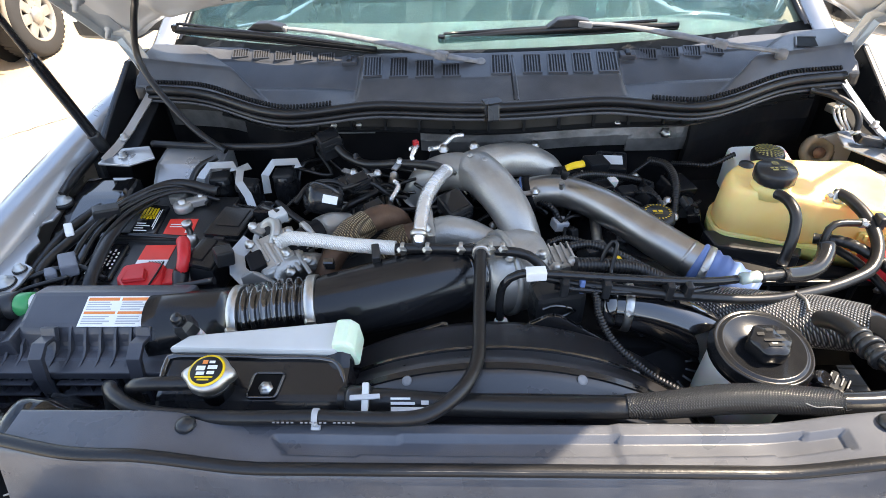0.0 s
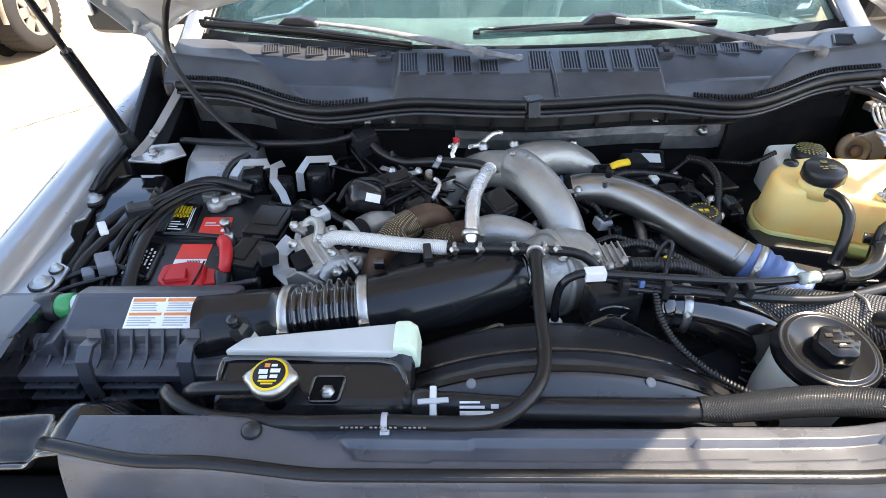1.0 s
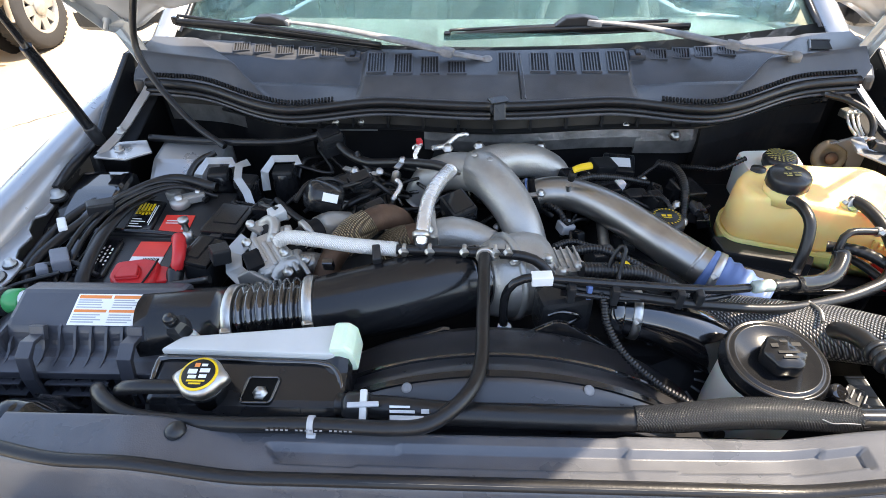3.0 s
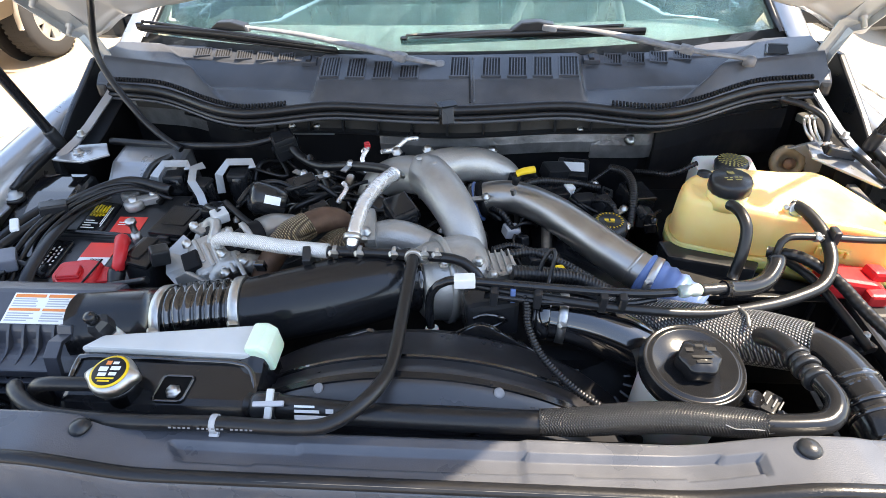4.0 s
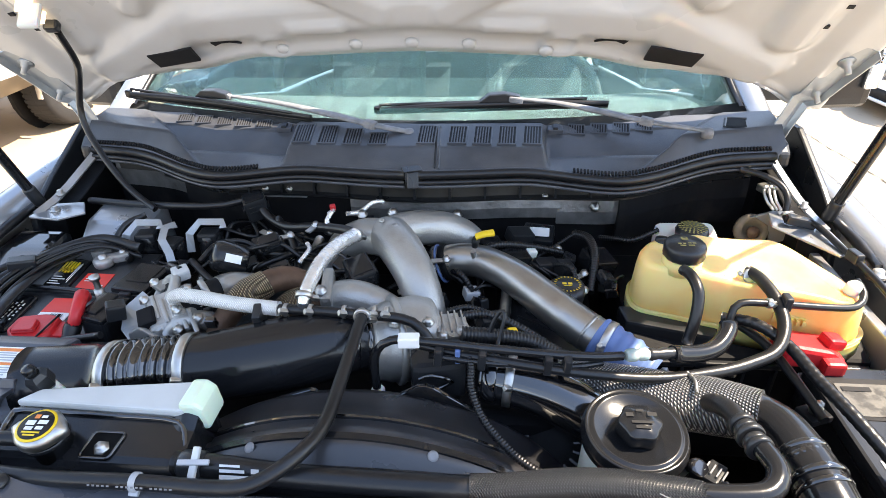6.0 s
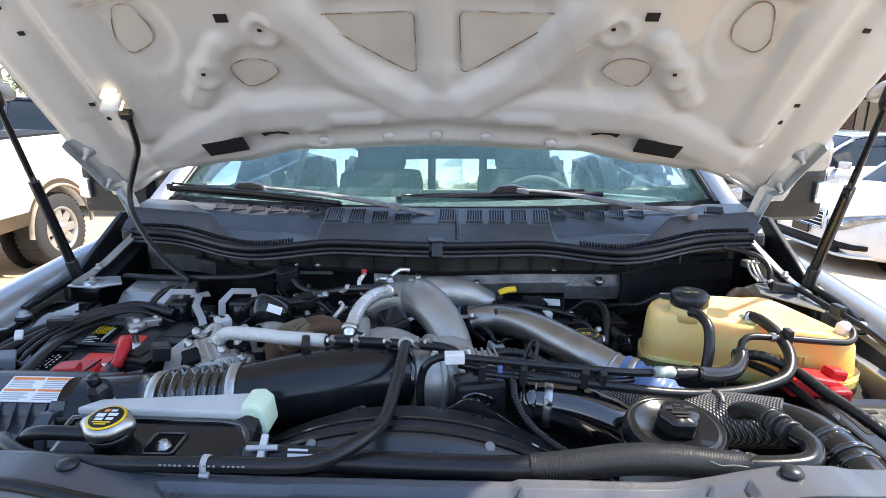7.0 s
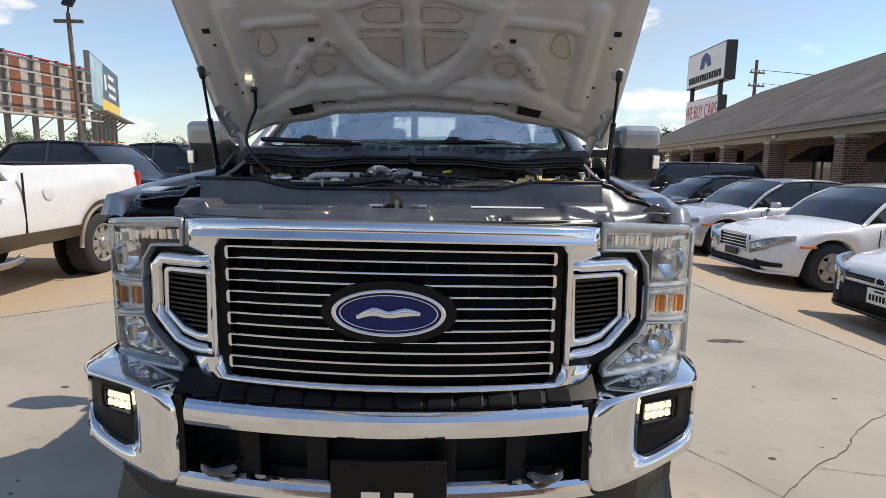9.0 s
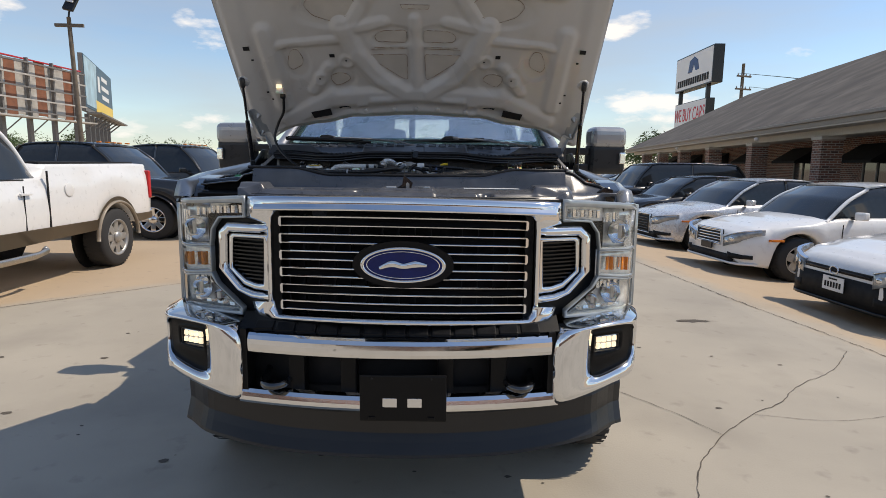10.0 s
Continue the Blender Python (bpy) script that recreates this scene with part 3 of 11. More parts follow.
# bay shell
bm = box((0, 0.9, 0.90), (1.72, 0.94, 0.04))
part("bay_floor", bm, "dark", truck)
bm = sweepx([(0.09, 0.9), (0.09, 1.50), (0.13, 1.50), (0.13, 0.9)], -0.90, 0.90, lip, 40)
part("firewall", bm, "dark", truck, "dark insulated firewall")
bm = sweepx([(0.058, 1.452), (0.054, 1.488), (0.062, 1.502), (0.085, 1.50), (0.085, 1.452)], -0.80, 0.80, lip, 60)
part("cowl_flange", bm, "flange", truck, "dusty black flange beneath the cowl")
for k in range(17):
    x = -0.64 + 0.08 * k
    part("flange_rib", box((x, lip(x) + 0.052, 1.472), (0.006, 0.014, 0.036)), "plastic", truck)
    part("flange_tab", box((x + 0.04, lip(x + 0.04) + 0.052, 1.490), (0.03, 0.012, 0.006)), "plastic", truck)
bm = sweepx([(0.046, 1.447), (0.042, 1.4535), (0.062, 1.455), (0.085, 1.452), (0.085, 1.446)], -0.66, 0.70, lip, 60)
part("lower_flange", bm, "plastic", truck, "black ledge below the cowl")
for s in (-1, 1):
    bm = sweepx([(0.060, 1.33), (0.052, 1.40), (0.056, 1.448), (0.084, 1.448), (0.084, 1.33)], *((0.47, 0.80) if s > 0 else (-0.60, -0.42)), lip, 16)
    part("dash_sheet", bm, "dark", truck, "dusty dark sheet on the firewall")
for x0, x1, z0, z1, nm in ((-0.16, 0.34, 1.388, 1.446, "heat_shield"), (0.33, 0.47, 1.372, 1.444, "heat_shield"), (-0.40, -0.27, 1.43, 1.478, "mounting_plate"), (-0.82, -0.56, 1.40, 1.50, "dash_panel")):
    bm = sweepx([(0.072, z0), (0.066, (z0 + z1) / 2), (0.072, z1), (0.08, z1), (0.08, z0)], x0, x1, lip, 10)
    part(nm, bm, "bracket" if nm == "mounting_plate" else "dull_foil", truck, "dull grey metal sheet on the firewall")
for x, z in ((-0.362, 1.46), (-0.304, 1.46), (0.298, 1.452), (0.415, 1.423)):
    bm = lathe([(0.013, 0), (0.013, 0.004), (0.008, 0.006), (0.008, 0.016), (0, 0.017)], (x, lip(x) + 0.065, z), (0, -1, 0), 6)
    part("firewall_bolt", bm, "steel", truck)

# cowl, its seal and vents
def seal_z(x):
    ax = abs(x)
    return 1.540 - 0.020 * smooth(0.22, 0.45, ax) + 0.011 * smooth(0.50, 0.75, ax)


def bend(y, *knots):
    return float(np.interp(y, [k[0] for k in knots], [k[1] for k in knots]))


def cowl_back(x):
    return bend(abs(x), (0.0, 1.362), (0.29, 1.374), (0.35, 1.405), (0.38, 1.414), (0.60, 1.458), (0.84, 1.488))


def cowl_z(x, y):
    """Height of the cowl: sloped front and flat top in the middle, a set-back pod on each side, a high shoulder outside."""
    ax = abs(x)
    foot, back = (lip(x), seal_z(x) + 0.006), cowl_back(x)
    middle = bend(y, foot, (1.264, 1.571), (1.270, 1.574), (back, 1.594))
    yp = bend(ax, (0.29, 1.280), (0.40, 1.298), (0.53, 1.306))
    yt = bend(ax, (0.30, 1.352), (0.37, 1.366), (0.60, 1.406))
    pod = bend(y, foot, (yp - 0.010, 1.543), (yp, 1.5435), (yp + 0.006, 1.541), (yt, 1.571), (yt + 0.004, 1.575), (back, 1.586))
    yk = 1.340 + 0.28 * (ax - 0.6)
    outer = bend(y, foot, (yk - 0.004, 1.576), (yk + 0.004, 1.581), (back, 1.590))
    edge = 0.540 + 1.0 * (y - 1.300)
    z = middle + (pod - middle) * smooth(0.282, 0.300, ax)
    return z + (outer - z) * smooth(edge - 0.006, edge + 0.016, ax)


def on_cowl(x, y, up=0.0):
    return Vector((x, y, cowl_z(x, y) + up))


bm = bmesh.new()
rows = []
NX, NV = 380, 76
for i in range(NX + 1):
    x = -0.84 + 1.68 * i / NX
    a, b = lip(x), cowl_back(x)
    rows.append([bm.verts.new((x, a - 0.002, seal_z(x) - 0.02))] + [bm.verts.new(on_cowl(x, a + (b - a) * j / NV)) for j in range(NV + 1)] + [bm.verts.new((x, b + 0.004, cowl_z(x, b) - 0.05))])
for a, b in zip(rows, rows[1:]):
    for j in range(len(a) - 1):
        bm.faces.new((a[j], b[j], b[j + 1], a[j + 1])).smooth = True
cowl = part("cowl_panel", bm, "cowl", truck, "dusty black plastic cowl with slotted vents")
# toothed edge behind the outer lengths of the seal
for s in (-1, 1):
    for k in range(62):
        x = s * (0.35 + 0.0074 * k)
        q = on_cowl(x, lip(x) + 0.0045, 0.004)
        part("seal_tooth", box(q, (0.0040, 0.010, 0.005), (24, 0, 0)), "ink", cowl)
    xs = [0.012, 0.06] + [0.10 + 0.031 * k for k in range(24)]
    for nm, dy, dz, r, m_ in (("cowl_seal", -0.003, -0.003, 0.0105, "rubber"), ("seal_rib", -0.011, -0.0175, 0.0062, "rubber"), ("seal_rib", -0.009, -0.0275, 0.0042, "cowl")):
        line = [(s * x, lip(x) + dy, seal_z(x) + dz) for x in xs]
        part(nm, tube(line, r, 12, 0.015), m_, truck, "ribbed black rubber cowl seal" if nm == "cowl_seal" else "")
    # closed end of the cowl by the hinge
    part("cowl_end", prism([(1.345, 1.50), (1.348, 1.532), (1.372, 1.552), (1.42, 1.562), (1.445, 1.556), (1.445, 1.50)], s * 0.822, s * 0.848, "x", 0.008), "plastic", cowl)
sc_ = part("seal_clip", box((0.006, lip(0) - 0.010, 1.528), (0.026, 0.016, 0.036), (-20, 0, 6), 0.003), "plastic", truck)
part("clip_tongue", box((0.004, lip(0) - 0.004, 1.551), (0.044, 0.020, 0.003), (14, 6, 32), 0.001), "plastic", sc_)
part("cowl_seam", tube([on_cowl(0.052 - 0.006 * k / 6, 1.206 + 0.144 * k / 6, 0.0005) for k in range(7)], 0.0022, 6, 0.01), "ink", truck)
part("cowl_seam", tube([on_cowl(0.060 - 0.006 * k / 6, 1.206 + 0.144 * k / 6, 0.0) for k in range(7)], 0.0022, 6, 0.01), "cowl", truck)


def cowl_vent(x, y, w, length, gaps=6):
    """A slotted vent on the cowl's top: raised rim, slats, and a black plate painting the opening's shade."""
    p0, p1 = on_cowl(x, y - length / 2), on_cowl(x, y + length / 2)
    tilt = math.degrees(math.atan2(p1.z - p0.z, p1.y - p0.y))
    at_ = Matrix.Translation((p0 + p1) / 2) @ pose(0, 0, 0, tilt, 0, -16 * x)
    def piece(name, c, size, m_, parent):
        own = box(c, size)
        own.transform(at_)
        return part(name, own, m_, parent)
    vent = piece("cowl_vent", (0, 0, 0.0012), (w, length, 0.0016), "ink", cowl)
    vent["label"] = "dark slotted vent"
    for k in range(1, gaps):
        piece("vent_slat", (-w / 2 + w * k / gaps, 0, 0.0025), (0.0024, length, 0.003), "cowl", vent)
    for c, size in (((-w / 2 - 0.0012, 0, 0.002), (0.0026, length + 0.005, 0.005)), ((w / 2 + 0.0012, 0, 0.002), (0.0026, length + 0.005, 0.005)), ((0, length / 2 + 0.0012, 0.002), (w, 0.0026, 0.005)), ((0, -length / 2 - 0.0012, 0.002), (w, 0.0026, 0.005))):
        piece("vent_rim", c, size, "cowl", vent)


for x, y in ((-0.600, 1.430), (-0.546, 1.419), (-0.489, 1.408), (-0.436, 1.399), (-0.381, 1.388), (0.368, 1.378), (0.421, 1.386), (0.473, 1.393), (0.527, 1.401)):
    cowl_vent(x, y, 0.034, 0.030 if x < 0.5 else 0.022)
for x, y, length in ((-0.261, 1.316, 0.074), (-0.202, 1.311, 0.072), (-0.143, 1.304, 0.062), (-0.084, 1.295, 0.044), (0.026, 1.313, 0.070), (0.096, 1.313, 0.068), (0.152, 1.313, 0.070), (0.207, 1.314, 0.072), (0.263, 1.316, 0.074)):
    cowl_vent(x, y, 0.037, length)
for x in (-0.322, 0.318):
    nz_ = part("washer_nozzle", box(on_cowl(x, 1.366, 0.003), (0.036, 0.024, 0.012), (10, 0, 0), 0.003), "cowl", cowl)
    part("nozzle_jet", box(on_cowl(x, 1.364, 0.010), (0.013, 0.020, 0.010), (16, 0, 0), 0.004), "plastic", nz_)
# drain corner beside the hinge: a near-black sheet on the cowl paints its shade
own = bmesh.new()
grid = [[own.verts.new(on_cowl((0.704 + 0.020 * v) * (1 - u) + (0.752 + 0.012 * v) * u, 1.386 + 0.050 * v, 0.003)) for u in (k / 10 for k in range(11))] for v in (k / 14 for k in range(15))]
for a, b in zip(grid, grid[1:]):
    for k in range(10):
        own.faces.new((a[k], a[k + 1], b[k + 1], b[k])).smooth = True
drain = part("drain_hole", own, "cavity", cowl, "black patch painting the shade of the open drain corner")
part("drain_wall", tube([on_cowl(0.702 + 0.020 * v, 1.386 + 0.050 * v, 0.002) for v in (k / 6 for k in range(7))] + [on_cowl(0.745, 1.436, 0.002), on_cowl(0.767, 1.434, 0.002)], 0.003, 8, 0.01), "cowl", drain)

# wipers
def wiper(blade, arm):
    w = part("wiper", tube(arm, [0.006, 0.009, 0.0125, 0.0105, 0.008], 10, 0.02, flat=0.55), "dusty", truck, "dusty grey wiper arm with a black blade")
    a, b = Vector(blade[0]), Vector(blade[1])
    sag = Vector((0, 0.004, 0.004))
    part("wiper_blade", tube([a, a.lerp(b, 0.33) + sag, a.lerp(b, 0.66) + sag, b], [0.006, 0.0085, 0.0085, 0.0055], 8, 0.03, flat=1.2), "rubber", w)
    part("blade_rail", tube([a + Vector((0.01, 0.006, 0.012)), b + Vector((-0.05, 0.006, 0.010))], 0.0035, 6), "satin", w)
    part("blade_lip", tube([a + Vector((0, 0.002, -0.008)), b + Vector((0, 0.002, -0.008))], 0.003, 6), "rubber", w)
    part("blade_tip", box(a + Vector((0.006, 0, 0.002)), (0.016, 0.014, 0.018), (0, 0, -12), 0.003), "satin", w)
    d = Vector(arm[0])
    yaw = math.degrees(math.atan2(b.y - a.y, b.x - a.x))
    part("blade_joint", prism([(-0.045, -0.010), (-0.018, 0.010), (0.020, 0.013), (0.055, 0.006), (0.060, -0.008)], -0.013, 0.013, "y", 0.003), "plastic", w).matrix_local = Matrix.Translation(d + Vector((-0.006, 0, 0.000))) @ pose(0, 0, 0, 0, 0, yaw)
    part("joint_clip", box(d + Vector((0.040, -0.012, -0.002)), (0.034, 0.014, 0.014), (0, 6, yaw - 6), 0.004), "dusty", w)
    part("arm_knuckle", box(Vector(arm[3]), (0.030, 0.022, 0.018), (0, 8, -20), 0.005), "dusty", w)
    part("pivot_cap", lathe([(0.013, -0.014), (0.013, 0.000), (0.009, 0.006), (0, 0.007)], arm[-1], seg=16), "dusty", w)


wiper(((-0.783, 1.500, 1.622), (-0.258, 1.377, 1.602)), ((-0.537, 1.470, 1.632), (-0.367, 1.430, 1.624), (-0.200, 1.362, 1.614), (-0.105, 1.325, 1.604), (-0.018, 1.330, 1.586)))
wiper(((-0.114, 1.435, 1.602), (0.445, 1.436, 1.622)), ((0.188, 1.445, 1.632), (0.311, 1.426, 1.627), (0.420, 1.394, 1.616), (0.520, 1.360, 1.604), (0.650, 1.338, 1.590)))

# windscreen, cab and interior
def screen_pt(u, v):
    x = u * (0.80 - 0.12 * v)
    y = 1.378 + 0.16 * u * u + v * (0.877 - 0.08 * u * u)
    return Vector((x, y, 1.580 + 0.45 * v + 0.015 * math.sin(v * math.pi) - 0.02 * u * u * v))
bm = bmesh.new()
g = [[bm.verts.new(screen_pt(-1 + i / 12, j / 10)) for i in range(25)] for j in range(11)]
for j in range(10):
    for i in range(24):
        f = bm.faces.new((g[j][i], g[j][i + 1], g[j + 1][i + 1], g[j + 1][i]))
        f.smooth = True
bmesh.ops.solidify(bm, geom=bm.faces[:], thickness=0.005)
ws = part("windscreen", bm, "screen", truck, "sloping clear windscreen reflecting the sky")
ws.visible_shadow = False
bm = bmesh.new()
g = [[bm.verts.new(screen_pt(-1 + i / 12, -0.03 + 0.042 * j) + Vector((0, -0.006, 0.009))) for i in range(25)] for j in range(2)]
for i in range(24):
    bm.faces.new((g[0][i], g[0][i + 1], g[1][i + 1], g[1][i])).smooth = True
bmesh.ops.solidify(bm, geom=bm.faces[:], thickness=0.001)
part("frit_band", bm, "frit", truck, "black band along the foot of the glass")
for s in (-1, 1):
    part("a_pillar", tube([screen_pt(s * 1.03, -0.06), screen_pt(s * 1.03, 0.5), screen_pt(s * 1.02, 1.05)], 0.034, 10, 0.05), "paint", truck)
    part("screen_surround", tube([screen_pt(s * 0.985, 0.0) + Vector((0, -0.006, 0.004)), screen_pt(s * 0.985, 0.5) + Vector((0, -0.006, 0.004)), screen_pt(s * 0.985, 1.0)], 0.008, 8, 0.05), "rubber", truck)
bm = bmesh.new()
rows = []
for j in range(9):
    y = 2.22 + 1.65 * j / 8
    rows.append([bm.verts.new((x * (0.70 + 0.02 * math.sin(j / 8 * math.pi)), y, 2.03 + 0.035 * math.sin(j / 8 * math.pi) - 0.05 * abs(x) ** 4)) for x in [k / 8 for k in range(-8, 9)]])
for a, b in zip(rows, rows[1:]):
    for j in range(16):
        bm.faces.new((a[j], a[j + 1], b[j + 1], b[j])).smooth = True
bmesh.ops.solidify(bm, geom=bm.faces[:], thickness=0.03)
part("roof", bm, "paint", truck)
part("headliner", box((0, 3.05, 1.985), (1.30, 1.60, 0.012), bev=0.004), "cloth", truck, "dark grey cloth headliner")
part("dashboard", prism([(1.44, 1.30), (1.41, 1.555), (1.56, 1.560), (1.75, 1.56), (1.98, 1.545), (2.08, 1.46), (2.08, 1.20)], -0.74, 0.74, "x", 0.02), "dash", truck, "dark grey vinyl dashboard")
part("cabin_floor", box((0, 2.75, 0.80), (1.6, 2.2, 0.05)), "dash", truck)
for s in (-1, 1):
    seat = part("seat", box((s * 0.38, 2.72, 1.45), (0.46, 0.16, 0.62), (-12, 0, 0), 0.06), "cloth", truck, "grey cloth front seat with headrest")
    part("headrest", box((s * 0.38, 2.80, 1.83), (0.27, 0.10, 0.17), (-8, 0, 0), 0.045), "cloth", seat)
    side = prism([(1.60, 0.55), (1.60, 1.455), (3.92, 1.50), (3.92, 0.55)], s * 0.94, s * 1.0, "x", 0.012)
    door = part("cab_side", side, "paint", truck)
    for y0, y1 in ((1.64, 2.68), (2.72, 3.80)):
        part("door_panel", prism([(y0, 0.62), (y0, 1.44), (y1, 1.47), (y1, 0.62)], s * 1.0, s * 1.018, "x", 0.006), "paint", door)
        part("door_handle", box((s * 1.03, y1 - 0.16, 1.36), (0.03, 0.16, 0.035), bev=0.01), "chrome", door)
    part("side_window", prism([(1.98, 1.50), (2.30, 1.93), (3.76, 1.95), (3.84, 1.52)], s * 0.90, s * 0.906, "x"), "tint", truck)
    for y0, z1 in ((2.70, 1.97), (3.88, 1.97)):
        part("roof_pillar", box((s * 0.86, y0, 1.74), (0.06, 0.09, 0.50), (0, -s * 18, 0), 0.012), "paint", truck)
part("steering_wheel", tube([(0.38 + 0.19 * math.cos(t), 2.10 + 0.06 * math.sin(t), 1.50 + 0.18 * math.sin(t)) for t in (k * math.tau / 16 for k in range(17))], 0.016, 8, 0.03), "dash", truck)
rear = [(-0.90, 1.45), (0.90, 1.45), (0.70, 2.02), (-0.70, 2.02)]
holes = [(-0.52, -0.20), (-0.14, 0.20), (0.26, 0.52)]
bm = box((0, 3.9, 1.22), (1.9, 0.05, 0.5))
box((0, 3.9, 1.97), (1.5, 0.05, 0.10), bm=bm)
box((0, 3.9, 1.52), (1.7, 0.05, 0.12), bm=bm)
for a, b in ((-0.86, -0.52), (-0.20, -0.14), (0.20, 0.26), (0.52, 0.86)):
    box(((a + b) / 2, 3.9, 1.75), (b - a, 0.05, 0.40), bm=bm)
part("rear_cab_wall", bm, "cloth", truck)
part("rear_window", box((0, 3.93, 1.75), (1.1, 0.006, 0.42)), "glass", truck).visible_shadow = False
# bed, sills and wheels
for s in (-1, 1):
    part("bed_side", prism([(3.98, 0.62), (3.98, 1.50), (6.15, 1.50), (6.15, 0.62), (5.70, 0.62), (5.55, 0.88), (5.2, 0.98), (4.85, 0.88), (4.70, 0.62)], s * 0.90, s * 1.0, "x", 0.012), "paint", truck)
    part("running_board", box((s * 0.98, 2.75, 0.52), (0.16, 2.1, 0.05), bev=0.012), "plastic", truck)
part("bed_floor", box((0, 5.05, 0.86), (1.8, 2.15, 0.06)), "plastic", truck)
part("tailgate", box((0, 6.12, 1.15), (1.8, 0.06, 0.66), bev=0.015), "paint", truck)
part("chassis", box((0, 3.2, 0.55), (0.9, 5.6, 0.16), bev=0.02), "dark", truck)


def wheel_meshes(r, w, spokes, rim_r=None):
    rim_r = rim_r or r * 0.62
    ty = lathe([(rim_r, -w / 2), (r * 0.90, -w / 2 - 0.004), (r * 0.985, -w / 2 + 0.025), (r, -w / 4), (r, w / 4), (r * 0.985, w / 2 - 0.025), (r * 0.90, w / 2 + 0.004), (rim_r, w / 2)], (0, 0, 0), (1, 0, 0), 40)
    bmesh.ops.delete(ty, geom=[f for f in ty.faces if len(f.verts) > 6], context="FACES")
    for k in range(44):
        t = k * math.tau / 44
        for sd in (-1, 1):
            box((sd * w * 0.24, r * math.cos(t), r * math.sin(t)), (w * 0.40, r * 0.085, 0.002), (math.degrees(t) + 90, 0, 0), bm=ty)
    rim = lathe([(rim_r, -w / 2), (rim_r - 0.012, -w / 2 - 0.006), (rim_r - 0.03, -w / 2 + 0.02), (rim_r - 0.04, -w / 2 + 0.08), (rim_r - 0.04, w / 2)], (0, 0, 0), (1, 0, 0), 36)
    bmesh.ops.delete(rim, geom=[f for f in rim.faces if len(f.verts) > 6], context="FACES")
    for k in range(spokes):
        t = k * 360 / spokes
        own = box((-w / 2 + 0.035, 0, rim_r * 0.52), (0.03, rim_r * 2.0 / spokes * 1.5, rim_r * 0.95), bev=0.008)
        own.transform(Matrix.Rotation(radians(t), 4, "X"))
        join(rim, own)
    lathe([(rim_r * 0.34, 0), (rim_r * 0.32, 0.03), (rim_r * 0.2, 0.05), (0, 0.052)], (-w / 2 + 0.03, 0, 0), (-1, 0, 0), 20, rim)
    hub = lathe([(rim_r - 0.04, 0), (rim_r - 0.05, 0.01), (0, 0.012)], (0.02, 0, 0), (-1, 0, 0), 24)
    return ty, rim, hub


def add_wheel(parent, at, r, w, outer, spokes=8, rim_mat="alu", rim_r=None):
    """outer: -1 or 1, the side along local x that faces out."""
    ty, rim, hub = wheel_meshes(r, w, spokes, rim_r)
    m = Matrix.Translation(at) @ (Matrix.Rotation(math.pi, 4, "Z") if outer > 0 else Matrix.Identity(4))
    for b in (ty, rim, hub):
        b.transform(m)
    wheel = part("wheel", ty, "tyre", parent, "black rubber tyre")
    part("rim", rim, rim_mat, wheel)
    part("brake_disc", hub, "dark", wheel)
    return wheel


for s in (-1, 1):
    add_wheel(truck, (s * 0.87, 1.03, 0.42), 0.42, 0.27, s)
    add_wheel(truck, (s * 0.87, 5.2, 0.42), 0.42, 0.27, s)

# door mirrors
for s in (-1, 1):
    mr = part("door_mirror", box((s * 1.283, 2.10, 1.53), (0.250, 0.15, 0.21), (0, 0, s * 8), 0.04, seg=3), "plastic", truck, "black towing mirror with a painted cap")
    part("mirror_cap", box((s * 1.283, 2.085, 1.675), (0.255, 0.16, 0.145), (0, 0, s * 8), 0.055, seg=4), "paint", mr, "silver painted cap")
    part("turn_lamp", box((s * 1.385, 2.03, 1.535), (0.05, 0.02, 0.08), (0, 0, s * 18), 0.008), "reflector", mr)
    for z in (1.47, 1.58):
        part("mirror_arm", box((s * 1.07, 2.09, z), (0.28, 0.06, 0.05), bev=0.012), "plastic", mr)
    part("cab_pad", box((s * 0.965, 2.07, 1.53), (0.05, 0.2, 0.2), bev=0.015), "plastic", mr)

# radiator cover panel
BOLTS = ((-0.176, 0.345), (0.214, 0.362), (0.496, 0.372), (-0.148, 0.168), (0.320, 0.178))


def ledge(x):
    return 1.428 + 0.028 * smooth(0.30, 0.47, abs(x))


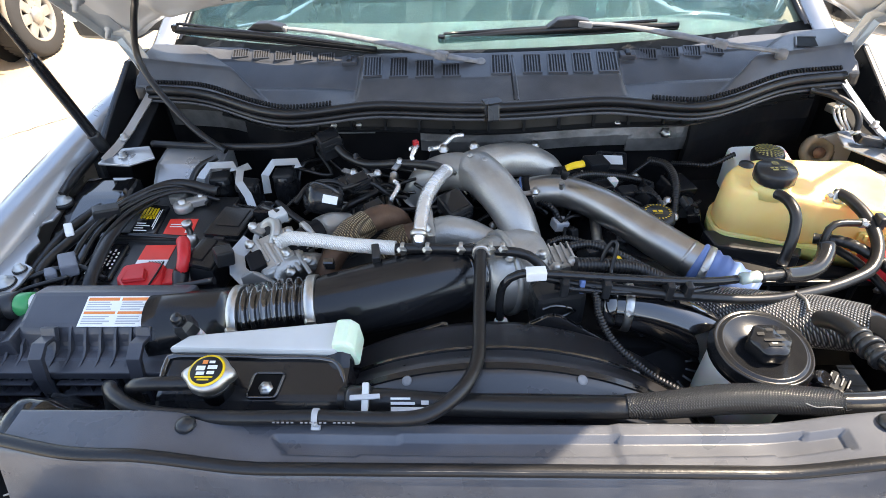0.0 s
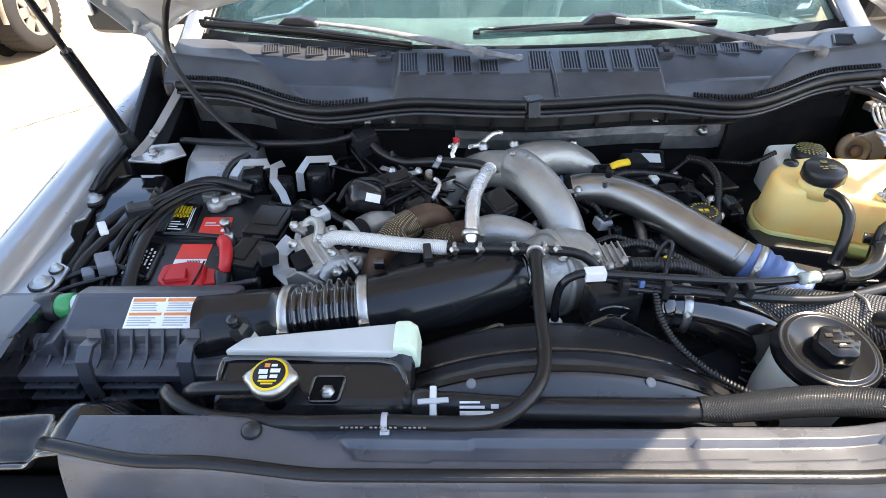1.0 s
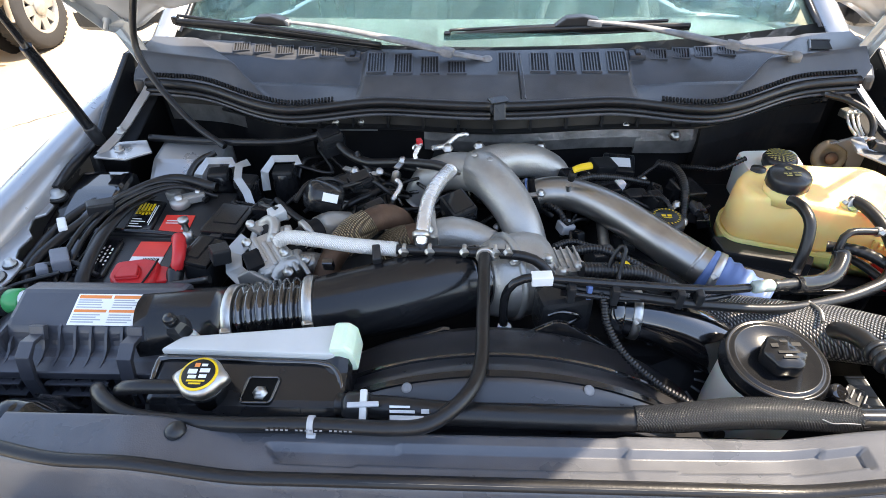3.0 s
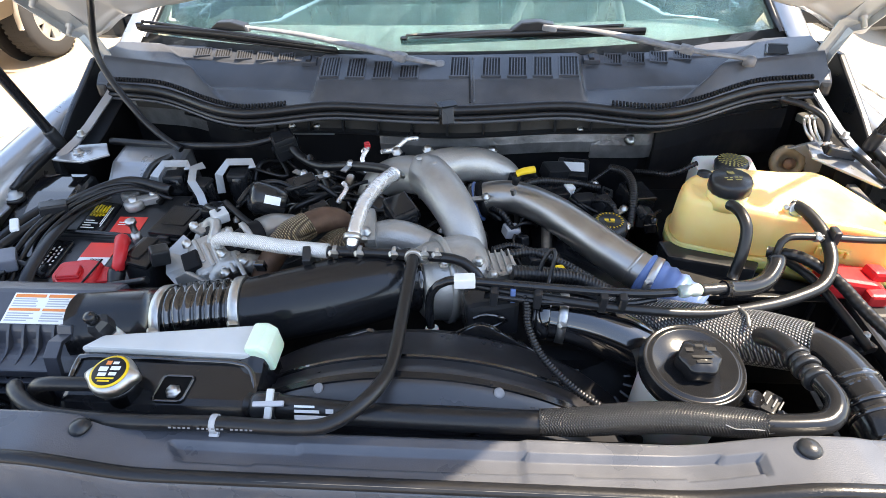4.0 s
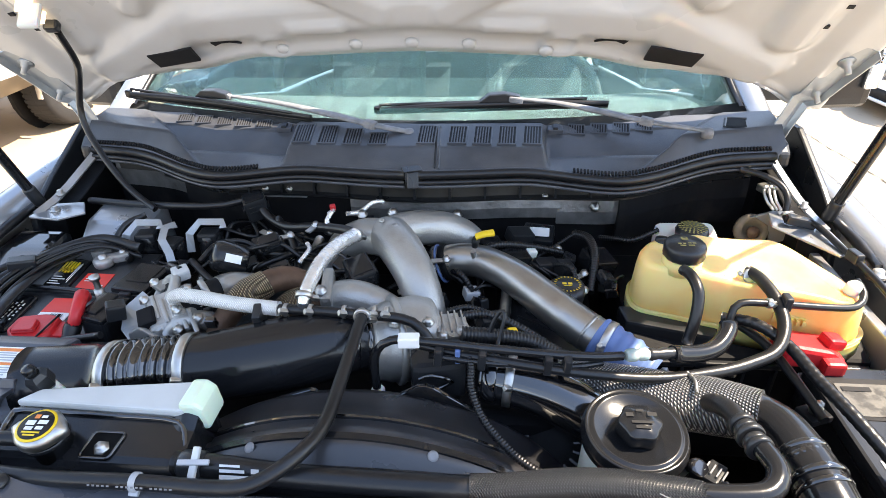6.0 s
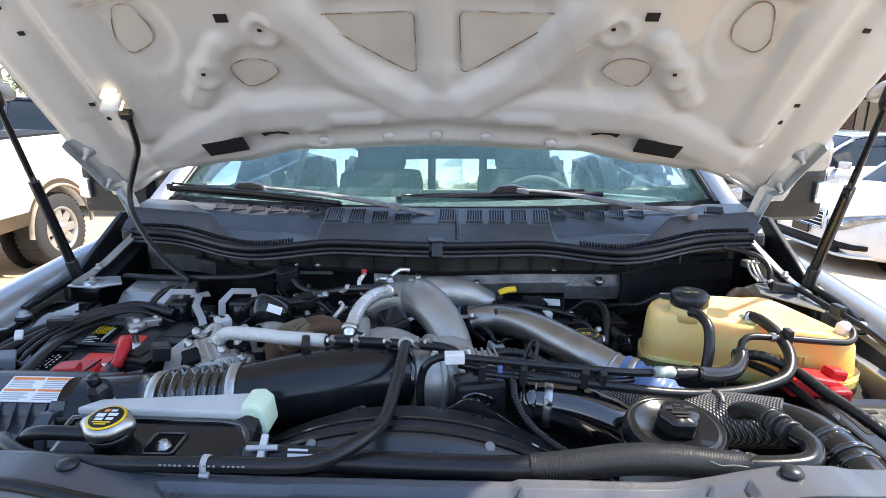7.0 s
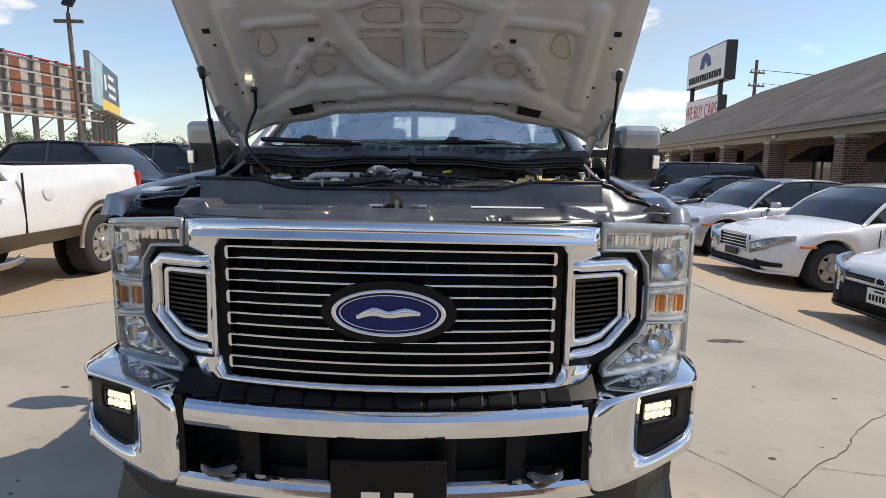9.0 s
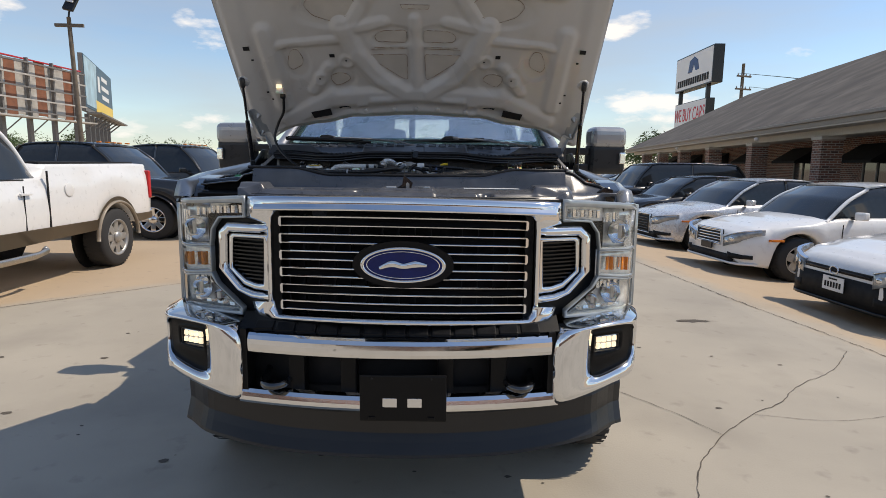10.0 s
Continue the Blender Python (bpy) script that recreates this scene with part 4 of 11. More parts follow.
def cover_z(x, y):
    foot, ys = 0.402, 0.417 + 0.028 * smooth(0.5, 0.7, abs(x))
    z = 1.360 + 0.020 * smooth(0.0, 0.035, y - yf(x) - 0.03)
    z -= 0.005 * smooth(0.385, 0.396, y) * smooth(0.404, 0.400, y) * smooth(0.10, 0.14, abs(x - 0.02))
    if y > foot:
        z += (ledge(x) - z) * smooth(foot, ys, y) ** 0.7
    if y > ys + 0.012:
        if -0.30 + (0.468 - y) * 0.8 < x < 0.40 and 0.444 < y < 0.468:
            z -= 0.010
        z -= 0.02 * smooth(0.486, 0.499, y)
    def pocket(x0, x1, y0, y1, d, e=0.008, e2=None):
        return d * smooth(x0, x0 + e, x) * smooth(x1, x1 - (e2 or e), x) * smooth(y0, y0 + e, y) * smooth(y1, y1 - e, y)
    # moulded tray on one side, sheer towards the middle, sloping at the outside
    sk = -0.32 * (y - 0.19)
    z -= pocket(-0.365 + sk, -0.216 + 0.4 * sk, 0.186, 0.330, 0.030, 0.010, 0.006)
    z -= pocket(-0.335 + sk, -0.218 + 0.4 * sk, 0.188, 0.258, 0.080, 0.006)
    # latch table with a bevelled edge, and its well
    z += 0.010 * smooth(-0.092, -0.068, x) * smooth(0.132, 0.124, x) * smooth(0.150, 0.165, y) * smooth(0.385, 0.345, y)
    z -= pocket(-0.060, 0.114, 0.172, 0.322, 0.085, 0.006)
    # stepped field beside the latch
    if 0.126 < x < 0.53:
        e = smooth(0.126, 0.138, x) * smooth(0.53, 0.50, x)
        z += e * (0.004 - 0.011 * smooth(0.262, 0.222, y) - 0.010 * smooth(0.172, 0.158, y) + 0.012 * smooth(0.150, 0.140, y))
    # raised blocks at the outer corners
    z += pocket(0.500, 0.672, 0.222, 0.392, 0.020, 0.022)
    z += pocket(-0.675, -0.520, 0.215, 0.372, 0.022, 0.022)
    for bx, by in BOLTS:
        r = math.hypot((x - bx) / 1.15, y - by)
        z -= 0.020 * smooth(0.033, 0.015, r)
    for bx in (0.30, 0.405):
        z -= 0.0025 * smooth(0.003, 0.001, abs(x - bx - 0.25 * (0.36 - y))) * smooth(0.335, 0.34, y) * smooth(0.375, 0.37, y)
    return z
bm = bmesh.new()
rows = []
NXC, NYC = 340, 112
for i in range(NXC + 1):
    x = -0.63 + 1.30 * i / NXC
    y0, y1 = yf(x) + 0.02, 0.500
    r = [bm.verts.new((x, y0 - 0.004, 1.335))]
    for j in range(NYC + 1):
        y = y0 + (y1 - y0) * j / NYC
        r.append(bm.verts.new((x, y, cover_z(x, y))))
    r.append(bm.verts.new((x, y1 + 0.004, 1.36)))
    rows.append(r)
for a, b in zip(rows, rows[1:]):
    for j in range(len(a) - 1):
        bm.faces.new((a[j], b[j], b[j + 1], a[j + 1])).smooth = True
cover = part("radiator_cover", bm, "cover", truck, "dusty black moulded plastic radiator cover")
def seal_pt(x):
    return (x, 0.421 + 0.028 * smooth(0.5, 0.7, abs(x)), ledge(x) + 0.004)
part("front_seal", tube([seal_pt(-0.655 + 1.33 * k / 50) for k in range(51)], 0.0085, 10, 0.02, flat=0.75), "rubber", cover, "worn black rubber hood seal")
part("worn_strip", tube([(q[0], q[1] - 0.002, q[2] + 0.0036) for q in (seal_pt(-0.20 + 0.66 * k / 30) for k in range(31))], [0.002] + [0.0036] * 29 + [0.002], 10, 0.02, flat=0.6), "seal_worn", cover, "dusty scuffed top of the seal")
for k in range(2):
    part("nose_seal", tube([(x, yf(x) + 0.012 + 0.018 * k, 1.348 + 0.008 * k) for x in [-0.62 + 1.24 * q / 30 for q in range(31)]], 0.007, 8, 0.05), "rubber", cover)
for bx, by in BOLTS:
    part("cover_bolt", lathe([(0.012, 0), (0.012, 0.004), (0.007, 0.006), (0.007, 0.012), (0, 0.012)], (bx, by, cover_z(bx, by)), seg=6), "steel", cover)
for bx, by in ((-0.409, 0.470), (0.449, 0.470)):
    part("push_pin", lathe([(0.013, 0), (0.013, 0.003), (0.009, 0.008), (0, 0.009)], (bx, by, cover_z(bx, by)), seg=16), "plastic", cover)
part("warning_label", sweepx([(0, 0), (0, 0.002), (0.050, 0.002), (0.050, 0)], 0.245, 0.464, lambda x: 0.280, 12, zf=lambda x: cover_z(x, 0.31) + 0.0015), "paper", cover, "blank white label strip")
# flat black block at shelf level, its colour standing in for the well's shade
part("open_well", prism([(-0.336, 0.190), (-0.224, 0.190), (-0.226, 0.262), (-0.356, 0.262)], 1.300, 1.3525, "z", 0.001), "cavity", cover, "flat black block painting the shade of the cover's well")
latch = part("hood_latch", box((0.025, 0.262, 1.312), (0.19, 0.12, 0.02), bev=0.004), "gloss", cover, "black steel hood latch with a striker plate")
part("latch_back", prism([(-0.060, 1.30), (-0.060, 1.376), (0.114, 1.376), (0.114, 1.30)], 0.310, 0.316, "y", 0.001), "gloss", latch)
part("latch_hook", prism([(-0.022, 1.335), (-0.022, 1.384), (0.004, 1.402), (0.010, 1.436), (0.016, 1.434), (0.046, 1.408), (0.040, 1.392), (0.056, 1.372), (0.056, 1.33)], 0.252, 0.258, "y", 0.0015), "gloss", latch)
part("hook_slot", prism([(0.019, 1.362), (0.019, 1.404), (0.024, 1.410), (0.032, 1.404), (0.032, 1.362)], 0.2495, 0.2515, "y"), "steel", latch)
part("latch_plate", prism([(-0.024, 1.325), (-0.060, 1.325), (-0.060, 1.388), (-0.024, 1.388)], 0.288, 0.293, "y", 0.0015), "gloss", latch)
for poly in ([(-0.0605, 1.34), (-0.0605, 1.392), (-0.022, 1.392), (-0.022, 1.386), (-0.0545, 1.386), (-0.0545, 1.34)], [(0.080, 1.392), (0.112, 1.392), (0.112, 1.345), (0.107, 1.345), (0.107, 1.386), (0.080, 1.386)]):
    part("bright_edge", prism(poly, 0.284, 0.2875, "y", 0.0008), "paper", latch)
part("striker_block", box((0.077, 0.246, 1.374), (0.022, 0.016, 0.042), (0, 0, 8), 0.004), "pipe", latch)
part("striker_roll", lathe([(0.008, -0.014), (0.011, -0.010), (0.011, 0.010), (0.008, 0.014)], (0.080, 0.238, 1.350), (1, 0.1, 0), 16), "steel", latch)
part("latch_lever", tube([(0.060, 0.238, 1.345), (0.048, 0.240, 1.360), (0.040, 0.244, 1.378)], 0.003, 8, 0.008), "steel", latch)
part("latch_lever", tube([(-0.012, 0.244, 1.372), (0.0, 0.242, 1.356), (0.010, 0.242, 1.345)], 0.003, 8, 0.008), "steel", latch)
for x in (-0.037,):
    part("latch_bolt", lathe([(0.013, 0), (0.013, 0.005), (0.009, 0.007), (0.009, 0.014), (0, 0.014)], (x, 0.284, 1.358), (0, -1, 0.25), 6), "steel", latch)
part("latch_spring", tube([(-0.018, 0.240, 1.338), (0.012, 0.228, 1.344), (0.045, 0.236, 1.340)], 0.005, 8, 0.004, ribs=0.0015, pitch=0.004), "steel", latch)

# sight shield between the cover and the fender
def shield_top(x):
    return bend_line(x, ((0.664, 1.456), (0.705, 1.447), (0.758, 1.409), (0.815, 1.396), (0.845, 1.378), (0.872, 1.345)))


def shield_y(x):
    return 0.449 - 0.030 * smooth(0.78, 0.88, x)


own = bmesh.new()
rows = []
for k in range(27):
    x = 0.662 + 0.21 * k / 26
    t, y = shield_top(x), shield_y(x)
    rows.append([own.verts.new(q) for q in ((x, y + 0.055, 1.32), (x, y + 0.050, t - 0.012), (x, y + 0.040, t - 0.006), (x, y, t - 0.006), (x, y - 0.014, t - 0.014), (x, y - 0.040, max(1.372, t - 0.070)), (x, y - 0.052, 1.366), (x, yf(x) + 0.075, 1.352), (x, yf(x) + 0.07, 1.31))])
for a, b in zip(rows, rows[1:]):
    for k in range(8):
        own.faces.new((a[k], a[k + 1], b[k + 1], b[k])).smooth = True
bmesh.ops.recalc_face_normals(own, faces=own.faces)
part("sight_shield", own, "cover", truck, "black plastic shield beside the radiator cover")
part("shield_seal", tube([(x, shield_y(x) + 0.004, shield_top(x)) for x in (0.655 + 0.215 * k / 20 for k in range(21))], 0.0075, 8, 0.012), "rubber", truck)
part("shield_bracket", prism([(0.79, 1.33), (0.80, 1.375), (0.83, 1.395), (0.865, 1.385), (0.872, 1.33)], 0.400, 0.412, "y", 0.003), "gloss", truck)
for x in (0.735, 0.83):
    part("shield_bolt", lathe([(0.011, 0), (0.011, 0.004), (0.007, 0.006), (0.007, 0.010), (0, 0.010)], (x + 0.03, 0.46, 1.382), seg=6), "steel", truck)

# radiator support behind the cover
part("radiator_support", box((0, 0.495, 1.18), (1.3, 0.03, 0.44)), "dark", truck)
for s in (-1, 1):
    part("support_wing", prism([(0.47, 0.80), (0.47, 1.30), (0.50, 1.33), (0.56, 1.33), (0.56, 0.80)], s * 0.60, s * 0.88, "x"), "dark", truck)

# grille
part("grille_back", sweepx([(0.09, 0.885), (0.09, 1.34), (0.11, 1.34), (0.11, 0.885)], -0.66, 0.66, yf, 30), "ink", truck, "black grille cavity")
frame_o = [(-0.585, 1.355), (0.595, 1.355), (0.600, 1.275), (0.520, 1.252), (0.520, 0.955), (0.590, 0.952), (0.575, 0.898), (0.535, 0.884), (-0.525, 0.884), (-0.565, 0.898), (-0.58, 0.952), (-0.51, 0.955), (-0.51, 1.252), (-0.59, 1.275)]
frame_i = [(-0.46, 1.302), (0.47, 1.302), (0.488, 1.296), (0.498, 1.280), (0.500, 0.965), (0.500, 0.955), (0.497, 0.930), (0.475, 0.906), (-0.465, 0.906), (-0.487, 0.930), (-0.49, 0.955), (-0.49, 0.965), (-0.488, 1.280), (-0.478, 1.296)]
part("grille_frame", ring_plate(frame_o, frame_i, yf, 0.06, 0.02, 0.010), "chrome", truck, "polished chrome grille surround")
part("grille_brow", sweepx([(-0.034, 1.303), (-0.042, 1.305), (-0.044, 1.310), (-0.040, 1.316), (-0.024, 1.334), (-0.010, 1.347), (0.004, 1.353), (0.03, 1.356), (0.03, 1.312), (-0.02, 1.304)], -0.555, 0.575, yf, 50), "chrome", truck)
for k in range(6):
    z = 1.262 - 0.0635 * k
    wdt = 0.455
    bar = part("grille_bar", sweepx([(0.012, z - 0.014), (0.018, z), (0.012, z + 0.014), (0.036, z + 0.012), (0.036, z - 0.012)], -wdt, wdt + 0.01, yf, 30), "cavity", truck, "black grille bar edged in chrome")
    for dz in (-0.0155, 0.0155):
        part("chrome_edge", sweepx([(0.0, z + dz - 0.0042), (-0.005, z + dz - 0.0034), (-0.0082, z + dz - 0.0012), (-0.0082, z + dz + 0.0012), (-0.005, z + dz + 0.0034), (0.0, z + dz + 0.0042), (0.016, z + dz + 0.003), (0.016, z + dz - 0.003)], -wdt, wdt + 0.01, yf, 40), "chrome", bar)
    for x, sd in ((-wdt - 0.002, -1), (wdt + 0.012, 1)):
        part("bar_end", plate([(x - 0.005, z - 0.012), (x - 0.0035 - 0.003 * sd, z - 0.0185), (x + 0.0035 - 0.003 * sd, z - 0.0185), (x + 0.005, z - 0.012), (x + 0.005, z + 0.012), (x + 0.0035 - 0.003 * sd, z + 0.0185), (x - 0.0035 - 0.003 * sd, z + 0.0185), (x - 0.005, z + 0.012)], yf, 0.02, 0.009, bev=0.002), "chrome", bar)
for k in range(15):
    x = -0.42 + 0.06 * k
    part("grille_rib", box((x, yf(x) + 0.055, 1.10), (0.005, 0.03, 0.37)), "ink", truck)
for s in (-1, 1):
    part("grille_upright", plate([(s * 0.462, 0.905), (s * 0.495, 0.905), (s * 0.495, 1.30), (s * 0.462, 1.30)], yf, 0.03, -0.01), "trim_black", truck)
# oval badge: dark surround, bright ring, blue field with a plain bright stroke
def oval(a, b, n=56):
    return [(0.01 + a * math.cos(t), 1.112 + b * math.sin(t)) for t in (k * math.tau / n for k in range(n))]
def badge_y(x):
    return 0.052 + 0.10 * x * x
badge = part("oval_badge", plate(oval(0.183, 0.086), badge_y, 0.07, 0.0), "trim_black", truck, "dark blue oval badge with a bright rim")
part("badge_rim", ring_plate(oval(0.155, 0.066), oval(0.140, 0.055), badge_y, 0.01, 0.006, 0.006), "chrome", badge)
part("badge_field", plate(oval(0.141, 0.056), badge_y, 0.01, 0.004), "navy", badge)
part("badge_line", ring_plate(oval(0.133, 0.050), oval(0.129, 0.047), badge_y, 0.004, 0.006, 0.002), "chrome", badge)
part("badge_mark", tube([(0.01 + x, badge_y(0.01 + x) - 0.007, 1.112 + z) for x, z in ((-0.085, -0.012), (-0.04, 0.004), (0.0, -0.004), (0.045, 0.004), (0.085, 0.0))], [0.004, 0.009, 0.007, 0.009, 0.004], 8, 0.01, flat=1.6), "chrome", badge, "plain bright stroke")

# the whole grille is crowned a little and sits a little off the middle
for ob in [o for o in truck.children_recursive if o.name.split(".")[0] in ("grille_frame", "grille_brow", "grille_bar", "chrome_edge", "bar_end", "grille_upright", "oval_badge", "badge_rim", "badge_field", "badge_line", "badge_mark")]:
    for vert in ob.data.vertices:
        q = vert.co.x - 0.007
        vert.co.z += 0.008 - 0.047 * q * q - 0.0086 * q
        vert.co.x += 0.013

# side vents, headlights
def ly(x):
    return yf(x) + 0.085 * smooth(0.89, 1.0, abs(x - 0.018)) ** 2


for s in (-1, 1):
    def S(poly):
        return [(0.016 + s * (a + (0.024 if s < 0 else 0.012) * max(0.0, a - 0.90) / 0.085), b) for a, b in poly]
    vo = [(0.505, 1.250), (0.684, 1.249), (0.729, 1.212), (0.734, 1.070), (0.648, 0.986), (0.586, 0.963), (0.508, 0.958)]
    vm = [(0.505, 1.216), (0.672, 1.213), (0.690, 1.201), (0.695, 1.066), (0.625, 1.000), (0.575, 0.987), (0.508, 0.985)]
    v2 = [(0.508, 1.209), (0.668, 1.207), (0.682, 1.197), (0.687, 1.067), (0.620, 1.008), (0.572, 0.996), (0.510, 0.994)]
    vi = [(0.528, 1.194), (0.655, 1.192), (0.663, 1.187), (0.669, 1.074), (0.612, 1.031), (0.570, 1.020), (0.534, 1.018)]
    sv = part("side_vent", ring_plate(S(vo), S(vm), yf, 0.07, 0.018, 0.014), "chrome", truck, "chrome-framed side air vent")
    part("inner_frame", ring_plate(S(v2), S(vi), yf, 0.05, 0.010, 0.006), "chrome", sv)
    part("vent_back", plate(S(vi), yf, 0.01, -0.035), "ink", sv)
    for k in range(11):
        z = 1.186 - 0.0152 * k
        x1 = 0.666 if z > 1.075 else 0.612 + (z - 1.031) * 1.25
        part("vent_blade", plate(S([(0.530, z - 0.003), (x1, z - 0.003), (x1, z + 0.003), (0.530, z + 0.003)]), yf, 0.03, -0.004), "satin", sv)
    part("lamp_gap", plate(S([(0.50, 0.885), (0.50, 1.345), (0.62, 1.345), (0.80, 1.27), (0.80, 1.0), (0.66, 0.90)]), yf, 0.01, -0.03), "trim_black", truck)
    uo = [(0.606, 1.354), (0.945, 1.328), (0.984, 1.300), (0.984, 1.133), (0.774, 1.147), (0.764, 1.215), (0.728, 1.260), (0.606, 1.270)]
    ui = [(0.617, 1.326), (0.925, 1.308), (0.962, 1.298), (0.964, 1.142), (0.782, 1.154), (0.772, 1.219), (0.733, 1.268), (0.617, 1.277)]
    ao = [(0.774, 1.147), (0.984, 1.133), (0.986, 1.008), (0.774, 1.042)]
    ai = [(0.781, 1.141), (0.964, 1.128), (0.966, 1.022), (0.781, 1.051)]
    lo_ = [(0.774, 1.042), (0.986, 1.008), (0.986, 0.872), (0.630, 0.886), (0.630, 0.914), (0.748, 0.998)]
    li = [(0.784, 1.031), (0.966, 1.001), (0.966, 0.886), (0.642, 0.898), (0.642, 0.914), (0.757, 0.997)]
    hl = part("headlight", ring_plate(S(uo), S(ui), ly, 0.055, 0.008, 0.003), "lens_rim", truck, "clear stacked headlight with an amber marker")
    part("marker_rim", ring_plate(S(ao), S(ai), ly, 0.055, 0.008, 0.003), "lens_rim", hl)
    part("lower_rim", ring_plate(S(lo_), S(li), ly, 0.055, 0.008, 0.003), "lens_rim", hl)
    for win in (ui, ai, li):
        gl = part("lens", plate(S(win), ly, 0.003, 0.004), "glass", hl)
        gl.visible_shadow = False
    for x0, x1, z0, z1, dp in ((0.615, 0.79, 1.262, 1.335, 0.030), (0.77, 0.995, 1.135, 1.32, 0.060), (0.77, 0.998, 1.02, 1.145, 0.035), (0.635, 0.998, 0.88, 1.04, 0.055)):
        own = column_block(x0, x1, lambda x: z0, lambda x: z1, ly, 0.02, -dp, 12, 4, s)
        own.transform(Matrix.Translation((0.016, 0, 0)))
        part("reflector", own, "lamp_back", hl)
    # fluted bright facets, bowls and bulbs
    def facet(x, z, w, h, turn_, dp, m_="reflector", nm="reflector_facet"):
        part(nm, box((0.016 + s * x, ly(x) + dp, z), (w, 0.004, h), (0, 0, turn_), 0.001), m_, hl)
    for k in range(8):
        facet(0.640 + 0.018 * k, 1.299 - 0.0012 * k, 0.017, 0.030, 35 if k % 2 else -30, 0.022)
    for k in range(5):
        facet(0.80 + 0.016 * k, 1.275, 0.015, 0.040, 35 if k % 2 else -30, 0.040)
        facet(0.915 + 0.008 * k, 1.215, 0.010, 0.13, 50 if k % 2 else -20, 0.040)
    for k in range(7):
        facet(0.700 + 0.030 * k, 0.912 + 0.002 * (k % 2), 0.026, 0.014, 28 if k % 2 else -25, 0.030)
        facet(0.785 + 0.017 * k, 1.000, 0.015, 0.030, 28 if k % 2 else -25, 0.036)
    for k in range(8):
        facet(0.803 + 0.019 * k, 1.090 - 0.002 * k, 0.016, 0.055, 40 if k % 2 else -35, 0.020, "amber" if k in (1, 2, 5, 6) else "reflector", "marker_facet")
    for cx, cz, r, hgt in ((0.868, 1.215, 0.050, 1.0), (0.845, 0.965, 0.046, 1.0), (0.752, 0.945, 0.026, 0.8)):
        part("reflector_bowl", lathe([(r, 0.0), (r * 0.92, -0.010), (r * 0.7, -0.024), (r * 0.35, -0.034), (0, -0.036)], (0.016 + s * cx, ly(cx) + 0.014, cz), (s * 0.25, -1, 0), 14, open_start=True, wob=lambda t: 1 + 0.05 * math.cos(7 * t)), "chrome", hl)
        part("bulb", lathe([(0.009, -0.036), (0.009, -0.014), (0.005, -0.008), (0, -0.006)], (0.016 + s * cx, ly(cx) + 0.014, cz), (s * 0.25, -1, 0), 12), "milky", hl)
        part("bulb_shade", box((0.016 + s * (cx + 0.004), ly(cx) + 0.012, cz), (0.016, 0.006, r * 1.1), bev=0.003), "steel", hl)
    own = column_block(0.955, 1.006 if s < 0 else 0.994, lambda x: 0.874, lambda x: 1.318, lambda x: 0.500, 0.13, 0.0, 2, 4, s)
    own.transform(Matrix.Translation((0.014, 0, 0)))
    part("lamp_side", own, "lens_rim", hl)

# bumper
def soften(poly):
    """Cuts the corners of an outline twice, for rounded ones."""
    for _ in range(2):
        poly = [(p[0] + (q[0] - p[0]) * f, p[1] + (q[1] - p[1]) * f) for p, q in zip(poly, poly[1:] + poly[:1]) for f in (0.22, 0.78)]
    return poly


chrome_b = part("bumper", sweepx([(0.02, 0.772), (0.002, 0.775), (-0.009, 0.783), (-0.015, 0.797), (-0.017, 0.815), (-0.0145, 0.832), (-0.006, 0.845), (0.006, 0.852), (0.03, 0.856), (0.06, 0.856), (0.06, 0.772)], -0.555, 0.575, yb, 40), "chrome", truck, "polished chrome front bumper with black inserts")
part("lower_strip", sweepx([(0.01, 0.574), (-0.003, 0.579), (-0.009, 0.590), (-0.010, 0.606), (-0.006, 0.620), (0.004, 0.632), (0.020, 0.640), (0.07, 0.645), (0.07, 0.574)], -0.60, 0.61, yb, 40), "chrome", chrome_b)
part("opening_back", sweepx([(0.12, 0.60), (0.12, 0.80), (0.14, 0.80), (0.14, 0.60)], -0.60, 0.60, yb, 20), "ink", chrome_b)
part("step_pad", sweepx([(0.03, 0.852), (0.02, 0.862), (0.10, 0.905), (0.16, 0.905), (0.16, 0.852)], -0.60, 0.61, yb, 40), "trim_black", chrome_b, "black ribbed step pad")
for k in range(13):
    x = -0.50 + 0.083 * k
    part("pad_tooth", box((x, yb(x) + 0.038, 0.872), (0.07, 0.05, 0.016), (25, 0, 0), 0.004), "trim_black", chrome_b)
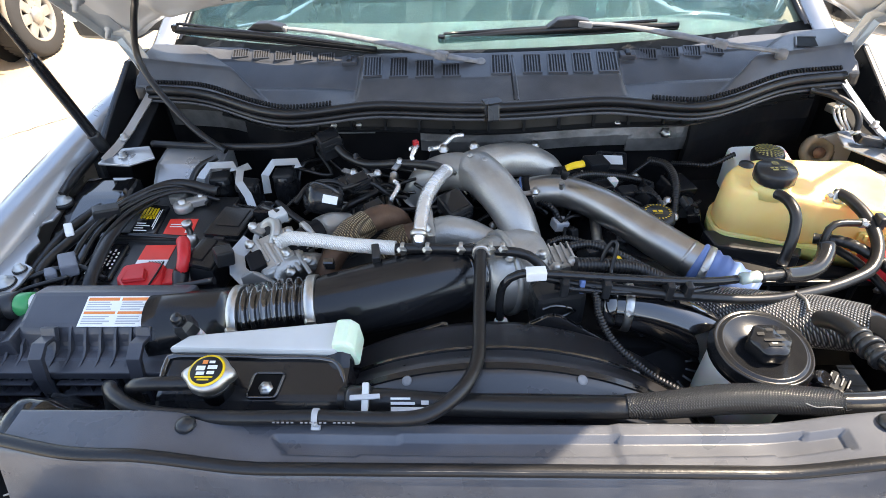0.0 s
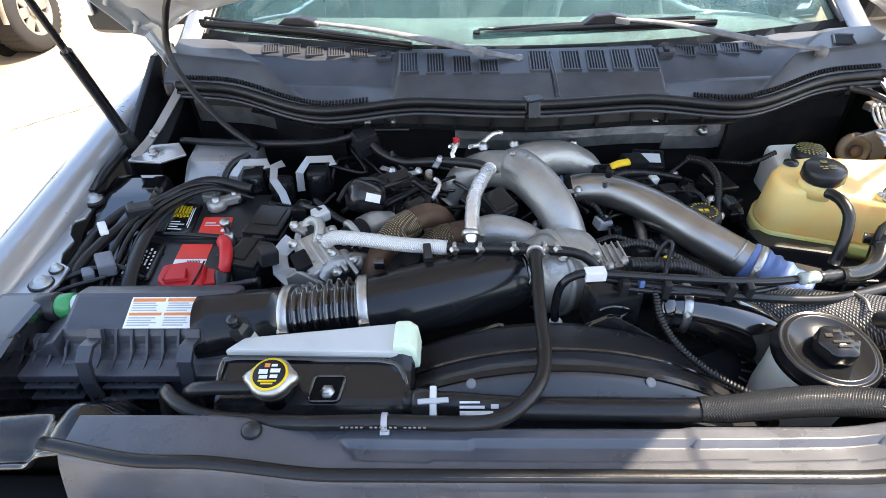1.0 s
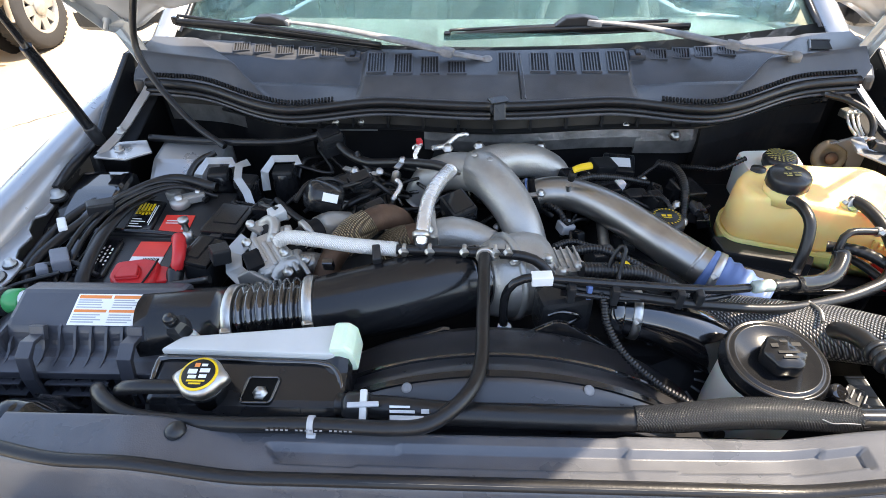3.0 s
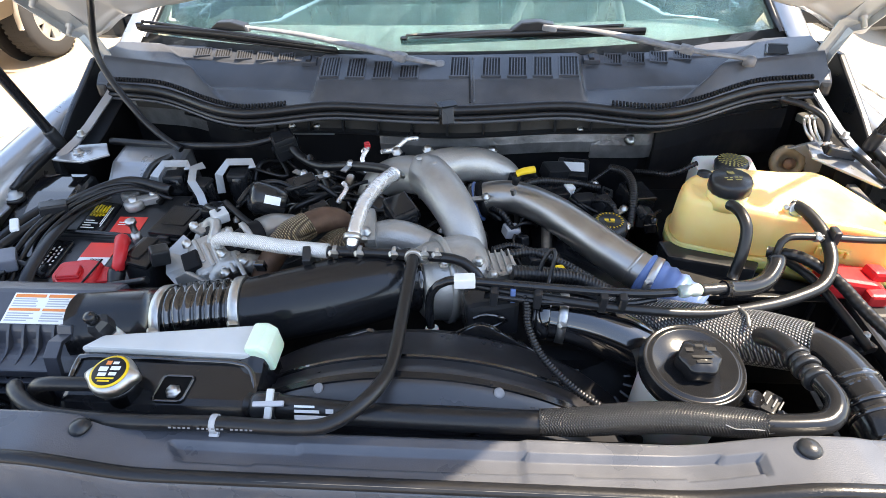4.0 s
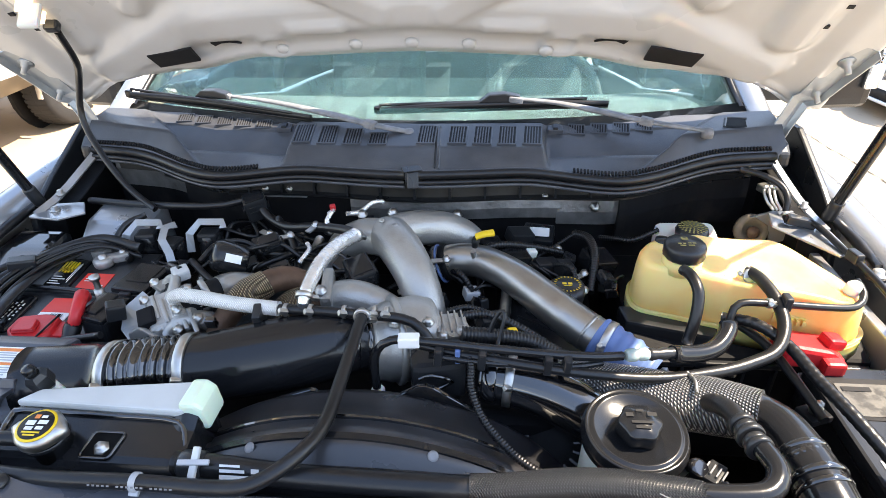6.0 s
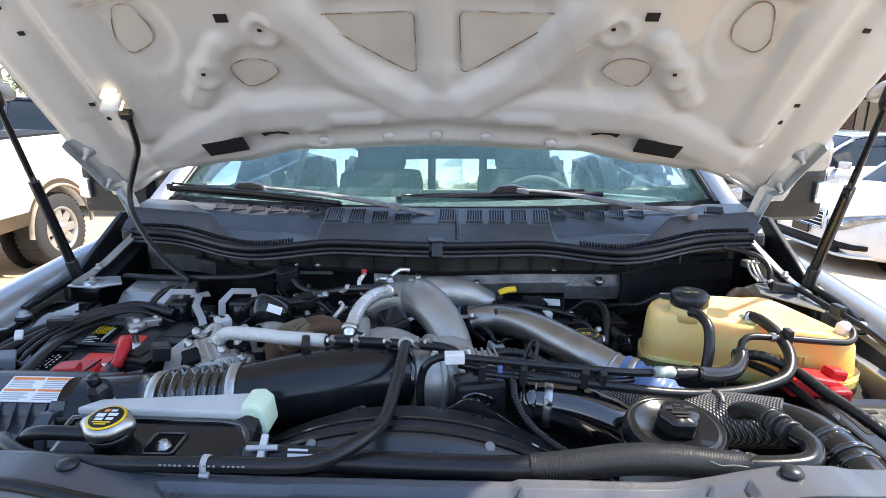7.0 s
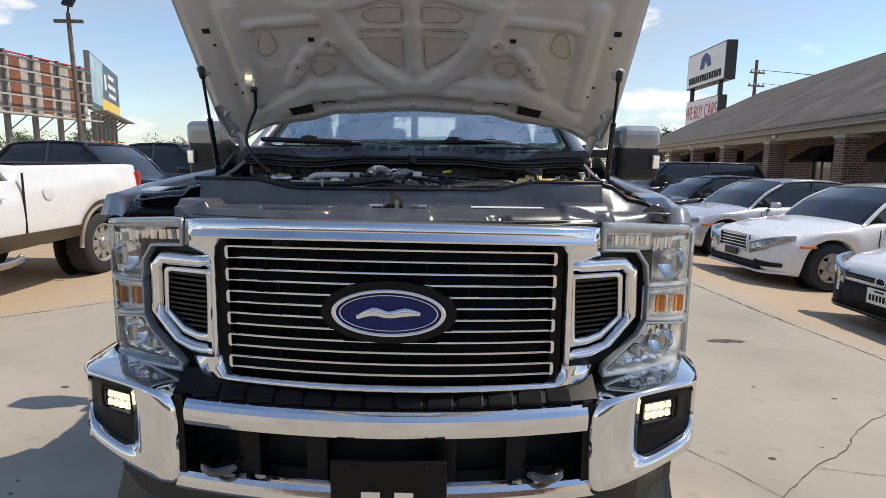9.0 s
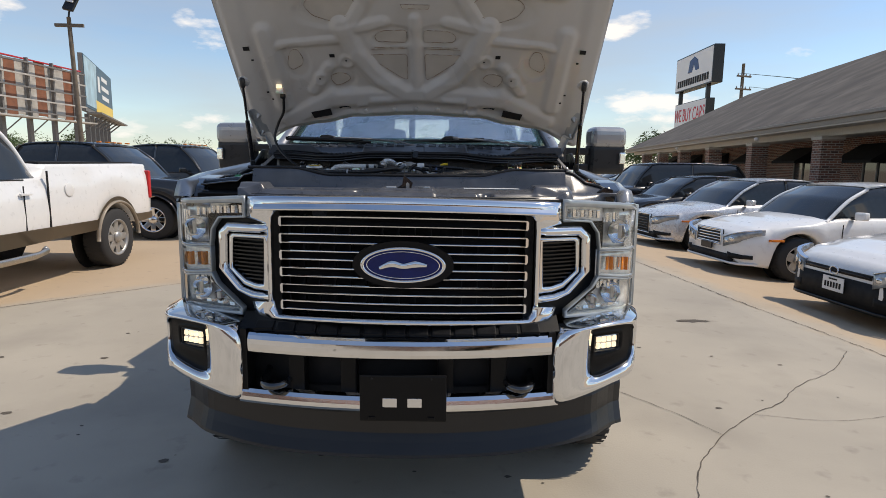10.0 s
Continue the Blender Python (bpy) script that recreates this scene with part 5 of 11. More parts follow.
for s in (-1, 1):
    end = [(0.585, 0.865), (0.70, 0.880), (0.86, 0.892), (0.985, 0.890), (1.022, 0.85), (1.028, 0.74), (1.0, 0.685), (0.90, 0.655), (0.75, 0.612), (0.61, 0.578), (0.585, 0.61)]
    hole = [(0.735, 0.866), (0.76, 0.870), (0.86, 0.873), (0.915, 0.866), (0.935, 0.84), (0.932, 0.745), (0.915, 0.718), (0.84, 0.692), (0.775, 0.674), (0.742, 0.677), (0.732, 0.70)]
    end, hole = soften(end), soften(hole)
    endy = lambda x: yb(x) + 0.26 * smooth(0.88, 1.035, abs(x)) ** 2
    ce = part("bumper_end", ring_plate([(s * a, b) for a, b in end], [(s * a, b) for a, b in hole], endy, 0.14, 0.012, 0.016), "chrome", chrome_b)
    fo = [(0.752, 0.834), (0.77, 0.836), (0.81, 0.837), (0.862, 0.836), (0.866, 0.826), (0.866, 0.79), (0.862, 0.772), (0.81, 0.766), (0.77, 0.764), (0.752, 0.766), (0.750, 0.79)]
    fo = soften(fo)
    part("fog_recess", ring_plate([(s * a, b) for a, b in hole], [(s * a, b) for a, b in fo], lambda x: endy(x) + 0.004, 0.05, 0.004, -0.010), "trim_black", ce, "black fog lamp recess")
    part("recess_back", plate([(s * a, b) for a, b in hole], endy, 0.01, -0.075), "trim_black", ce)
    fgl = part("fog_lamp", box((s * 0.808, endy(0.808) + 0.026, 0.800), (0.104, 0.02, 0.060), (0, 0, s * 22), 0.006), "reflector", ce, "lit rectangular fog lamp")
    for k in range(4):
        for q in range(2):
            part("fog_cell", box((s * (0.808 + 0.023 * (k - 1.5)), endy(0.808 + 0.023 * (k - 1.5)) + 0.016, 0.800 + 0.026 * (q - 0.5)), (0.019, 0.012, 0.021), (8 * (-1) ** k, 0, s * 22 + 12 * (-1) ** q), 0.004), "lampglow", fgl)
    fl = part("fog_bezel", ring_plate([(s * 0.748, 0.836), (s * 0.868, 0.836), (s * 0.868, 0.764), (s * 0.748, 0.764)], [(s * 0.757, 0.829), (s * 0.859, 0.829), (s * 0.859, 0.771), (s * 0.757, 0.771)], endy, 0.02, -0.006, 0.003), "satin", ce)
    part("bumper_joint", plate([(s * 0.565, 0.60), (s * 0.592, 0.60), (s * 0.592, 0.862), (s * 0.565, 0.862)], yb, 0.08, 0.0), "trim_black", chrome_b)
    hook = part("tow_hook", tube([(s * 0.400, 0.20, 0.675), (s * 0.412, 0.075, 0.668), (s * 0.430, 0.045, 0.664), (s * 0.458, 0.032, 0.662), (s * 0.486, 0.045, 0.664), (s * 0.502, 0.075, 0.668), (s * 0.515, 0.2, 0.675)], 0.014, 10, 0.015), "gloss", truck, "black steel tow hook")
    for x in (0.18, 0.38):
        part("opening_rib", box((s * x, yb(x) + 0.07, 0.70), (0.06, 0.06, 0.14), bev=0.006), "trim_black", chrome_b)
part("valance", sweepx([(0.05, 0.585), (0.025, 0.55), (0.030, 0.47), (0.012, 0.44), (-0.012, 0.405), (-0.016, 0.393), (0.04, 0.388), (0.12, 0.44), (0.12, 0.585)], -0.893, 0.918, lambda x: yb(x) + 0.02 + 0.06 * smooth(0.75, 0.90, abs(x)), 60, zf=lambda x: 0.03 * smooth(0.35, 0.9, abs(x))), "dam", truck, "black plastic air dam")
br = part("plate_bracket", box((0.028, -0.004, 0.640), (0.315, 0.016, 0.175), bev=0.006), "trim_black", truck, "black empty licence plate bracket")
for x in (-0.02, 0.07):
    part("bracket_slot", box((x, -0.013, 0.625), (0.052, 0.004, 0.034), bev=0.003), "chrome", br)
for x in (-0.085, 0.13):
    part("bracket_tab", box((x, -0.013, 0.566), (0.024, 0.006, 0.012), bev=0.002), "trim_black", br)
    part("bracket_screw", lathe([(0.004, 0), (0.004, 0.003), (0, 0.003)], (x, -0.012, 0.715), (0, -1, 0), 8), "ink", br)

def strap(line, w, th=0.0022):
    """A bent flat metal strip along the line."""
    bm = bmesh.new()
    rows = []
    for i_, q_ in enumerate(line):
        d = (line[min(i_ + 1, len(line) - 1)] - line[max(0, i_ - 1)]).normalized()
        sd = d.cross(Vector((0.25, -0.55, 0.8))).normalized()
        up_v = sd.cross(d).normalized()
        rows.append([bm.verts.new(q_ + sd * a_ * w / 2 + up_v * b_ * th / 2) for a_, b_ in ((-1, -1), (1, -1), (1, 1), (-1, 1))])
    for a_, b_ in zip(rows, rows[1:]):
        for k_ in range(4):
            bm.faces.new((a_[k_], a_[(k_ + 1) % 4], b_[(k_ + 1) % 4], b_[k_]))
    bm.faces.new(rows[0])
    bm.faces.new(rows[-1][::-1])
    bmesh.ops.recalc_face_normals(bm, faces=bm.faces)
    return bm


# ---- raised hood ----
HO, HD = Vector((0, 1.40, 1.685)), Vector((0, -0.69, 0.725)).normalized()
HN = Vector((0, -HD.z, HD.y))


def hood_pt(u, v, h=0.0):
    u *= 1 - 0.16 * smooth(0.85, 1.34, v)
    bow = 0.03 * (1 - (u / 0.95) ** 2)
    return HO + HD * v + Vector((u, 0, 0)) + HN * (h - bow * smooth(0.0, 0.3, v))


def seg_d(p, a, b):
    ax, ay = a
    dx, dy = b[0] - ax, b[1] - ay
    t = min(1, max(0, ((p[0] - ax) * dx + (p[1] - ay) * dy) / (dx * dx + dy * dy)))
    return math.hypot(p[0] - ax - t * dx, p[1] - ay - t * dy)


RIBS = [((0.37, 0.63), (0.305, 0.47), 0.046, 0.014), ((0.305, 0.47), (0.20, 0.315), 0.046, 0.016), ((0.20, 0.315), (0.07, 0.225), 0.046, 0.016), ((0.0, 0.225), (0.46, 0.190), 0.050, 0.013), ((0.0, 0.26), (0.0, 0.66), 0.026, 0.010), ((0.34, 0.555), (0.76, 0.535), 0.022, 0.008),
        ((0.76, 0.62), (0.74, 0.16), 0.045, 0.012), ((0.46, 0.20), (0.72, 0.06), 0.050, 0.011), ((0.34, 0.60), (0.20, 0.82), 0.036, 0.010), ((0.46, 0.395), (0.56, 0.25), 0.030, 0.009), ((0.0, 0.84), (0.7, 0.84), 0.04, 0.012), ((0.16, 0.642), (0.36, 0.60), 0.03, 0.008)]
POCK = [((0.125, 0.405), (0.105, 0.075)), ((0.12, 0.565), (0.085, 0.042)), ((0.408, 0.312), (0.062, 0.052)), ((0.625, 0.435), (0.055, 0.075)), ((0.405, 0.71), (0.135, 0.062))]


def bend_smooth(x, knots):
    """A smooth line through the knots."""
    for (xa, ya), (xb, yb_) in zip(knots, knots[1:]):
        if x <= xb:
            break
    return ya + (yb_ - ya) * smooth(xa, xb, x)


def hood_rear(u):
    return bend_smooth(abs(u), [(0, 0.076), (0.34, 0.060), (0.54, 0.014), (0.66, -0.008), (0.955, -0.135)])


def hood_h(u, v):
    a = abs(u - 0.01)
    h = 0.0
    for p, q, w, k in RIBS:
        h = max(h, 1.6 * k * smooth(w * 1.4, w * 0.45, seg_d((a, v), p, q)))
    for (cu, cv), (ru, rv) in POCK:
        e = math.hypot((a - cu) / (ru * 1.2), (v - cv) / (rv * 1.25))
        h -= 0.007 * smooth(1.3, 0.95, e)
    # pressed steps beside the hub
    h += 0.007 * smooth(0.135, 0.142, a) * smooth(0.262, 0.255, a) * smooth(0.172, 0.180, v) * smooth(0.212, 0.204, v)
    for cu, cv in ((0.51, 0.325), (0.36, 0.425), (0.44, 0.86), (0.30, 0.13)):
        r = math.hypot(a - cu, v - cv)
        h += 0.008 * smooth(0.046, 0.034, r) - 0.006 * smooth(0.030, 0.018, r)
    h += 0.012 * smooth(0.80, 0.86, a) - 0.03 * smooth(0.92, 0.955, a)
    # the lip: a crease, then a flange that falls away to the edge
    r0 = hood_rear(u)
    h += 0.006 * smooth(r0 + 0.062, r0 + 0.046, v) - 0.026 * smooth(r0 + 0.044, r0 + 0.002, v)
    return h
bm = bmesh.new()
NU, NW = 200, 150
g = []
for i in range(NU + 1):
    u = -0.955 + 1.91 * i / NU
    v0 = hood_rear(u)
    g.append([bm.verts.new(hood_pt(u, v0 + (1.34 - 0.1 * (u / 0.95) ** 2 - v0) * j / NW, hood_h(u, v0 + (1.34 - v0) * j / NW))) for j in range(NW + 1)])
for i in range(NU):
    for j in range(NW):
        bm.faces.new((g[i][j], g[i + 1][j], g[i + 1][j + 1], g[i][j + 1])).smooth = True
hood = part("hood", bm, "primer", truck, "raised hood with a pressed light grey inner panel")
bm = bmesh.new()
g = []
for i in range(41):
    u = -0.962 + 1.924 * i / 40
    v0 = hood_rear(u) - 0.01
    ring = [bm.verts.new(hood_pt(u, v0 + (1.36 - 0.1 * (u / 0.95) ** 2 - v0) * j / 30, -0.03 - 0.012 * (1 - (u / 0.96) ** 2))) for j in range(31)]
    g.append(ring)
for i in range(40):
    for j in range(30):
        bm.faces.new((g[i][j], g[i][j + 1], g[i + 1][j + 1], g[i + 1][j])).smooth = True
bmesh.ops.solidify(bm, geom=bm.faces[:], thickness=0.004)
part("hood_skin", bm, "paint", hood)
for s in (-1, 1):
    bm = bmesh.new()
    for j in range(40):
        v = -0.02 + 1.26 * j / 39
        for h in (0.0, -0.034):
            bm.verts.new(hood_pt(s * 0.958, v, h - 0.02))
    bm.verts.ensure_lookup_table()
    for j in range(39):
        bm.faces.new([bm.verts[2 * j], bm.verts[2 * j + 2], bm.verts[2 * j + 3], bm.verts[2 * j + 1]])
    part("hood_edge", bm, "paint", hood)


def on_hood(poly, h, thick=0.002, m="patch", name="sealer_patch", rim=None, parent=None):
    own = bmesh.new()
    a = [own.verts.new(hood_pt(u, v, h)) for u, v in poly]
    b = [own.verts.new(hood_pt(u, v, h - thick)) for u, v in poly]
    n = len(poly)
    for i in range(n):
        own.faces.new((a[i], a[(i + 1) % n], b[(i + 1) % n], b[i]))
    own.faces.new(a)
    own.faces.new(b[::-1])
    bmesh.ops.recalc_face_normals(own, faces=own.faces)
    ob = part(name, own, m, parent or hood)
    if rim:
        loop = [hood_pt(u, v, h + 0.002) for u, v in poly]
        part("rust_line", tube(loop + [loop[0]], 0.0012, 6, 0.02, cap=False), rim, ob, "brown rust line")
    return ob


def rounded(poly, r=0.02, n=4):
    out = []
    for i, p in enumerate(poly):
        a, b = Vector(poly[i - 1]), Vector(poly[(i + 1) % len(poly)])
        p = Vector(p)
        pa, pb = p + (a - p).normalized() * min(r, (a - p).length * 0.45), p + (b - p).normalized() * min(r, (b - p).length * 0.45)
        for k in range(n + 1):
            t = k / n
            out.append(tuple(pa * (1 - t) ** 2 + p * 2 * t * (1 - t) + pb * t * t))
    return out


for s in (-1, 1):
    def U(poly):
        return rounded([(0.01 + s * a, b) for a, b in poly])
    for outline in ([(0.045, 0.462), (0.238, 0.457), (0.242, 0.440), (0.085, 0.322), (0.050, 0.304)], [(0.042, 0.598), (0.165, 0.594), (0.207, 0.570), (0.198, 0.534), (0.042, 0.530)], [(0.458, 0.335), (0.460, 0.305), (0.436, 0.268), (0.395, 0.282), (0.350, 0.312), (0.372, 0.344), (0.410, 0.351)],
                    [(0.645, 0.486), (0.608, 0.492), (0.586, 0.435), (0.598, 0.398), (0.655, 0.368), (0.676, 0.395), (0.664, 0.440)], [(0.275, 0.735), (0.300, 0.690), (0.400, 0.640), (0.500, 0.676), (0.537, 0.730), (0.505, 0.766), (0.310, 0.768)]):
        mid_u, mid_v = 0.01 + s * sum(p[0] for p in outline) / len(outline), sum(p[1] for p in outline) / len(outline)
        on_hood(U(outline), hood_h(mid_u, mid_v) + 0.003, 0.004, rim="rust")
    on_hood(U([(0.044, 0.494), (0.252, 0.490), (0.252, 0.500), (0.044, 0.504)]), hood_h(0.01 + s * 0.15, 0.497) + 0.003, 0.004, rim="rust", name="slot")
    # the panel is uncut: black plates on it paint the shade of its openings
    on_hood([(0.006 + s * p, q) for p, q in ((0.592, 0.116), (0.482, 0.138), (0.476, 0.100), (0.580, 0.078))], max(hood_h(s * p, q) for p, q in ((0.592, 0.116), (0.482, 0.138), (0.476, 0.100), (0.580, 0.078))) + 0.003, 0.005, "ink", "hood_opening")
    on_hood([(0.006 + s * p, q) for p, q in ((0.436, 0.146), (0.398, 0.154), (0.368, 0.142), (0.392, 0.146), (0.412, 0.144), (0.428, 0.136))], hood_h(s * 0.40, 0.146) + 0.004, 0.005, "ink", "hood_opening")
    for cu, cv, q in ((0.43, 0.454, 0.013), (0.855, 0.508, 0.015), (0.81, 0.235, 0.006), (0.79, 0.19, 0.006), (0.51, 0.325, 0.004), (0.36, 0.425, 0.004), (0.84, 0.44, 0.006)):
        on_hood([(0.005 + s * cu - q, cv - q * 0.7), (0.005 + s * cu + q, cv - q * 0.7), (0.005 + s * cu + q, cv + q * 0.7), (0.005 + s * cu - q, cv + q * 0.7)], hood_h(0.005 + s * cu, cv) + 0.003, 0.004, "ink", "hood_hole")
    # bumps along the lip
    for cu in (0.12, 0.28) if s > 0 else (0.0, 0.12, 0.28):
        part("lip_bump", lathe([(0.016, -0.004), (0.013, 0.003), (0, 0.006)], hood_pt(s * cu, hood_rear(cu) + 0.052, hood_h(s * cu, hood_rear(cu) + 0.052)), HN, 14), "primer", hood)
    # struts and hinges
    a, b = Vector((s * 0.888, 1.205, 1.462)), Vector((s * 0.872, 1.035, 1.885))
    st = part("gas_strut", tube([a, a.lerp(b, 0.55)], 0.0115, 12, 0.1), "satin", truck, "black gas strut holding the hood up")
    part("strut_rod", tube([a.lerp(b, 0.54), b], 0.0068, 10, 0.1), "satin", st)
    part("strut_socket", lathe([(0.011, -0.03), (0.014, -0.02), (0.014, 0.012), (0.008, 0.02)], b, (b - a), 12), "plastic", st)
    part("strut_socket", lathe([(0.012, -0.02), (0.014, -0.012), (0.014, 0.03), (0.0115, 0.035)], a, (b - a), 12), "plastic", st)
    part("strut_pad", lathe([(0.03, 0), (0.026, 0.005), (0.012, 0.01), (0, 0.018)], b + Vector((0, 0.02, 0.005)), HN, 16), "primer", st)
    line = [(Vector((s * 0.824, 1.412, 1.525)), 0.009), (Vector((s * 0.838, 1.416, 1.580)), 0.016), (Vector((s * 0.858, 1.412, 1.640)), 0.021), (hood_pt(s * 0.880, -0.035, 0.016), 0.026), (hood_pt(s * 0.890, 0.03, 0.010), 0.029), (hood_pt(s * 0.900, 0.095, 0.010), 0.029), (hood_pt(s * 0.914, 0.130, 0.010), 0.020)]
    own = bmesh.new()
    rows = []
    for i, (q, w) in enumerate(line):
        d = (line[min(i + 1, 6)][0] - line[max(i - 1, 0)][0]).normalized()
        side = (HN.cross(d) * -s).normalized()
        side = side if side.x * s > 0 else -side
        up = HN - d * HN.dot(d)
        rows.append([own.verts.new(q + side * a * w + up.normalized() * b) for a, b in ((-1, -0.002), (-1, 0.001), (0.2, 0.003), (0.85, 0.003), (1.0, 0.018), (1.12, 0.018), (1.0, -0.002))])
    for a, b in zip(rows, rows[1:]):
        for j in range(7):
            own.faces.new((a[j], a[(j + 1) % 7], b[(j + 1) % 7], b[j]))
    own.faces.new(rows[0])
    own.faces.new(rows[-1][::-1])
    bmesh.ops.recalc_face_normals(own, faces=own.faces)
    hg = part("hood_hinge", own, "bracket", truck, "light grey pressed steel hood hinge")
    for v in (-0.025, 0.088):
        part("hinge_bolt", lathe([(0.017, 0), (0.016, 0.003), (0.010, 0.004), (0.010, 0.011), (0.006, 0.012), (0.006, 0.028), (0, 0.028)], hood_pt(s * 0.890, v, 0.012), HN, 12), "bracket", hg)
    # bright body flange from the cowl's corner down to the strut
    own = strap([Vector((s * x, y, z)) for x, y, z in ((0.806, 1.372, 1.532), (0.814, 1.335, 1.512), (0.822, 1.300, 1.496), (0.838, 1.255, 1.470), (0.852, 1.215, 1.452), (0.866, 1.165, 1.440))], 0.018, 0.005)
    part("hinge_base", own, "paint", hg, "bright painted flange below the hinge")
    if s > 0:
        part("flange_step", prism([(s * 0.775, 1.20), (s * 0.79, 1.262), (s * 0.84, 1.268), (s * 0.884, 1.20), (s * 0.884, 1.09), (s * 0.855, 1.08)], 1.424, 1.430, "z", 0.002), "paint", hg)
    part("base_nut", lathe([(0.011, 0), (0.011, 0.003), (0.007, 0.004), (0.007, 0.012), (0, 0.012)], (s * 0.842, 1.228, 1.460), (0, 0, 1), 6), "steel", hg)
on_hood(rounded([(-0.049, 0.716), (0.078, 0.714), (0.085, 0.735), (-0.056, 0.737)], 0.008), hood_h(0.015, 0.725) + 0.004, 0.005, rim="rust", name="slot")
lm = part("hood_lamp", box(hood_pt(-0.728, 0.275, 0.022), (0.040, 0.012, 0.095), (-46, 0, 8), 0.006), "milky", hood, "small lit hood lamp with a cable")
for dv in (0.292, 0.256):
    part("lamp_led", box(hood_pt(-0.728, dv, 0.030), (0.030, 0.006, 0.032), (-46, 0, 8), 0.003), "lampglow", lm)
part("lamp_base", box(hood_pt(-0.722, 0.225, 0.024), (0.028, 0.018, 0.03), (-46, 0, 8), 0.005), "plastic", lm)
part("lamp_cable", tube([hood_pt(-0.72, 0.21, 0.03), hood_pt(-0.735, 0.13, 0.04), (-0.775, 1.33, 1.705), (-0.80, 1.33, 1.62), (-0.765, 1.30, 1.55), (-0.68, 1.24, 1.48), (-0.60, 1.20, 1.44)], 0.0075, 8, 0.02), "rubber", lm)
# ---- engine bay ----
def band(c, axis, r, w=0.012, m="steel", parent=None, name="hose_clamp", screw=True):
    bm = lathe([(r, -w / 2), (r + 0.0018, -w / 2 + 0.001), (r + 0.0018, w / 2 - 0.001), (r, w / 2)], c, axis, 24)
    if screw:
        ax = Vector(axis).normalized()
        side = ax.cross(Vector((0.3, 0.5, 1))).normalized()
        box(Vector(c) + side * (r + 0.004), (0.016, 0.009, 0.008), (20, 30, 40), 0.002, bm)
    return part(name, bm, m, parent)


def bolt(c, axis=(0, 0, 1), r=0.008, parent=None, m="steel", name="bolt"):
    return part(name, lathe([(r * 1.5, 0), (r * 1.5, r * 0.3), (r, r * 0.4), (r, r * 1.2), (0, r * 1.25)], c, axis, 6), m, parent)


def bars(origin, ux, uy, rows, m, parent, name="print"):
    """Unreadable print: plain bars. rows: (x0, x1, y0, y1) along ux and uy."""
    o, ux, uy = Vector(origin), Vector(ux).normalized(), Vector(uy).normalized()
    n = ux.cross(uy)
    bm = bmesh.new()
    for x0, x1, y0, y1 in rows:
        bm.faces.new([bm.verts.new(o + ux * x + uy * y + n * 0.0009) for x, y in ((x0, y0), (x1, y0), (x1, y1), (x0, y1))])
    return tagged(part(name, bm, m, parent), kind="stuff")


def ring_print(c, r, n, m, parent, size=0.0035, start=0.0, name="print"):
    """Small marks round a cap's top, for lettering too small to read."""
    bm = bmesh.new()
    for k in range(n):
        t = start + math.tau * k / n
        u, w = Vector((math.cos(t), math.sin(t), 0)), Vector((-math.sin(t), math.cos(t), 0))
        o = Vector(c) + u * r
        bm.faces.new([bm.verts.new(o + u * a * size + w * b * size * 0.55 + Vector((0, 0, 0.0009))) for a, b in ((-0.6, -0.6), (0.6, -0.6), (0.6, 0.6), (-0.6, 0.6))])
    return tagged(part(name, bm, m, parent), kind="stuff")


def flat_label(origin, ux, uy, w, h, m, parent, name="label"):
    o, ux, uy = Vector(origin), Vector(ux).normalized(), Vector(uy).normalized()
    n = ux.cross(uy).normalized()
    bm = bmesh.new()
    a = [bm.verts.new(o + ux * x + uy * y + n * 0.0006) for x, y in ((0, 0), (w, 0), (w, h), (0, h))]
    b = [bm.verts.new(v.co - n * 0.0012) for v in a]
    bm.faces.new(a)
    bm.faces.new(b[::-1])
    for i in range(4):
        bm.faces.new((a[i], b[i], b[(i + 1) % 4], a[(i + 1) % 4]))
    bmesh.ops.recalc_face_normals(bm, faces=bm.faces)
    return part(name, bm, m, parent)


def hose(name, pts, r, m, label, category="hose", clamps=(), **kw):
    r = [q * 0.84 for q in r] if isinstance(r, (list, tuple)) else r * 0.84
    t = solo(name, tube(pts, r, 14, 0.010, **kw), m, label, category)
    for i in clamps:
        p = [Vector(q) for q in pts]
        ax = p[min(i + 1, len(p) - 1)] - p[max(0, i - 1)]
        band(p[i], ax, (r if not isinstance(r, (list, tuple)) else r[i]) + 0.0005, 0.009, "steel", t)
    return t


# engine mass under the visible parts
eng = thing("engine_block", "dark grease-stained engine block and covers", "engine", (0, 0.9, 0.92))
part("block", prism([(0.74, 0.92), (0.74, 1.20), (0.90, 1.27), (1.22, 1.27), (1.26, 0.92)], -0.36, 0.40, "x", 0.015), "dark", eng)
for s in (-1, 1):
    vc = part("valve_cover", box((s * 0.28, 1.04, 1.285), (0.17, 0.36, 0.09), (0, s * 24, 0), 0.02, seg=3), "plastic", eng, "black ribbed valve cover")
    for k in range(7):
        part("cover_rib", box((s * 0.28, 0.90 + 0.048 * k, 1.325), (0.12, 0.008, 0.02), (0, s * 24, 0), 0.002), "plastic", vc)
    for k in range(4):
        bolt((s * 0.21, 0.90 + 0.09 * k, 1.345), (0, 0, 1), 0.006, vc)
part("front_cover", box((0.08, 0.73, 1.20), (0.42, 0.05, 0.26), bev=0.02), "dark", eng)
part("pulley", lathe([(0.09, -0.02), (0.09, -0.012), (0.078, -0.006), (0.078, 0.006), (0.09, 0.012), (0.09, 0.02)], (0.05, 0.68, 1.14), (0, 1, 0), 30), "dark", eng)
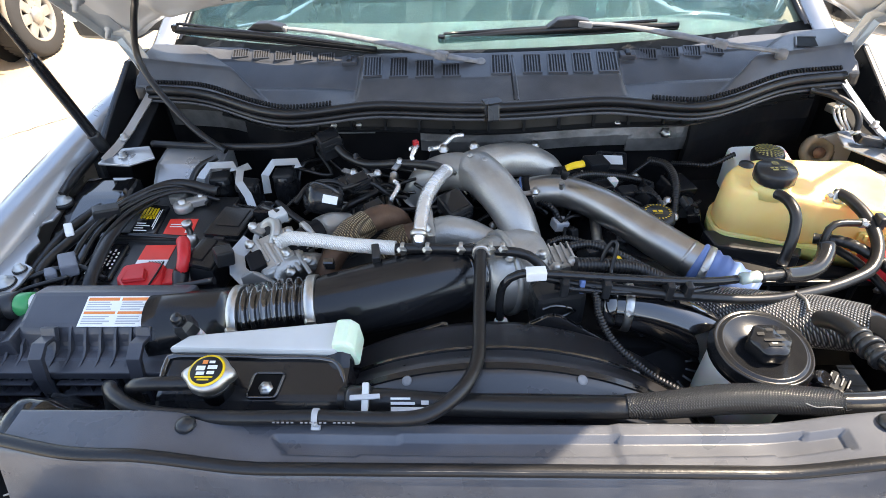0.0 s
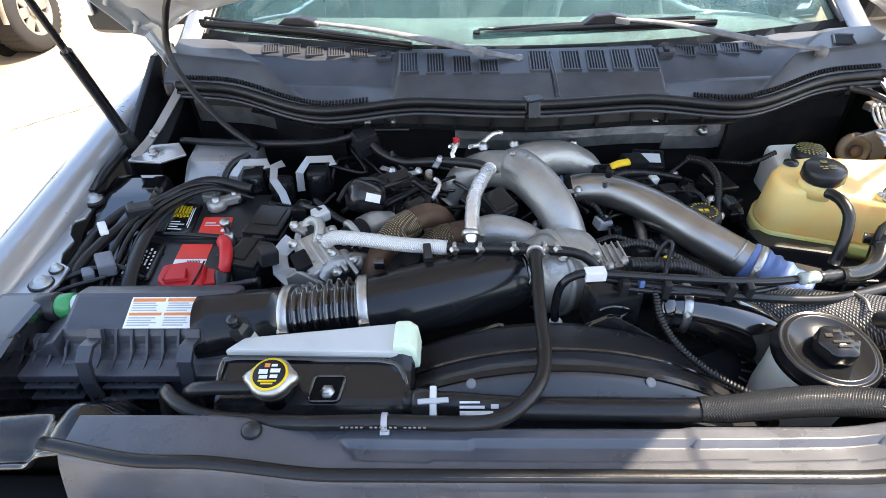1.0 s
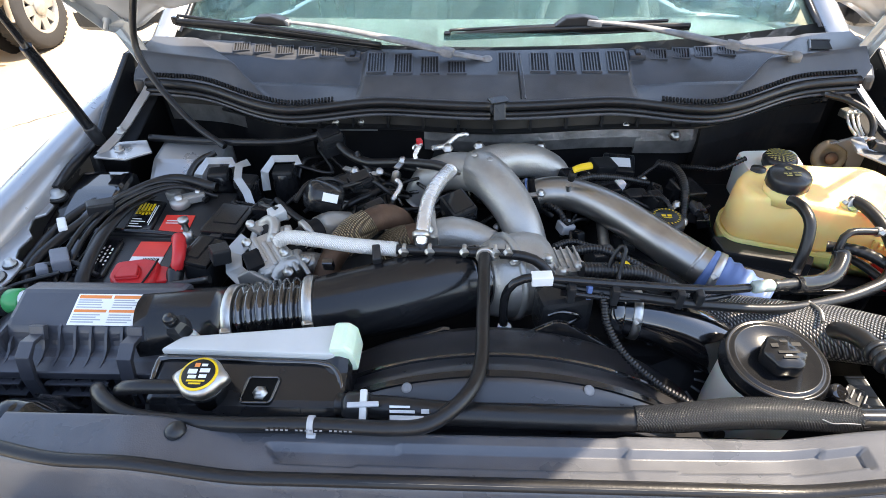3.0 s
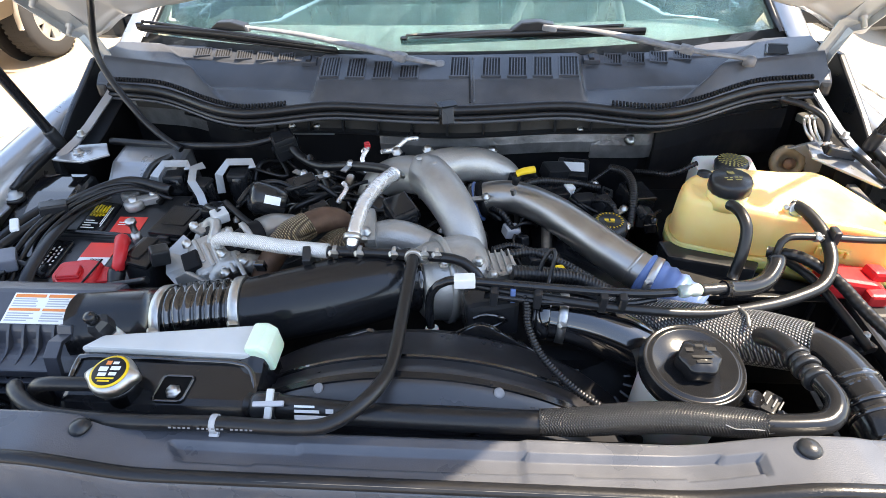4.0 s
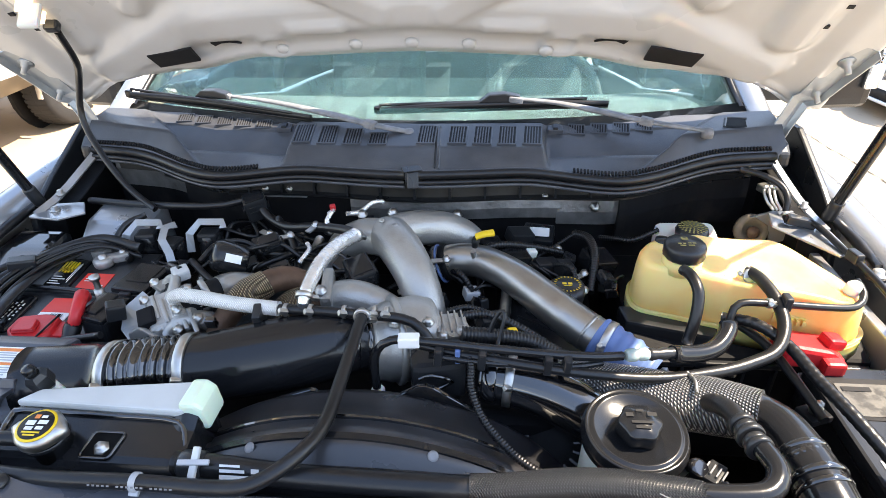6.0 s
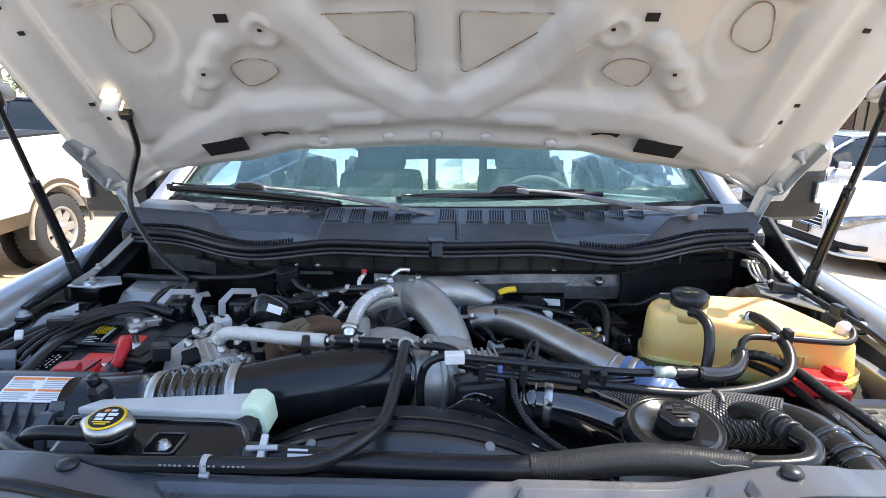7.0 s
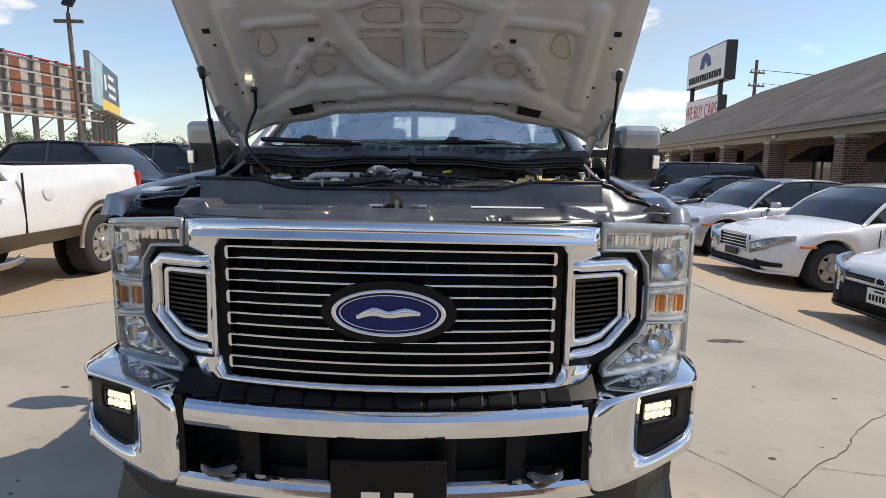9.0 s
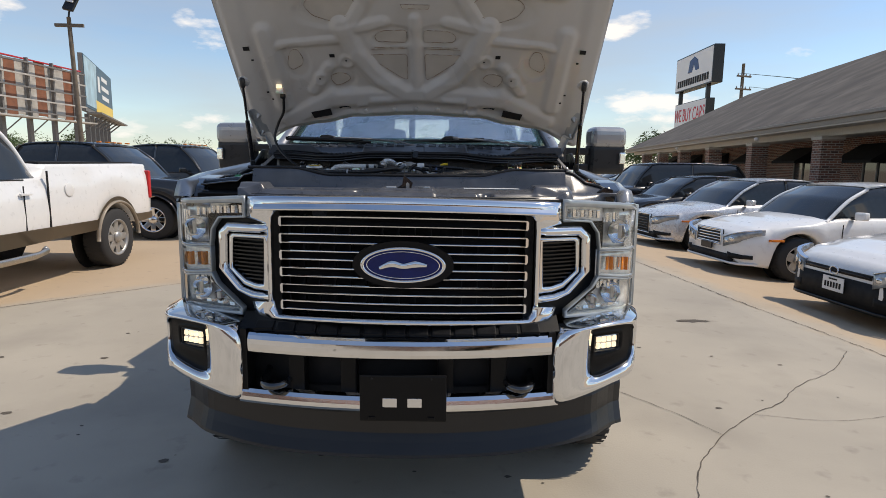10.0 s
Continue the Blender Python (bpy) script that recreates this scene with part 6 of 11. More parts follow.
part("fuel_rail", tube([(0.20, 0.90, 1.36), (0.21, 1.02, 1.37), (0.22, 1.20, 1.37)], 0.011, 10, 0.05), "steel", eng)
part("fuel_rail", tube([(-0.20, 0.92, 1.34), (-0.22, 1.05, 1.36), (-0.22, 1.20, 1.37)], 0.011, 10, 0.05), "steel", eng)
rnd = random.Random(21)
for k in range(26):
    x, y = rnd.uniform(-0.50, 0.44), rnd.uniform(0.98, 1.24)
    part("connector", box((x, y, rnd.uniform(1.33, 1.395)), (rnd.uniform(0.02, 0.05), rnd.uniform(0.018, 0.04), rnd.uniform(0.018, 0.035)), (rnd.uniform(-30, 30), rnd.uniform(-30, 30), rnd.uniform(0, 90)), 0.004), rnd.choice(("plastic", "plastic", "satin", "gloss")), eng)
for k in range(22):
    x, y = rnd.uniform(-0.48, 0.42), rnd.uniform(0.95, 1.22)
    p = [(x, y, 1.34)]
    for q in range(3):
        x, y = x + rnd.uniform(-0.10, 0.10), min(1.26, max(0.9, y + rnd.uniform(-0.07, 0.07)))
        p.append((x, y, rnd.uniform(1.35, 1.415)))
    part("wire", tube(p, rnd.uniform(0.0035, 0.0075), 8, 0.015, ribs=0.0008 if k % 3 == 0 else 0.0, pitch=0.006), "rubber", eng)
for k in range(14):
    bolt((rnd.uniform(-0.48, 0.42), rnd.uniform(0.96, 1.22), rnd.uniform(1.36, 1.40)), (rnd.uniform(-0.3, 0.3), -0.3, 1), 0.006, eng)

def bottle(foot, z0, z1, inset, name_m, bm=None, rr=0.03):
    bm = bmesh.new()
    c = Vector((sum(p[0] for p in foot) / len(foot), sum(p[1] for p in foot) / len(foot)))
    base = rounded(foot, rr, 5)
    rows = []
    lev = [(z0, 0.95), (z0 + 0.012, 1.0), (z0 + (z1 - z0) * 0.5, 0.985), (z1 - 0.03, 1 - inset * 0.5), (z1 - 0.012, 1 - inset * 0.8), (z1 - 0.002, 1 - inset * 1.5), (z1, 1 - inset * 2.6)]
    for z, k in lev:
        rows.append([bm.verts.new((c.x + (p[0] - c.x) * k, c.y + (p[1] - c.y) * k, z)) for p in base])
    n = len(base)
    for a, b in zip(rows, rows[1:]):
        for j in range(n):
            bm.faces.new((a[j], a[(j + 1) % n], b[(j + 1) % n], b[j])).smooth = True
    bm.faces.new(rows[0][::-1])
    bm.faces.new(rows[-1])
    bmesh.ops.recalc_face_normals(bm, faces=bm.faces)
    return bm


# battery, passenger side of the picture
def battery(at, size, post, rot=0):
    x, y, z = at
    w, d, h = size
    b = thing("battery", "black car battery with printed labels on its lid", "battery", (x, y, z - h))
    part("case", box((x, y, z - h / 2 - 0.012), (w, d, h - 0.02), (0, 0, rot), 0.008), "satin", b)
    part("lid", box((x, y, z - 0.012), (w + 0.006, d + 0.006, 0.026), (0, 0, rot), 0.006), "plastic", b)
    return b


bat = battery((-0.685, 0.955, 1.362), (0.235, 0.345, 0.20), None)
rn = random.Random(12)
for x0, y0, w_, d_, kind in ((-0.756, 0.984, 0.060, 0.110, 0), (-0.788, 0.842, 0.066, 0.112, 1)):
    plate = part("cell_cover", prism(rounded([(x0, y0), (x0 + w_, y0 - 0.004), (x0 + w_ - 0.012, y0 + d_ - 0.004), (x0 - 0.012, y0 + d_)], 0.010), 1.356, 1.3685, "z", 0.004), "satin", bat, "black cell cover with printed marks")
    ux_, uy_, o_ = (1, -0.07, 0), (-0.11, 1, 0), (x0, y0, 1.3687)
    if kind == 0:
        bars(o_, ux_, uy_, [(0.008 + 0.0072 * k, 0.0132 + 0.0072 * k, 0.052 + 0.004 * rn.random(), 0.098 - 0.006 * rn.random()) for k in range(5)] + [(0.008, 0.042, 0.062, 0.068)], "yellow", plate)
        bars(o_, ux_, uy_, [(0.044 + 0.004 * k, 0.0462 + 0.004 * k, 0.014 + 0.02 * rn.random(), 0.094 - 0.01 * rn.random()) for k in range(2)] + [(0.008, 0.040 - 0.014 * rn.random(), 0.010 + 0.0085 * k, 0.0135 + 0.0085 * k) for k in range(4)], "ink_white", plate)
    else:
        for k in range(6):
            a_ = 0.012 + 0.03 * rn.random()
            bars(o_, ux_, uy_, [(0.008 + 0.0088 * k, 0.0118 + 0.0088 * k, a_ + 0.011 * q, a_ + 0.011 * q + 0.004 + 0.005 * rn.random()) for q in range(int((0.098 - a_) / 0.011))], "ink_white", plate)
flat_label((-0.684, 0.984, 1.3637), (1, -0.02, 0), (-0.10, 1, 0), 0.062, 0.058, "sticker_red", bat, "red_label")
bars((-0.684, 0.984, 1.3647), (1, -0.02, 0), (-0.10, 1, 0), [(0.046, 0.057, 0.006, 0.015), (0.008, 0.030, 0.034, 0.0375), (0.008, 0.040, 0.026, 0.029)], "ink_white", bat)
flat_label((-0.700, 0.904, 1.3637), (1, 0, 0), (-0.06, 1, 0), 0.062, 0.046, "sticker_red", bat, "red_label")
flat_label((-0.698, 0.880, 1.3637), (1, 0, 0), (-0.06, 1, 0), 0.062, 0.0235, "paper", bat, "barcode_label")
bars((-0.698, 0.880, 1.3647), (1, 0, 0), (-0.06, 1, 0), [(0.026 + 0.003 * k, 0.0275 + 0.003 * k, 0.004, 0.018) for k in range(9)], "ink", bat)
part("lid_groove", box((-0.685, 0.968, 1.3622), (0.232, 0.006, 0.003), (0, 0, -2), 0.001), "ink", bat)
part("hold_down", tube([(-0.79, 0.978, 1.372), (-0.70, 0.970, 1.374), (-0.62, 0.962, 1.372), (-0.585, 0.955, 1.366)], 0.0055, 8, 0.01, flat=0.7), "satin", bat)
for p in ((-0.671, 1.075, 1.375), (-0.605, 0.955, 1.37)):
    part("post", lathe([(0.010, -0.012), (0.009, 0.016), (0, 0.017)], p, seg=12), "steel", bat)
cl = thing("terminal_clamp", "grey lead battery terminal clamp with bolt", "clamp", (-0.671, 1.085, 1.36))
part("clamp_ring", lathe([(0.019, -0.008), (0.021, -0.004), (0.021, 0.008), (0.017, 0.012), (0.009, 0.012)], (-0.671, 1.075, 1.372), seg=18), "alu", cl)
part("clamp_arm", box((-0.648, 1.09, 1.376), (0.05, 0.022, 0.018), (0, 0, 25), 0.004), "alu", cl)
part("clamp_arm", box((-0.69, 1.10, 1.378), (0.03, 0.03, 0.022), (0, 0, -15), 0.005), "alu", cl)
bolt((-0.64, 1.10, 1.382), (0.2, -0.2, 1), 0.006, cl)
red = thing("terminal_cover", "red plastic battery terminal cover with a red lead", "terminal cover", (-0.66, 0.845, 1.36))
part("cover_body", bottle([(-0.694, 0.812), (-0.698, 0.856), (-0.645, 0.868), (-0.612, 0.860), (-0.600, 0.812), (-0.612, 0.780), (-0.645, 0.770)], 1.345, 1.394, 0.07, "red", rr=0.010), "red", red)
part("cover_dome", bottle([(-0.672, 0.800), (-0.674, 0.832), (-0.640, 0.838), (-0.630, 0.806)], 1.388, 1.402, 0.07, "red", rr=0.006), "red", red)
part("cover_snout", bottle([(-0.612, 0.806), (-0.616, 0.856), (-0.582, 0.846), (-0.572, 0.812)], 1.345, 1.386, 0.06, "red", rr=0.008), "red", red)
part("cover_tongue", box((-0.598, 0.772, 1.358), (0.026, 0.018, 0.03), (0, 0, 4), 0.004), "red", red)
part("cover_groove", tube([(-0.622, 0.776, 1.392), (-0.616, 0.820, 1.397), (-0.620, 0.862, 1.393)], 0.0018, 6, 0.01), "ink", red)
part("red_lead", tube([(-0.580, 0.830, 1.380), (-0.570, 0.842, 1.408), (-0.574, 0.866, 1.420), (-0.586, 0.890, 1.418), (-0.596, 0.905, 1.402)], [0.011, 0.011, 0.012, 0.0125, 0.012], 12, 0.008), "red", red)
part("lead_boot", tube([(-0.575, 0.808, 1.372), (-0.578, 0.832, 1.386), (-0.574, 0.838, 1.396)], [0.013, 0.015, 0.013], 12, 0.008), "rubber", red)
part("lead_post", lathe([(0.006, 0), (0.006, 0.02), (0.010, 0.021), (0.010, 0.03), (0, 0.03)], (-0.607, 0.958, 1.385), seg=10), "steel", red)
fb = thing("fuse_box", "matt black fuse box with a clipped lid", "fuse box", (-0.535, 0.995, 1.33))
part("box_body", box((-0.536, 0.998, 1.350), (0.068, 0.090, 0.06), (0, 0, -8), 0.006), "plastic", fb)
part("box_lid", box((-0.536, 0.998, 1.384), (0.076, 0.098, 0.012), (0, 0, -8), 0.004), "satin", fb)
part("lid_edge", box((-0.536, 0.998, 1.377), (0.082, 0.104, 0.005), (0, 0, -8), 0.002), "plastic", fb)
part("lid_panel", box((-0.534, 1.008, 1.3905), (0.050, 0.060, 0.003), (0, 0, -8), 0.0015), "satin", fb)
part("lid_clip", box((-0.545, 0.945, 1.375), (0.024, 0.010, 0.022), (0, 0, -8), 0.003), "plastic", fb)
fb = thing("relay_box", "small black relay box beside the battery", "relay box", (-0.548, 0.875, 1.33))
part("box_body", box((-0.540, 0.875, 1.362), (0.052, 0.072, 0.07), (0, 6, -10), 0.006), "plastic", fb)
part("box_lid", box((-0.540, 0.875, 1.400), (0.056, 0.076, 0.010), (0, 6, -10), 0.003), "satin", fb)
part("lid_step", box((-0.546, 0.882, 1.406), (0.024, 0.060, 0.006), (0, 6, -10), 0.002), "satin", fb)
for i, (a, b) in enumerate((((-0.725, 1.10, 1.395), 0.0), ((-0.715, 1.09, 1.392), 0.011), ((-0.70, 1.085, 1.39), 0.020))):
    x, y, z = a
    hose("battery_cable", [(x + 0.10, y + 0.02, z - 0.02), (x + 0.02, y + 0.01, z + 0.01), (x - 0.05, y - 0.05, z + 0.010), (x - 0.085 + b * 0.4, y - 0.14, z + 0.0), (x - 0.09 + b, y - 0.23, z - 0.02), (x - 0.085 + b, y - 0.29, z - 0.05)], 0.0055 + 0.001 * (i == 0), "rubber", "black battery cable looping beside the battery", "cable")
hose("battery_strap", [(-0.742, 0.800, 1.33), (-0.746, 0.812, 1.372), (-0.757, 0.87, 1.384), (-0.766, 0.95, 1.388), (-0.762, 1.03, 1.388), (-0.735, 1.09, 1.385)], 0.015, "rubber", "wide black cable strap across the battery", "strap", flat=0.45)
for i, (pts, r) in enumerate(([[(-0.60, 1.11, 1.39), (-0.70, 1.12, 1.405), (-0.78, 1.05, 1.40), (-0.84, 0.96, 1.385), (-0.86, 0.86, 1.38), (-0.845, 0.80, 1.36)], 0.012], [[(-0.83, 1.10, 1.38), (-0.875, 1.0, 1.375), (-0.885, 0.90, 1.37), (-0.88, 0.80, 1.36), (-0.86, 0.74, 1.34)], 0.015],
                              [[(-0.93, 0.78, 1.365), (-0.86, 0.83, 1.385), (-0.79, 0.86, 1.385), (-0.73, 0.84, 1.37)], 0.006], [[(-0.92, 0.70, 1.36), (-0.885, 0.74, 1.385), (-0.86, 0.79, 1.385), (-0.79, 0.83, 1.385)], 0.005], [[(-0.50, 0.80, 1.40), (-0.57, 0.80, 1.385), (-0.62, 0.79, 1.38), (-0.65, 0.795, 1.37)], 0.008])):
    hose("wiring_harness", pts, r, "rubber", "taped black wiring harness along the fender", "wiring")
for c, s_, m, nm in (((-0.857, 0.962, 1.396), (0.016, 0.045, 0.010), "paper", "tape_wrap"), ((-0.806, 0.862, 1.388), (0.030, 0.050, 0.026), "greyplug", "wire_connector"), ((-0.80, 1.01, 1.405), (0.05, 0.03, 0.025), "plastic", "wire_connector"), ((-0.492, 0.845, 1.42), (0.032, 0.03, 0.03), "plastic", "wire_connector"), ((-0.828, 0.838, 1.384), (0.020, 0.028, 0.018), "greyplug", "wire_connector")):
    solo(nm, box(c, s_, (0, 10, 35), 0.004), m, "white tape wrap on a harness" if nm == "tape_wrap" else "plastic wire connector clipped to a harness", "connector")
# rear left: shock tower, bracket, glossy cover, pump modules
solo("shock_tower", prism([(1.14, 1.05), (1.14, 1.38), (1.19, 1.415), (1.27, 1.425), (1.28, 1.05)], -0.77, -0.61, "x", 0.012), "paint", "white painted shock tower panel", "body panel")
bk = thing("fender_bracket", "white sheet metal bracket bolted to the fender", "bracket", (-0.80, 1.17, 1.42))
part("bracket_sheet", prism([(-0.875, 1.15), (-0.868, 1.215), (-0.79, 1.228), (-0.755, 1.175), (-0.80, 1.14)], 1.436, 1.442, "z", 0.002), "paint", bk)
bolt((-0.83, 1.18, 1.442), (0, 0, 1), 0.008, bk)
solo("corner_cover", prism([(0.930, 1.28), (0.930, 1.340), (0.985, 1.372), (1.09, 1.396), (1.155, 1.402), (1.172, 1.385), (1.175, 1.28)], -0.922, -0.800, "x", 0.012), "gloss", "glossy black moulded cover beside the fender", "cover")
for x, y, z, rz, kind in ((-0.612, 1.165, 1.408, 10, 0), (-0.545, 1.145, 1.40, -8, 1), (-0.468, 1.175, 1.408, 4, 0)):
    md = thing("pump_module", "black relay module held by a pale zinc bracket", "relay", (x, y, z - 0.07), "modules on the firewall")
    part("module_body", lathe([(0.026, -0.07), (0.03, -0.06), (0.03, -0.02), (0.027, -0.012), (0.027, 0.006), (0.02, 0.012), (0, 0.012)], (x, y, z - 0.02), seg=20), "satin", md)
    part("module_cap", box((x, y - 0.005, z - 0.015), (0.046, 0.04, 0.02), (0, 0, rz), 0.006), "plastic", md)
    line = [(x - 0.036, y - 0.034, z - 0.045), (x - 0.036, y - 0.024, z - 0.004), (x - 0.018, y - 0.002, z + 0.016), (x + 0.032, y + 0.004, z + 0.014), (x + 0.036, y - 0.006, z + 0.004)] if kind == 0 else [(x + 0.004, y + 0.024, z + 0.018), (x - 0.012, y + 0.006, z + 0.020), (x - 0.010, y - 0.022, z + 0.004), (x + 0.010, y - 0.040, z - 0.020), (x + 0.024, y - 0.062, z - 0.050)]
    own = strap([Vector(q_) for q_ in line], 0.017)
    part("module_bracket", own, "bracket", md, "pale zinc bracket strap")
hose("firewall_harness", [(-0.80, 1.26, 1.43), (-0.66, 1.235, 1.435), (-0.54, 1.21, 1.445), (-0.44, 1.205, 1.452), (-0.36, 1.21, 1.47)], 0.010, "rubber", "black wiring loom along the firewall", "wiring")
hose("firewall_harness", [(-0.62, 1.19, 1.43), (-0.655, 1.16, 1.42), (-0.665, 1.12, 1.39), (-0.62, 1.09, 1.37)], 0.009, "rubber", "black wiring loom along the firewall", "wiring")

# air box
ab = thing("air_filter_box", "black ribbed plastic air filter box with a warning sticker", "air filter box", (-0.69, 0.62, 1.0))
lidp = [(0.640, 1.355), (0.640, 1.370), (0.661, 1.371), (0.669, 1.375), (0.676, 1.395), (0.683, 1.404), (0.690, 1.408), (0.745, 1.425), (0.775, 1.415), (0.785, 1.36)]
part("lid", prism(lidp, -0.785, -0.515, "x", 0.008), "boxplastic", ab)
part("lid_shoulder", prism([(-0.892, 1.345), (-0.888, 1.356), (-0.84, 1.372), (-0.80, 1.398), (-0.783, 1.404), (-0.783, 1.345)], 0.655, 0.784, "y", 0.006), "boxplastic", ab)
part("lid_front", prism([(0.636, 1.355), (0.636, 1.368), (0.660, 1.370), (0.668, 1.374), (0.675, 1.387), (0.690, 1.390), (0.690, 1.355)], -0.89, -0.783, "x", 0.004), "boxplastic", ab)
part("lid_cheek", prism([(0.645, 1.345), (0.660, 1.375), (0.72, 1.40), (0.78, 1.385), (0.785, 1.34)], -0.518, -0.485, "x", 0.01), "satin", ab)
part("flange", box((-0.70, 0.634, 1.361), (0.40, 0.032, 0.015), (0, 0, 0), 0.003), "boxplastic", ab)
part("tray", prism([(0.640, 1.0), (0.640, 1.355), (0.78, 1.355), (0.78, 1.0)], -0.89, -0.50, "x", 0.006), "boxplastic", ab)
for k in range(11):
    x, tall = (-0.876 + 0.0245 * k, False) if k < 5 else (-0.722 + 0.0250 * (k - 5), True)
    rib = [(0.630, 1.369), (0.646, 1.372), (0.657, 1.378), (0.667, 1.391), (0.680, 1.4045), (0.690, 1.406), (0.672, 1.370)] if tall else [(0.628, 1.368), (0.644, 1.370), (0.654, 1.375), (0.663, 1.384), (0.674, 1.389), (0.682, 1.389), (0.670, 1.369)]
    part("lid_rib", prism(rib, x, x + 0.0042, "x"), "boxplastic", ab)
for k in range(16):
    if k in (6, 7, 12, 13, 14):
        continue
    part("tray_rib", box((-0.888 + 0.0250 * k, 0.631, 1.318), (0.0028, 0.020, 0.078)), "boxplastic", ab)
for x, w in ((-0.820, 0.14), (-0.660, 0.10)):
    for z in (1.342, 1.316):
        part("tray_rail", box((x, 0.628, z), (w, 0.026, 0.0045), bev=0.001), "boxplastic", ab)
part("tray_web", box((-0.567, 0.634, 1.316), (0.08, 0.010, 0.06), (0, 0, 3), 0.002), "boxplastic", ab)
for x in (-0.722, -0.566):
    cp = part("lid_clip", prism([(0.668, 1.404), (0.642, 1.411), (0.620, 1.399), (0.609, 1.362), (0.608, 1.306), (0.613, 1.306), (0.616, 1.360), (0.626, 1.392), (0.643, 1.404), (0.668, 1.397)], x - 0.011, x + 0.011, "x", 0.001), "boxplastic", ab)
    part("clip_tab", box((x, 0.668, 1.404), (0.024, 0.010, 0.024), (-30, 0, 0), 0.002), "boxplastic", cp)
    part("clip_window", box((x, 0.6075, 1.322), (0.006, 0.003, 0.020)), "ink", cp)
    for dx in (-0.015, 0.015):
        part("clip_post", box((x + dx, 0.633, 1.325), (0.003, 0.018, 0.07)), "boxplastic", cp)
def on_lid(x, t):
    """A point on the sloping top of the lid: t from its front to its back edge."""
    return Vector((x, 0.690 + 0.055 * t, 1.4085 + 0.0172 * t))
lw, dv = 0.118, Vector((0, 0.055, 0.0172))
stk = flat_label(on_lid(-0.685, -0.14), (1, 0, 0), dv, lw, 0.056, "paper", ab, "warning_sticker")
stk["label"] = "white warning sticker with orange bands"
o = on_lid(-0.685, -0.14)
bars(o, (1, 0, 0), dv, [(0.003, 0.056, 0.0475, 0.0535), (0.060, 0.115, 0.0475, 0.0535), (0.003, 0.056, 0.0225, 0.0275), (0.060, 0.115, 0.0225, 0.0275)], "orange", stk)
bars(o, (1, 0, 0), dv, [(x0, x0 + rnd.uniform(0.03, 0.05), y0, y0 + 0.0022) for x0 in (0.004, 0.062) for y0 in (0.0042, 0.0085, 0.0128, 0.0171, 0.0305, 0.035, 0.0395, 0.0435)], "ink_grey", stk)
gm = thing("filter_gauge", "black air filter gauge with a green window", "gauge", (-0.82, 0.735, 1.36))
part("gauge_body", lathe([(0.022, -0.035), (0.024, -0.03), (0.024, 0.0), (0.02, 0.004)], (-0.822, 0.742, 1.398), (1, 0, 0.1), 20), "plastic", gm)
part("gauge_window", lathe([(0.019, 0.0), (0.021, 0.004), (0.021, 0.026), (0.017, 0.03)], (-0.820, 0.742, 1.398), (1, 0, 0.1), 20), "green", gm, "green window")
part("gauge_tip", lathe([(0.017, 0.0), (0.017, 0.03), (0.01, 0.034)], (-0.806, 0.742, 1.400), (1, 0, 0.1), 16), "milky", gm)

# main intake tract
it = thing("intake_duct", "glossy black intake duct with bellows and steel clamps", "intake duct", (-0.25, 0.76, 1.33))
part("box_outlet", tube([(-0.57, 0.715, 1.362), (-0.50, 0.722, 1.37), (-0.43, 0.728, 1.378)], [0.066, 0.060, 0.056], 24, 0.02), "satin", it)
part("bellows", tube([(-0.425, 0.728, 1.378), (-0.37, 0.730, 1.388), (-0.305, 0.735, 1.392)], 0.052, 28, 0.003, ribs=0.006, pitch=0.0155), "gloss", it, "ribbed rubber bellows")
part("main_tube", tube([(-0.31, 0.735, 1.391), (-0.25, 0.748, 1.394), (-0.16, 0.775, 1.398), (-0.08, 0.805, 1.398), (-0.025, 0.83, 1.388)], [0.053, 0.058, 0.062, 0.060, 0.050], 32, 0.01), "satin", it)
part("tube_seam", tube([(-0.305, 0.690, 1.405), (-0.25, 0.693, 1.404), (-0.16, 0.716, 1.404), (-0.08, 0.748, 1.402), (-0.04, 0.775, 1.398)], 0.0022, 6, 0.02), "gloss", it)
for k, (p, r) in enumerate((((-0.060, 0.815, 1.396), 0.060), ((-0.040, 0.824, 1.391), 0.059), ((-0.020, 0.833, 1.386), 0.056))):
    band(p, (0.9, 0.42, -0.15), r - 0.004, 0.010, "gloss", it, "end_ring", False)
band((-0.428, 0.728, 1.378), (1, 0.03, 0.1), 0.0565, 0.016, "steel", it)
band((-0.305, 0.736, 1.392), (1, 0.1, 0.05), 0.0565, 0.016, "steel", it)
part("tube_lug", box((-0.285, 0.79, 1.445), (0.018, 0.012, 0.022), (20, 0, 0), 0.003), "gloss", it)
hose("sensor_lead", [(-0.466, 0.64, 1.452), (-0.463, 0.66, 1.40), (-0.46, 0.69, 1.35)], 0.004, "rubber", "thin black sensor lead", "wire")
sn = thing("pressure_sensor", "black hex sensor on a white stem", "sensor", (-0.467, 0.645, 1.40))
own = lathe([(0.013, 0), (0.017, 0.006), (0.017, 0.026), (0.012, 0.034), (0, 0.035)], (-0.469, 0.640, 1.438), (-0.1, -0.3, 1), 6)
for f in own.faces:
    f.smooth = False
part("sensor_head", own, "plastic", sn)
part("sensor_plug", lathe([(0.009, 0.034), (0.009, 0.046), (0.006, 0.050), (0, 0.050)], (-0.469, 0.640, 1.438), (-0.1, -0.3, 1), 12), "satin", sn)
part("sensor_stem", lathe([(0.011, -0.06), (0.012, -0.02), (0.012, 0.0)], (-0.469, 0.640, 1.440), (-0.1, -0.3, 1), 14), "milky", sn)

